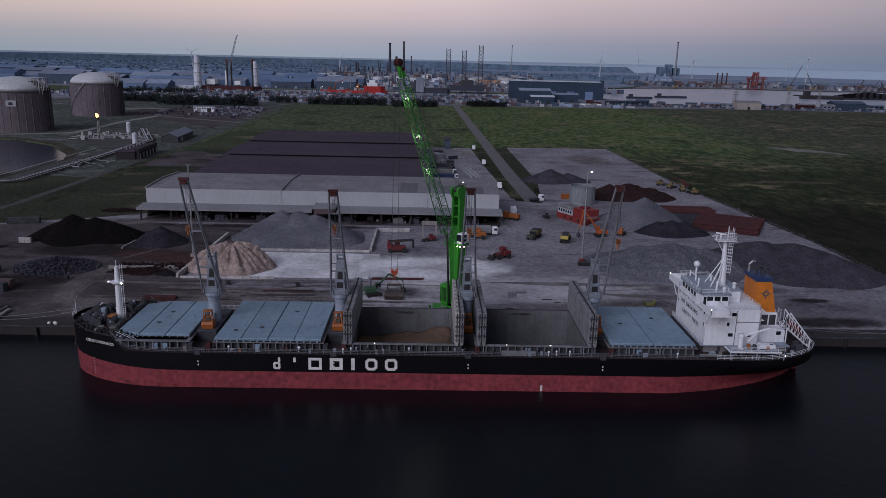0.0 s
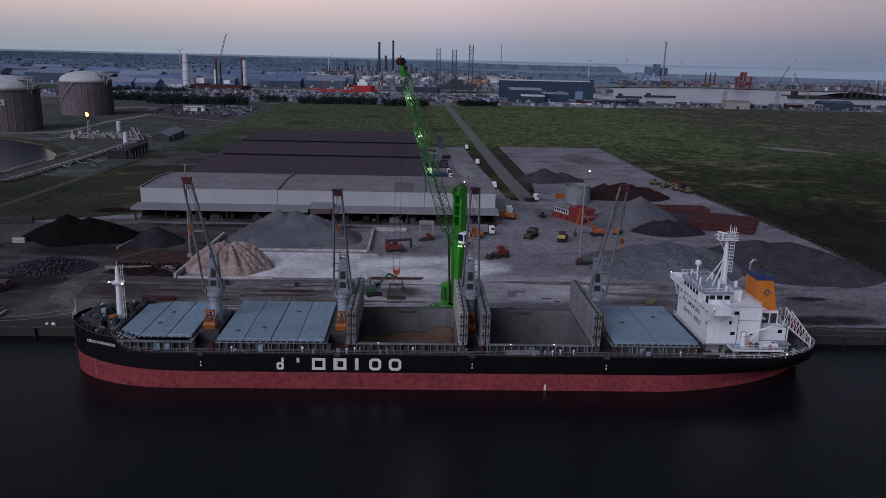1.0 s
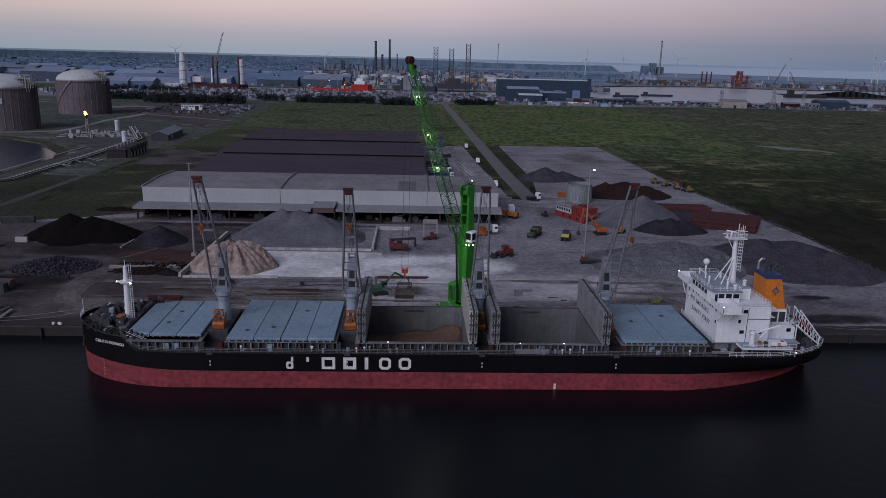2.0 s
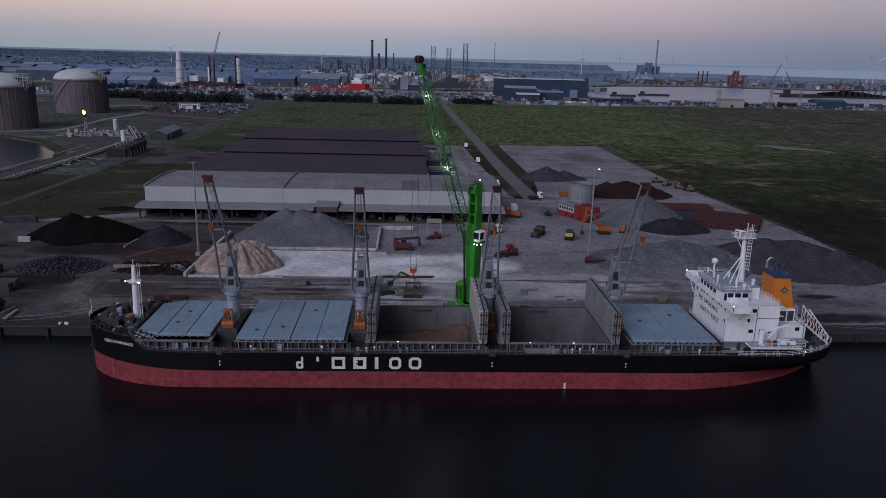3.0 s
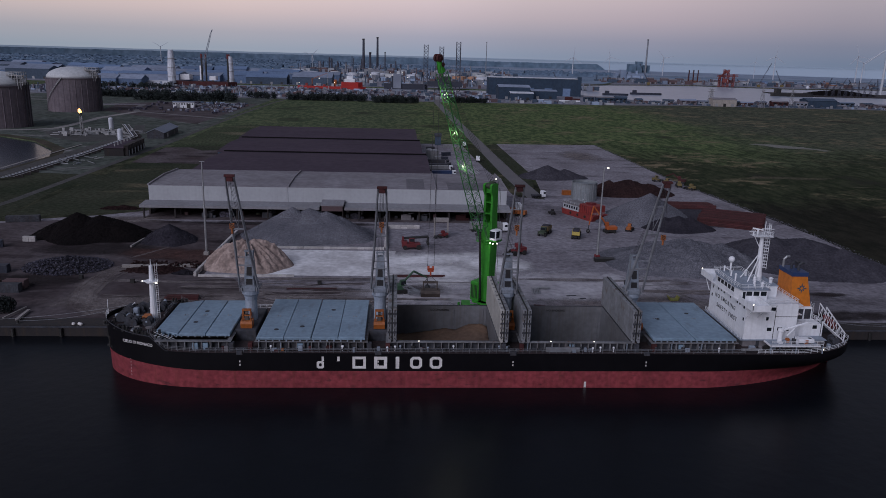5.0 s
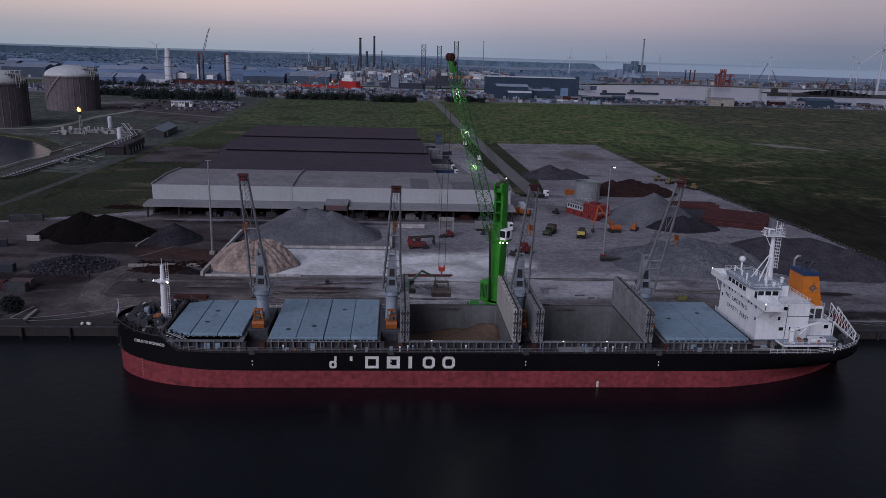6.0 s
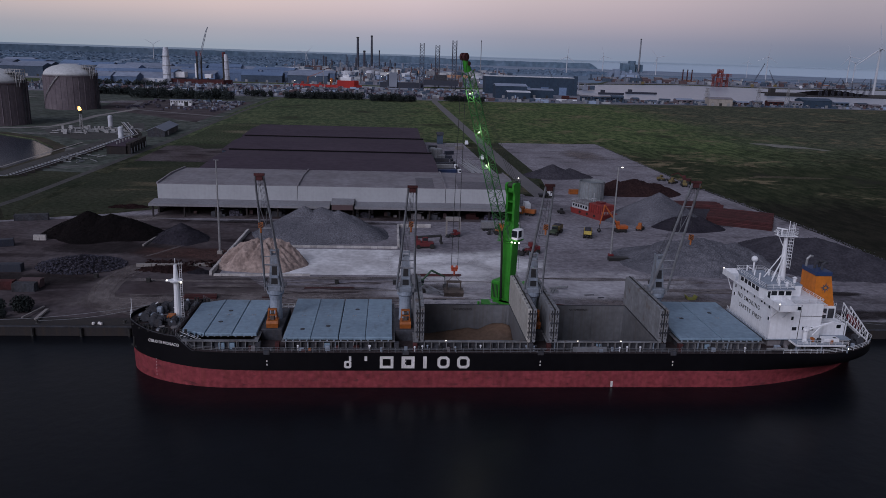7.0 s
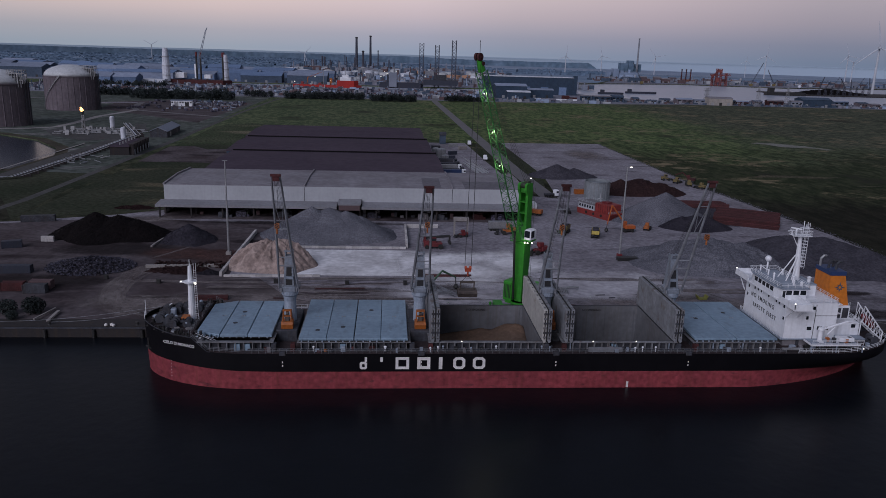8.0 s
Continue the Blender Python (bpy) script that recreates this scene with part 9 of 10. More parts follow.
def tree_belt(x0, y0, x1, y1, depth, n, h, seed, label):
    """A belt of broad-leaved trees: trunks, limbs and loose crowns."""
    rnd = random.Random(seed)
    g = Geo()
    for k in range(n):
        u = (k + rnd.uniform(-0.4, 0.4)) / n
        x, y = x0 + (x1 - x0) * u, y0 + (y1 - y0) * u + rnd.uniform(-depth / 2, depth / 2)
        hh = h * rnd.uniform(0.65, 1.1)
        g.tube((x, y, GZ), (x + rnd.uniform(-0.4, 0.4), y, GZ + hh * 0.5), 0.28, 5, 0.16)
        for j in range(3):
            g.tube((x, y, GZ + hh * 0.4), (x + rnd.uniform(-2, 2), y + rnd.uniform(-2, 2), GZ + hh * 0.75), 0.14, 4, 0.06)
        foliage(g, (x, y, GZ + hh * 0.55), (hh * 0.4, hh * 0.4, hh * 0.45), 260, rnd, 0.15)
        foliage(g, (x, y, GZ + hh * 0.22), (hh * 0.42, hh * 0.34, hh * 0.3), 120, rnd, 0.2)
    return solo("tree_belt", g, M_LEAF, label, "trees", "stuff")


tree_belt(-440, 1085, -365, 1090, 16, 26, 12, 31, "dense belt of dark trees beyond the tanks")
tree_belt(-362, 1035, -236, 1045, 22, 44, 15, 32, "dense belt of dark trees before the docks")
tree_belt(-172, 1100, -62, 1108, 16, 40, 12, 33, "dense dark tree belt at the field's end")
tree_belt(-50, 1088, 14, 1092, 14, 26, 11.5, 34, "dense dark tree belt beside the road")
tree_belt(60, 1124, 118, 1128, 14, 24, 10.5, 35, "dense dark tree belt beyond the road")
tree_belt(-232, 1120, -190, 1118, 10, 10, 11, 36, "loose group of dark trees by a road")
tree_belt(-520, 1300, -395, 1300, 20, 26, 12, 37, "dark trees near blue sheds")


def shrub_strip(pts, w, n, h, seed, label):
    rnd = random.Random(seed)
    g = Geo()
    for k in range(n):
        u = rnd.random() * (len(pts) - 1)
        i = min(int(u), len(pts) - 2)
        f = u - i
        x = pts[i][0] + (pts[i + 1][0] - pts[i][0]) * f + rnd.uniform(-w / 2, w / 2)
        y = pts[i][1] + (pts[i + 1][1] - pts[i][1]) * f
        hh = h * rnd.uniform(0.5, 1.2)
        foliage(g, (x, y, GZ + hh * 0.4), (hh * 0.8, hh * 0.9, hh * 0.6), 10, rnd)
    return solo("hedge", g, M_HEDGE, label, "hedge", "stuff")


M_HEDGE = mat("hedge_leaf", (0.030, 0.042, 0.018), (0.045, 0.055, 0.026), s=0.2, fine=1.5, rough=0.95, spec=0.1)
shrub_strip([(46.5, 395), (44.5, 500), (42, 610)], 5, 360, 1.3, 41, "low overgrown hedge beside the road")
shrub_strip([(62, 420), (60, 480), (57, 600)], 6, 260, 0.9, 42, "strip of rough weeds along the road")
shrub_strip([(37, 700), (36, 1080)], 3, 140, 1.0, 43, "low hedge along the far road")
shrub_strip([(152, 520), (158, 400), (166, 296), (164, 232)], 3, 220, 0.7, 44, "rough weeds along the yard's edge")
shrub_strip([(-420, 268), (-260, 292), (-176, 309), (-142, 324), (-124, 340)], 4, 200, 0.8, 45, "rough weeds along the yard's edge")
def shrub(x, y, r, seed):
    ob = thing("shrub", (x, y, GZ), "dark rounded shrub at the quay edge", "shrub", "quayside shrubs")
    part("stem", Geo().tube((x, y, GZ), (x, y, GZ + r), 0.15, 5), M_BARK, ob)
    g = Geo()
    foliage(g, (x, y, GZ + r * 0.8), (r, r * 0.9, r * 0.85), 1500, random.Random(seed), 0.11)
    part("crown", g, M_LEAF, ob)


shrub(-126, 194, 2.6, 51)
shrub(-119.5, 194.6, 3.0, 52)
shrub(-123, 190, 1.6, 53)
# scattered tussocks on the field
rnd = random.Random(61)
g = Geo()
for k in range(5200):
    y = 330 + 720 * rnd.random() ** 1.3
    x = rnd.uniform(170, 200 + y * 0.62) if rnd.random() < 0.75 else rnd.uniform(-165, -135)
    if x < 200 and 590 > y and x > 0 and x < 168:
        continue
    h = rnd.uniform(0.25, 0.8)
    foliage(g, (x, y, GZ + h * 0.3), (h * 2.2, h * 1.6, h * 0.7), 3, rnd)
solo("tussocks", g, M_HEDGE, "scattered coarse tussocks on the field", "grass", "stuff")


# ---- harbour front behind the field ----
hall = thing("hall", (235, 1395, GZ), "long dark blue-grey hall with a pale roof edge", "hall")
part("wall", Geo().box(150, 1385, GZ, 320, 1425, GZ + 31), M_HALLD, hall)
part("roof_edge", Geo().box(149.4, 1384.4, GZ + 31, 314, 1425.6, GZ + 32), M_PALE, hall)
part("end_tower", Geo().box(314, 1384, GZ, 320.5, 1392, GZ + 35), M_HALLD, hall)
for k in range(4):
    part("door", Geo().box(185 + 34 * k, 1384.6, GZ, 199 + 34 * k, 1385.1, GZ + 14), M_SHEDBLUE, hall)
gable("shed", 176, 1262, 0, 52, 36, 20, 3.0, M_HALLD, M_ROOFG, "dark blue shed with a pale roof", "shed", 2)
gable("shed", 186, 1236, 0, 38, 18, 11, 2.0, M_HALLD, M_PALE, "low dark shed with a pale roof", "shed", 2)
gable("shed", 232, 1290, 0, 44, 24, 13, 2.0, M_HALLD, M_ROOFG, "dark shed with grey roof", "shed", 2)
for k, (x, y, m, z) in enumerate(((248, 1214, M_WHITE, 0), (260.5, 1214, M_WHITE, 0), (273, 1214, M_WHITE, 0), (262, 1222, M_RUST, 2.6), (274.5, 1222, M_RUST, 2.6), (262, 1222, M_RUST, 0), (274.5, 1222, M_RUST, 0), (262, 1222, M_RUST, 5.2), (216, 1225, M_WHITE, 0), (224, 1230, M_STEEL, 0))):
    c = container(x, y, 0, m, "white container at the harbour front" if m == M_WHITE else "container at the harbour front", 12.2)
    c.location.z += z
rnd = random.Random(71)
for k in range(26):
    x = 300 + k * 26 + rnd.uniform(-8, 8)
    y = rnd.uniform(1205, 1245)
    m = rnd.choice((M_HALLD, M_HALL, M_FARGREY, M_COAM, M_RUST, M_LNG))
    L, W, H = rnd.uniform(10, 34), rnd.uniform(8, 16), rnd.uniform(4, 9)
    gable("harbour_building", x, y, rnd.uniform(-8, 8), L, W, H, rnd.uniform(0.5, 2), m, rnd.choice((M_ROOFG, M_HALL, M_ROOFL)), "small harbour building by the water", "building", 2, 3)
M_BEIGE = mat("beige_cladding", (0.33, 0.30, 0.27), (0.25, 0.23, 0.21), s=0.05, fine=0.4, rough=0.8, streak=0.3)
gable("workshop", 509, 1198, -4, 38, 22, 11, 2.0, M_BEIGE, M_ROOFL, "pale workshop with dark doors", "building", 3)
gable("workshop", 678, 1215, 0, 50, 26, 12, 3.0, M_HALLD, M_HALL, "dark blue workshop by the water", "building", 3)
for x, y, h in ((566, 1180, 33), (624, 1198, 31), (505, 1240, 26), (512, 1250, 26)):
    ob = thing("pylon", (x, y, GZ), "grey lattice power pylon", "pylon", "power pylons")
    part("lattice", Geo().lattice((x, y, GZ), (x, y, GZ + h), 7, 1.2, 7, 0.22), M_STEEL, ob)
    part("crossarm", Geo().box(x - 5, y - 0.3, GZ + h * 0.8, x + 5, y + 0.3, GZ + h * 0.8 + 0.5).box(x - 4, y - 0.3, GZ + h * 0.93, x + 4, y + 0.3, GZ + h * 0.93 + 0.5), M_STEEL, ob)
g = Geo()
for k in range(260):
    x, y = rnd.uniform(-640, 330), rnd.uniform(1160, 1420)
    if abs(x - 235) < 100 and y > 1200:
        continue
    g.cbox((x, y, GZ + 1.6), (rnd.uniform(2, 14), rnd.uniform(2, 6), rnd.uniform(2, 5)), rnd.uniform(0, 3))
solo("dock_clutter", g, M_SCRAP, "crowded stores and gear along the docks", "stores", "stuff")
g = Geo()
for k in range(160):
    x, y = rnd.uniform(330, 900), rnd.uniform(1195, 1255)
    g.cbox((x, y, GZ + 1.2), (rnd.uniform(2, 8), rnd.uniform(2, 4), rnd.uniform(1.4, 4)), rnd.uniform(0, 3))
solo("quay_clutter", g, M_HALL, "crowded vans and stores at the harbour front", "stores", "stuff")

# wind-tower sections on a jack-up vessel
jv = thing("jack_up_vessel", (-395, 1470, 0), "red jack-up vessel carrying white tower sections", "ship")
part("hull", Geo().prism([(-450, 1450), (-335, 1450), (-322, 1470), (-335, 1490), (-450, 1490)], 0, 9), M_RUST, jv)
for x, y in ((-383, 1455), (-383.5, 1488), (-335, 1455), (-340, 1488)):
    part("leg", Geo().tube((x, y, 0), (x, y, 58), 1.7, 8), M_BLACK, jv)
    part("leg_top", Geo().tube((x, y, 52), (x, y, 60), 1.9, 8), M_RED, jv)
for x, y, h, r in ((-437, 1448, 66, 7.2), (-336, 1482, 56, 6.2)):
    for zz in (0.25, 0.5, 0.75):
        part("tower_flange", Geo().lathe(x, y, [(r * (1.04 - 0.3 * max(0, zz - 0.4)), h * zz), (r * (1.04 - 0.3 * max(0, zz - 0.4)), h * zz + 1.2)], 14), M_STEEL, jv)
    part("tower_section", Geo().lathe(x, y, [(r, 6), (r, h * 0.45), (r * 0.72, h * 0.9), (r * 0.6, h)], 14), M_PALE, jv, "white stacked tower sections")
part("deckhouse", Geo().rbox(-425, 1460, 12, -408, 1482, 22, 0.5), M_WHITE, jv)
part("winch_house", Geo().rbox(-372, 1462, 12, -360, 1480, 19, 0.5), M_WHITE, jv)
part("crane_boom", Geo().lattice((-388, 1470, 24), (-367, 1470, 98), 4, 1.6, 16, 0.26).tube((-367, 1470, 98), (-364, 1470, 104), 0.9, 6), M_FARGREY, jv)
part("crane_mast", Geo().tube((-388, 1470, 12), (-388, 1470, 38), 3, 10), M_WHITE, jv)

M_SHIPRED = mat("fresh_red_paint", (0.42, 0.035, 0.03), (0.32, 0.03, 0.027), s=0.05, rough=0.6, spec=0.2)
rs = thing("supply_ship", (-130, 1460, 0), "bright red offshore supply ship with white bridge", "ship")
part("hull", Geo().prism([(-206, 1452), (-92, 1452), (-78, 1462), (-92, 1472), (-206, 1472)], 0, 6.5), M_SHIPRED, rs)
for k in range(9):
    part("deck_unit", Geo().rbox(-200 + 8.2 * k, 1455, 6.5, -195 + 8.2 * k, 1461, 8.2 + 1.7 * ((k * 5) % 3), 0.3), (M_FARGREY, M_BARGE, M_FARBROWN, M_CLAD)[k % 4], rs)
part("deck_crane", Geo().tube((-180, 1466, 6), (-180, 1466, 20), 0.9, 8).lattice((-180, 1466, 19), (-152, 1466, 30), 1.6, 0.8, 8, 0.22), M_ORANGE, rs)
part("bow_house", Geo().prism([(-124, 1454), (-92, 1454), (-84, 1462), (-92, 1470), (-124, 1470)], 6.5, 15), M_SHIPRED, rs)
part("bridge", Geo().rbox(-118, 1455, 15, -98, 1469, 21, 0.5).rbox(-114, 1457, 21, -102, 1467, 26, 0.5), M_WHITE, rs)
part("funnel", Geo().rbox(-138, 1458, 6, -133, 1462, 19, 0.3), M_ORANGE, rs)
part("mast", Geo().tube((-150, 1462, 6), (-150, 1462, 32), 0.5, 6), M_STEEL, rs)
part("mast", Geo().tube((-108, 1462, 25), (-108, 1462, 38), 0.5, 6), M_STEEL, rs)
part("ship_lamp", Geo().ball((-165, 1453, 21), 0.5, 6).ball((-137, 1456, 14), 0.5, 6).ball((-203, 1452, 12), 0.6, 6), M_LAMP, rs, "lit deck lamps")
solo("barge", Geo().prism([(-45, 1538), (38, 1538), (44, 1548), (38, 1556), (-45, 1556)], 0, 11).rbox(-30, 1541, 11, -18, 1552, 26, 0.5), M_NAVY, "dark blue barge with a pale house", "ship")
solo("crane_house", Geo().rbox(-26, 1535, GZ, -10, 1550, 30, 0.6), M_FARGREY, "tall grey deck unit on the dock", "building")


M_RIGSTEEL = mat("dark_rig_steel", (0.075, 0.08, 0.10), (0.05, 0.05, 0.065), s=0.2, rough=0.7, spec=0.1)


def jack_up_rig(x, y, label):
    ob = thing("rig", (x, y, 0), label, "rig")
    part("deck", Geo().prism([(x - 32, y - 18), (x + 36, y - 22), (x + 36, y + 22), (x - 32, y + 18)], 8, 18), M_NAVY, ob)
    for dx, dy, h in ((-36.7, -14, 88.5), (-3.8, 20, 86), (27.5, -16, 95.5)):
        part("leg", Geo().lattice((x + dx, y + dy, -2), (x + dx, y + dy, h), 8.0, 8.0, 14, 0.7), M_RIGSTEEL, ob)
    part("house", Geo().rbox(x - 10, y - 12, 18, x + 14, y + 10, 28, 0.5), M_COAM, ob)
    return ob


jack_up_rig(75, 1535, "jack-up rig with three tall lattice legs")

# ---- far industry ----
M_TANKO = mat("ochre_tank", (0.42, 0.22, 0.13), (0.36, 0.20, 0.12), s=0.02, rough=0.7)
rnd = random.Random(81)
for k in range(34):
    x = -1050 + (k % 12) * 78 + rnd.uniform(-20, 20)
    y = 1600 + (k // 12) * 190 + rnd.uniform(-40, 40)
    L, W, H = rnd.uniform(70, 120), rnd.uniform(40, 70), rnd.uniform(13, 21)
    gable("industrial_shed", x, y, rnd.choice((0, 0, 3, -4)), L, W, H, rnd.uniform(4, 8), rnd.choice((M_SHEDBLUE, M_HALL, M_SHEDBLUE, M_ROOFG)), rnd.choice((M_ROOFG, M_ROOFG, M_SHEDBLUE)), "large industrial shed, haze in its grey-blue", "shed", 4, 0, "far industrial sheds")
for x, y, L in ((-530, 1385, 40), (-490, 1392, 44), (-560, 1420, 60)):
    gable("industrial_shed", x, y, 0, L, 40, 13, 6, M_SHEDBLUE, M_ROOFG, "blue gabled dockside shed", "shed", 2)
solo("white_depot", Geo().rbox(-478, 1405, GZ, -428, 1425, GZ + 9, 0.3), M_PALE, "long white low depot", "building")
for k in range(34):
    x, y = rnd.uniform(-320, 330), rnd.uniform(2000, 2350)
    r, h = rnd.uniform(12, 24), rnd.uniform(9, 15)
    m = rnd.choice((M_PALE, M_DOME, M_DOME, M_TANKO, M_PALE))
    solo("oil_tank", Geo().lathe(x, y, [(r, GZ), (r, GZ + h), (r * 0.5, GZ + h + 1.5), (0.2, GZ + h + 2)], 24), m, "round oil storage tank of the refinery", "tank", group="refinery tanks")


def chimney(x, y, h, r, m, label):
    ob = thing("chimney", (x, y, GZ), label, "chimney", "far chimneys")
    part("shaft", Geo().tube((x, y, GZ), (x, y, GZ + h), r, 12, r * 0.7), m, ob)
    part("collar", Geo().tube((x, y, GZ + h - 4), (x, y, GZ + h - 1), r * 0.95, 12), M_BLACK, ob)


chimney(-137, 2640, 112, 5.2, M_RIGSTEEL, "tall dark refinery chimney")
chimney(-91, 2690, 119, 4.6, M_RIGSTEEL, "tall dark refinery chimney")
chimney(-115, 2650, 68, 5, M_RIGSTEEL, "stout dark refinery column")
chimney(-64, 2650, 70, 2.5, M_RIGSTEEL, "slim dark refinery column")
chimney(245, 2290, 108, 1.3, M_JIB, "slender dark radio mast far off")
chimney(1284, 3980, 170, 5.0, M_JIB, "very tall power station chimney")
for k in range(14):
    x, y, h = rnd.uniform(-290, 20), rnd.uniform(2500, 2750), rnd.uniform(18, 55)
    solo("refinery_column", Geo().lathe(x, y, [(rnd.uniform(1.5, 3.5), GZ), (rnd.uniform(1.2, 3.0), GZ + h), (0.5, GZ + h + 2)], 10), M_RIGSTEEL, "grey refinery column", "column", group="refinery columns")
# hill colour reused here: the haze is in the blocks' own paint
solo("power_station", Geo().box(1240, 3985, GZ, 1268, 4030, 58).box(1200, 3990, GZ, 1238, 4040, 44).box(1275, 3990, GZ, 1310, 4030, 40), M_FARHILL, "blocky power station, greyed by haze in its colour", "power station")
sw = thing("silo_works", (815, 2715, GZ), "works with a tall silo block, haze in its pale blue", "factory")
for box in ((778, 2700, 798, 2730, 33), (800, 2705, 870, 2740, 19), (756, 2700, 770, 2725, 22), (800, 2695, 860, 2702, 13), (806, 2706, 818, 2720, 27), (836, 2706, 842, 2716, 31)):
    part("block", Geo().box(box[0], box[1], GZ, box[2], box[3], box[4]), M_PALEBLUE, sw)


def wind_turbine(x, y, hub, r, turn, phase, label):
    ob = thing("wind_turbine", (x, y, GZ), label, "turbine", "wind turbines")
    part("tower", Geo().tube((x, y, GZ), (x, y, hub), r * 0.05, 12, r * 0.032), M_TURBINE, ob)
    part("nacelle", Geo().cbox((x, y, hub + 1), (r * 0.07, r * 0.2, r * 0.08), radians(turn)), M_TURBINE, ob)
    n = Vector((math.sin(radians(turn)), -math.cos(radians(turn)), 0))
    c = Vector((x, y, hub + 1)) + n * r * 0.13
    s = n.cross(Vector((0, 0, 1))).normalized()
    part("hub", Geo().ball(c, r * 0.045, 8), M_TURBINE, ob)
    for k in range(3):
        a = radians(phase + 120 * k)
        d = s * math.cos(a) + Vector((0, 0, 1)) * math.sin(a)
        e = d.cross(n)
        v, f = [], []
        # root, widest chord, tip: half chords ahead and behind, half thickness
        for u, lead, trail, thick in ((0.02, 0.016, 0.016, 0.016), (0.1, 0.018, 0.02, 0.015), (0.2, 0.02, 0.042, 0.012), (0.5, 0.015, 0.028, 0.008), (0.85, 0.009, 0.014, 0.005), (1.0, 0.003, 0.004, 0.003)):
            p = c + d * r * u
            v += [p - e * r * lead, p + n * r * thick, p + e * r * trail, p - n * r * thick]
        for q in range(5):
            for w in range(4):
                f.append((q * 4 + w, q * 4 + (w + 1) % 4, q * 4 + 4 + (w + 1) % 4, q * 4 + 4 + w))
        part("blade", Geo().add(v, f + [(3, 2, 1, 0), (20, 21, 22, 23)]), M_TURBINE, ob)


M_TURBINE = mat("turbine_paint", (0.46, 0.48, 0.52), (0.38, 0.40, 0.44), s=0.02, rough=0.6)
for x, y, hub, r, tn, ph in ((-1017, 3300, 68, 36, 10, 30), (-341, 2900, 54, 34, 10, 15), (648, 2900, 70, 42, -5, 95), (914, 3350, 76, 42, -5, 75), (1150, 3330, 78, 44, -10, 50),
                             (1551, 3120, 95, 50, -15, 95), (1864, 3050, 105, 50, -15, 72), (1796, 2900, 79, 44, -15, 20), (1175, 1815, 112, 64, -25, 80), (1552, 3300, 72, 26, -10, 95)):
    wind_turbine(x, y, hub, r, tn, ph, "white three-bladed wind turbine")
M_CRANERED = mat("port_crane_red", (0.21, 0.045, 0.038), (0.16, 0.04, 0.036), s=0.05, rough=0.7)
M_FARORANGE = mat("far_orange", (0.25, 0.115, 0.075), (0.20, 0.10, 0.07), s=0.02, rough=0.8)
pc = thing("port_crane", (912, 2110, GZ), "red gantry crane and bulk unloader", "crane")
for x, h in ((890, 34), (902, 50), (914, 50), (930, 38)):
    part("leg", Geo().lattice((x, 2110, GZ), (x, 2110, h), 5, 4, 6, 0.7), M_CRANERED, pc)
part("girder", Geo().lattice((884, 2110, 32), (942, 2110, 34), 5, 5, 10, 0.7), M_CRANERED, pc)
part("machine_house", Geo().rbox(899, 2105, 14, 909, 2115, 25, 0.4), M_CRANERED, pc)
part("winch_house", Geo().rbox(905, 2106, 39, 914, 2114, 46, 0.4), M_CRANERED, pc)
part("hopper", Geo().prism([(918, 2106), (928, 2106), (928, 2114), (918, 2114)], 14, 21), M_RUST, pc)
part("boom", Geo().lattice((908, 2110, 48), (880, 2096, 22), 3, 2, 7, 0.5), M_CRANERED, pc)
for z in (12, 24):
    part("stair_landing", Geo().box(889, 2107, z, 931, 2113, z + 0.8), M_CRANERED, pc)
for k in range(46):
    x = 700 + 26 * k + rnd.uniform(-12, 12)
    y = 2215 + 0.09 * (x - 700) + rnd.uniform(10, 120)
    m = rnd.choice((M_FARBROWN, M_CLAD, M_HALL, M_FARORANGE, M_FARGREY, M_SHEDBLUE, M_LNG, M_FARGREY))
    gable("port_building", x, y, rnd.uniform(-5, 5), rnd.uniform(12, 34), rnd.uniform(10, 18), rnd.uniform(5, 15), rnd.uniform(0.5, 3), m, rnd.choice((M_ROOFG, M_ROOFL, m)), "far port building on the other shore", "building", 3, 0, "far port buildings")
for k in range(3):
    chimney(862 + 14 * k, 2270, 42, 2.2, M_RUST, "short rust-red stack on a port building")
solo("coal_stock", heap(1010, 1730, GZ, 95, 50, 13, 91, ((-0.3, 0, 0.8), (0.1, 0.1, 1.0), (0.4, 0, 0.85)), 50, 3.0, 22.0), M_COAL, "huge black coal stock by the water", "heap", "stuff")
flat_thing("coal_quay", Geo().box(880, 1660, -3, 1500, 1820, GZ - 0.05), M_QUAY, "dark coal quay in the harbour", "quay")
for k in range(9):
    x = 965 + 15 * k
    ob = thing("grab_crane", (x, 1690, GZ), "dark dockside grab crane", "crane", "dockside cranes")
    part("portal", Geo().lattice((x, 1690, GZ), (x, 1690, 22), 5, 2.4, 5, 0.3), M_RIGSTEEL, ob)
    part("boom", Geo().lattice((x, 1690, 20), (x + rnd.uniform(-18, 18), 1684, 38 + rnd.uniform(-6, 6)), 2.0, 1.0, 8, 0.22), M_RIGSTEEL, ob)
solo("coaster", Geo().prism([(820, 1650), (905, 1646), (915, 1656), (905, 1666), (820, 1664)], 0, 7).rbox(826, 1651, 7, 838, 1662, 17, 0.5), M_BLACK, "dark coaster lying in the harbour", "ship")
for x, y, L in ((395, 1500, 46), (470, 1560, 60), (380, 1700, 40)):
    solo("moored_barge", Geo().prism([(x, y), (x + L, y), (x + L + 6, y + 5), (x + L, y + 10), (x, y + 10)], 0, 4).rbox(x + 4, y + 2, 4, x + 12, y + 8, 9, 0.3), M_NAVY, "dark barge moored in the harbour", "ship")
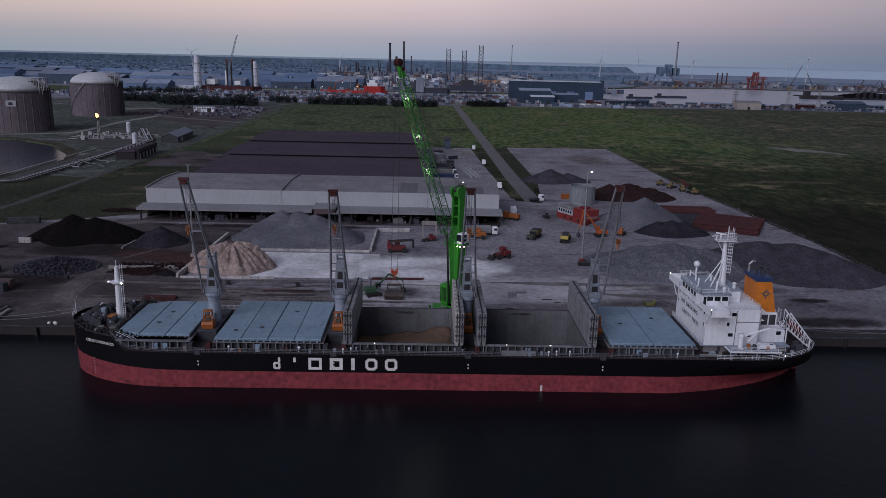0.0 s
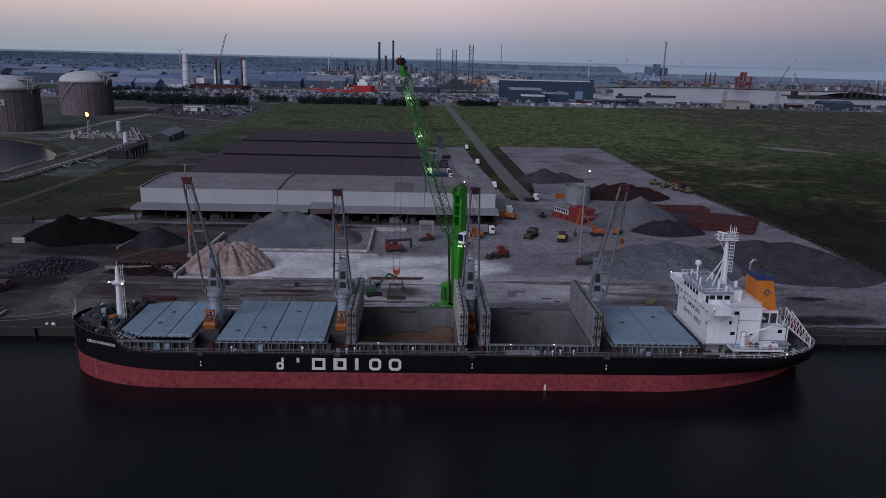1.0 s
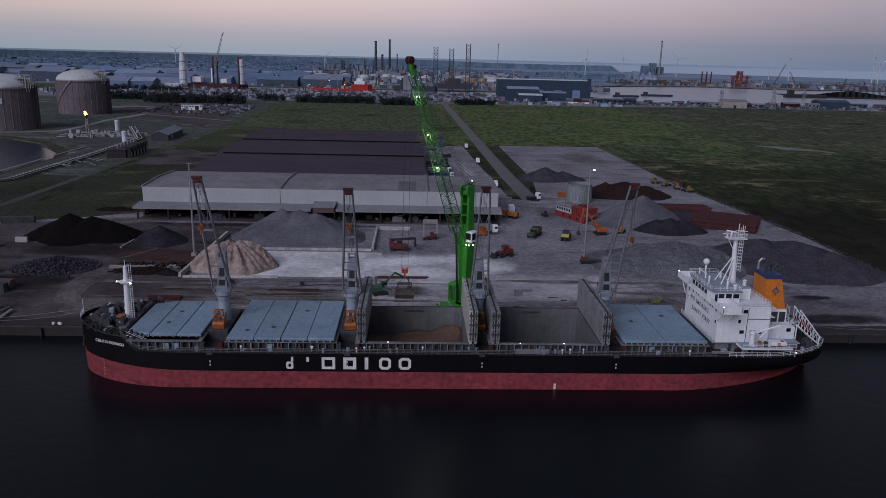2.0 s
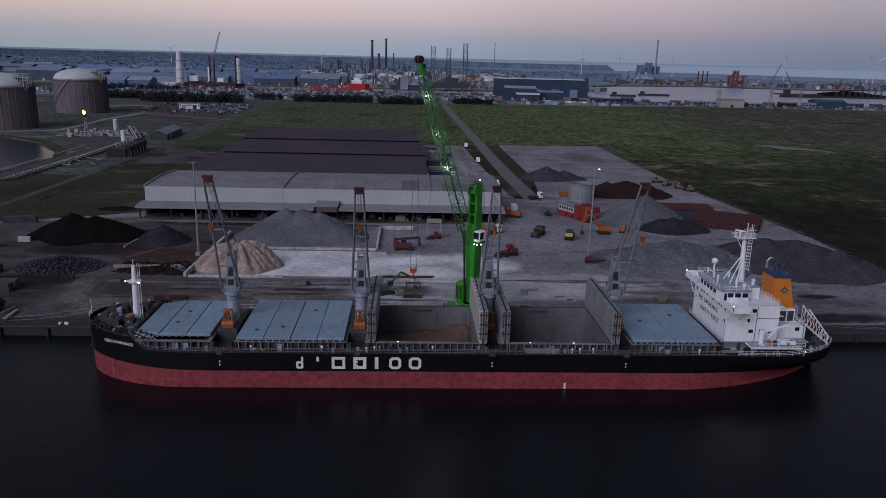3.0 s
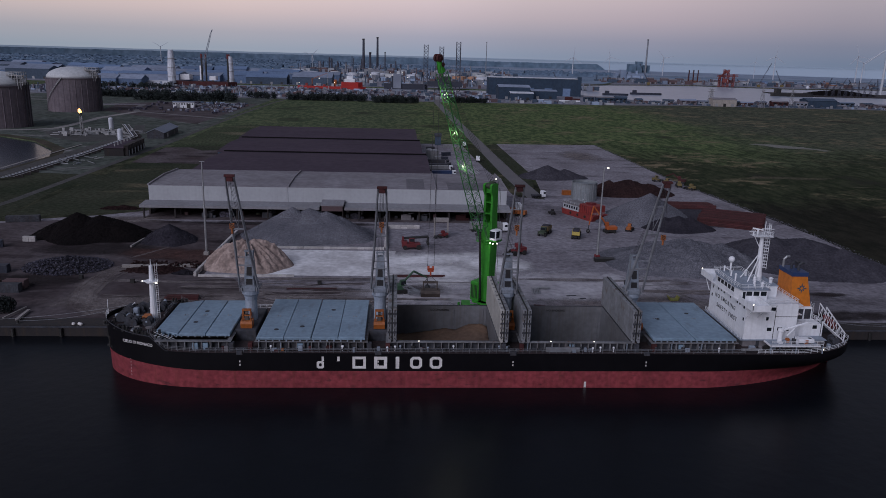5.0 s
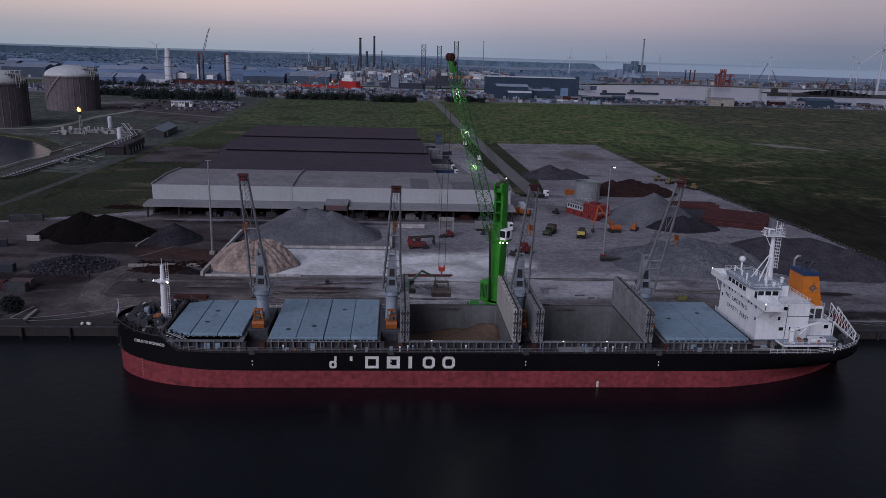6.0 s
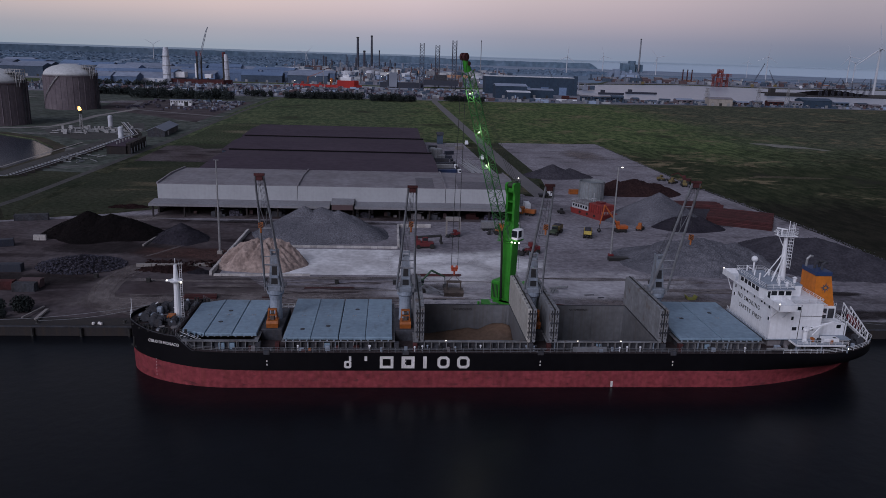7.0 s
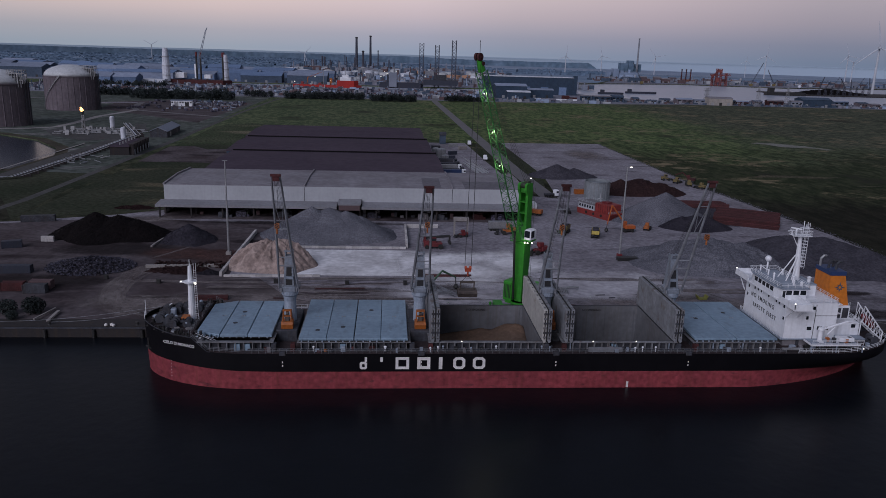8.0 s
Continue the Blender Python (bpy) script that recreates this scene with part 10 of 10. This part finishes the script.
for x, y, hgt, dx in ((300, 1450, 44, -20), (690, 2120, 60, -30), (1030, 2160, 70, 30), (1120, 2200, 50, -24)):
    ob = thing("lattice_crane", (x, y, GZ), "dark lattice crane on the quay", "crane", "dockside cranes")
    part("boom", Geo().lattice((x, y, GZ + 6), (x + dx, y, hgt), 2.4, 1.2, 10, 0.2), M_RIGSTEEL, ob)
    part("machine", Geo().rbox(x - 4, y - 3, GZ, x + 4, y + 3, GZ + 7, 0.4), M_DULLYEL, ob)
solo("sphere_tank", Geo().ball((1150, 2110, 6), 5, 14), M_PALE, "white spherical storage tank by the water", "tank", smooth=True)


# ---- clutter of the docks and works, too small and many to count ----
def clutter(name, n, x0, x1, y0, y1, size, high, m, seed, label, keep=None):
    rnd = random.Random(seed)
    g = Geo()
    for k in range(n):
        x, y = rnd.uniform(x0, x1), rnd.uniform(y0, y1)
        if keep and not keep(x, y):
            continue
        s = rnd.uniform(*size)
        h = rnd.uniform(*high)
        if rnd.random() < 0.2:
            g.tube((x, y, GZ), (x, y, GZ + h * 1.8), s * 0.18, 8)
        else:
            g.cbox((x, y, GZ + h / 2), (s * rnd.uniform(0.6, 2.2), s, h), rnd.choice((0, 0, 0.1, -0.2, 1.5)))
    return solo(name, g, m, label, "stores", "stuff")


docks = lambda x, y: not (140 < x < 330 and y > 1200) and not (-60 < x < 20 and y < 1100)
# the paler cladding colours here carry the far haze
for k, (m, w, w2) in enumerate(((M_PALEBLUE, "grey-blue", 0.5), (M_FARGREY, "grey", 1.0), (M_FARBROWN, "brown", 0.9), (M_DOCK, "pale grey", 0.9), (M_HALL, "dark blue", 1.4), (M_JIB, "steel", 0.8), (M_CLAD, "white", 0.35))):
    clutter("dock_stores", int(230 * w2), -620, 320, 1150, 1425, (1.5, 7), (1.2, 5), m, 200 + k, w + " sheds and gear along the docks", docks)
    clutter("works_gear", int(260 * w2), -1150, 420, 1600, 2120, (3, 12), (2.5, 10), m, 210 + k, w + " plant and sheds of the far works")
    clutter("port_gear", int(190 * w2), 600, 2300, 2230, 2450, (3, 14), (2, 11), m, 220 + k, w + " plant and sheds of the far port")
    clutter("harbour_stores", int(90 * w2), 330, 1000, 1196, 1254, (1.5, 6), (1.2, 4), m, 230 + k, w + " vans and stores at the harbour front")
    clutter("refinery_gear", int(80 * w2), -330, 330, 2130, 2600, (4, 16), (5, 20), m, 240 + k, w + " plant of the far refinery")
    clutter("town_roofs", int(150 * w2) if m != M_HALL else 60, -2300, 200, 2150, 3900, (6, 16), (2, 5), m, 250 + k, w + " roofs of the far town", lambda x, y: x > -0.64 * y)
    clutter("storage_ground", int(22 * w2), -275, -205, 860, 1000, (1.2, 3.6), (0.8, 2.2), m, 260 + k, w + " goods on the storage ground", lambda x, y: x < -205)
rnd = random.Random(270)
g = Geo()
for k in range(30):
    x, y = rnd.uniform(-700, 320), rnd.uniform(1600, 2300)
    g.ball((x, y, GZ + rnd.uniform(6, 16)), 0.45, 4)
solo("far_lamps", g, M_LAMP, "scattered lit lamps in the far works", "lamps", "stuff")
rnd = random.Random(95)

# ---- far woods, sea and horizon, with haze in their colours ----
def far_wood(x0, x1, y, h, depth, seed, label):
    """Far woodland: a low mass with a broken top edge."""
    rnd = random.Random(seed)
    n = int((x1 - x0) / 7)
    g = Geo()
    tops = [h * (0.55 + 0.5 * rnd.random()) * (0.75 + 0.25 * math.sin(0.05 * i + seed)) for i in range(n + 1)]
    v = []
    for i in range(n + 1):
        x = x0 + (x1 - x0) * i / n
        v += [(x, y + rnd.uniform(-4, 4), GZ - 0.5), (x, y + 6, GZ + tops[i] * 0.8), (x + rnd.uniform(-4, 4), y + 14, GZ + tops[i]), (x, y + depth, GZ + tops[i] * 0.9), (x, y + depth + 8, GZ - 0.5)]
    f = []
    for i in range(n):
        for k in range(4):
            f.append((i * 5 + k, (i + 1) * 5 + k, (i + 1) * 5 + k + 1, i * 5 + k + 1))
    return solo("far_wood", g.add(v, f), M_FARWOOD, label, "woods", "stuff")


rnd = random.Random(95)
for k in range(34):
    y = 2150 + 75 * k + rnd.uniform(-30, 30)
    left = -0.66 * y
    x1 = min(350 if y < 3300 else (3900 - y) * 0.9 + 200, 700)
    x0 = left + rnd.uniform(0, 500)
    a = x0
    while a < x1 - 100:
        L = rnd.uniform(200, 700)
        if not (-330 < a + L / 2 < 340 and y < 2780):
            far_wood(a, min(a + L, x1), y, rnd.uniform(10, 17), rnd.uniform(20, 60), int(y + a) % 997, "far band of woodland, blue-grey from haze in its colour")
        a += L + rnd.uniform(40, 400)
far_wood(340, 720, 2850, 15, 60, 5, "far band of woodland, blue-grey from haze in its colour")
far_wood(120, 420, 3300, 15, 60, 6, "far band of woodland, blue-grey from haze in its colour")
far_wood(500, 900, 3100, 18, 40, 7, "far band of woodland, blue-grey from haze in its colour")
flat_thing("far_fields", sheet([(-3000, 2120), (-330, 2134), (480, 2134), (545, 2075), (700, 2424), (1500, 2484), (2500, 2640), (2500, 2900), (1880, 3100), (880, 3330), (300, 3800), (-600, 4300), (-3200, 4600)], [], GZ + 0.08, 0.02), M_FARLAND, "far fields and built-up land, paled by haze in the colour", "fields")
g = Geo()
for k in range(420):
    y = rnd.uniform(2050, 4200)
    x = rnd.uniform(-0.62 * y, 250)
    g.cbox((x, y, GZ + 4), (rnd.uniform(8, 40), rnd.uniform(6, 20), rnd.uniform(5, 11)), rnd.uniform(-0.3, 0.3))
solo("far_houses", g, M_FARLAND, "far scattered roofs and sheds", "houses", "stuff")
def arc(x, z, r):
    """A point of the far backdrop, which bends round at the distance r."""
    y = math.sqrt(r * r - x * x)
    return (x, y, 73.2 - (73.2 - z) * y / 4950 if z > 0 else z)


rnd = random.Random(97)
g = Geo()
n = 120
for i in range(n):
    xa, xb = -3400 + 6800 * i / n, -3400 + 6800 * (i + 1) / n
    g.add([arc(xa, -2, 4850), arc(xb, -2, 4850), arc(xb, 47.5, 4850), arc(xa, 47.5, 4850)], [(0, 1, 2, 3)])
solo("backdrop", g, M_SEAGLOW, "self-lit strip for the pale far sea at dusk", "sea", "structure")
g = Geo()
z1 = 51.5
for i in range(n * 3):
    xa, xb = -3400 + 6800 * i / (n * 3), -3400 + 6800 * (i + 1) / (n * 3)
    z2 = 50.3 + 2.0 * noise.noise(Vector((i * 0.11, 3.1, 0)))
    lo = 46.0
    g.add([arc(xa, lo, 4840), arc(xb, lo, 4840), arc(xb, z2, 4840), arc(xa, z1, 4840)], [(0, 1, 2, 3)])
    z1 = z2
solo("backdrop", g, M_COASTGLOW, "self-lit strip for the thin blue-grey far coast", "coast", "structure")
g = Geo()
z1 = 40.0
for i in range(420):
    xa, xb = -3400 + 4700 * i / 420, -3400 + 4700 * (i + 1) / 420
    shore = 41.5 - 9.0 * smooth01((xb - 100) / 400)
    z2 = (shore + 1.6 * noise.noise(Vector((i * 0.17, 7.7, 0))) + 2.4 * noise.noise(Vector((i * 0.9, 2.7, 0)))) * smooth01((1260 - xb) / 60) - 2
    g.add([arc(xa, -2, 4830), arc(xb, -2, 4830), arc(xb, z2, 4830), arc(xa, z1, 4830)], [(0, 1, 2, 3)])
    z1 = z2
solo("backdrop", g, M_FARHILL, "far wooded land along the horizon, haze in its colour", "land", "structure")
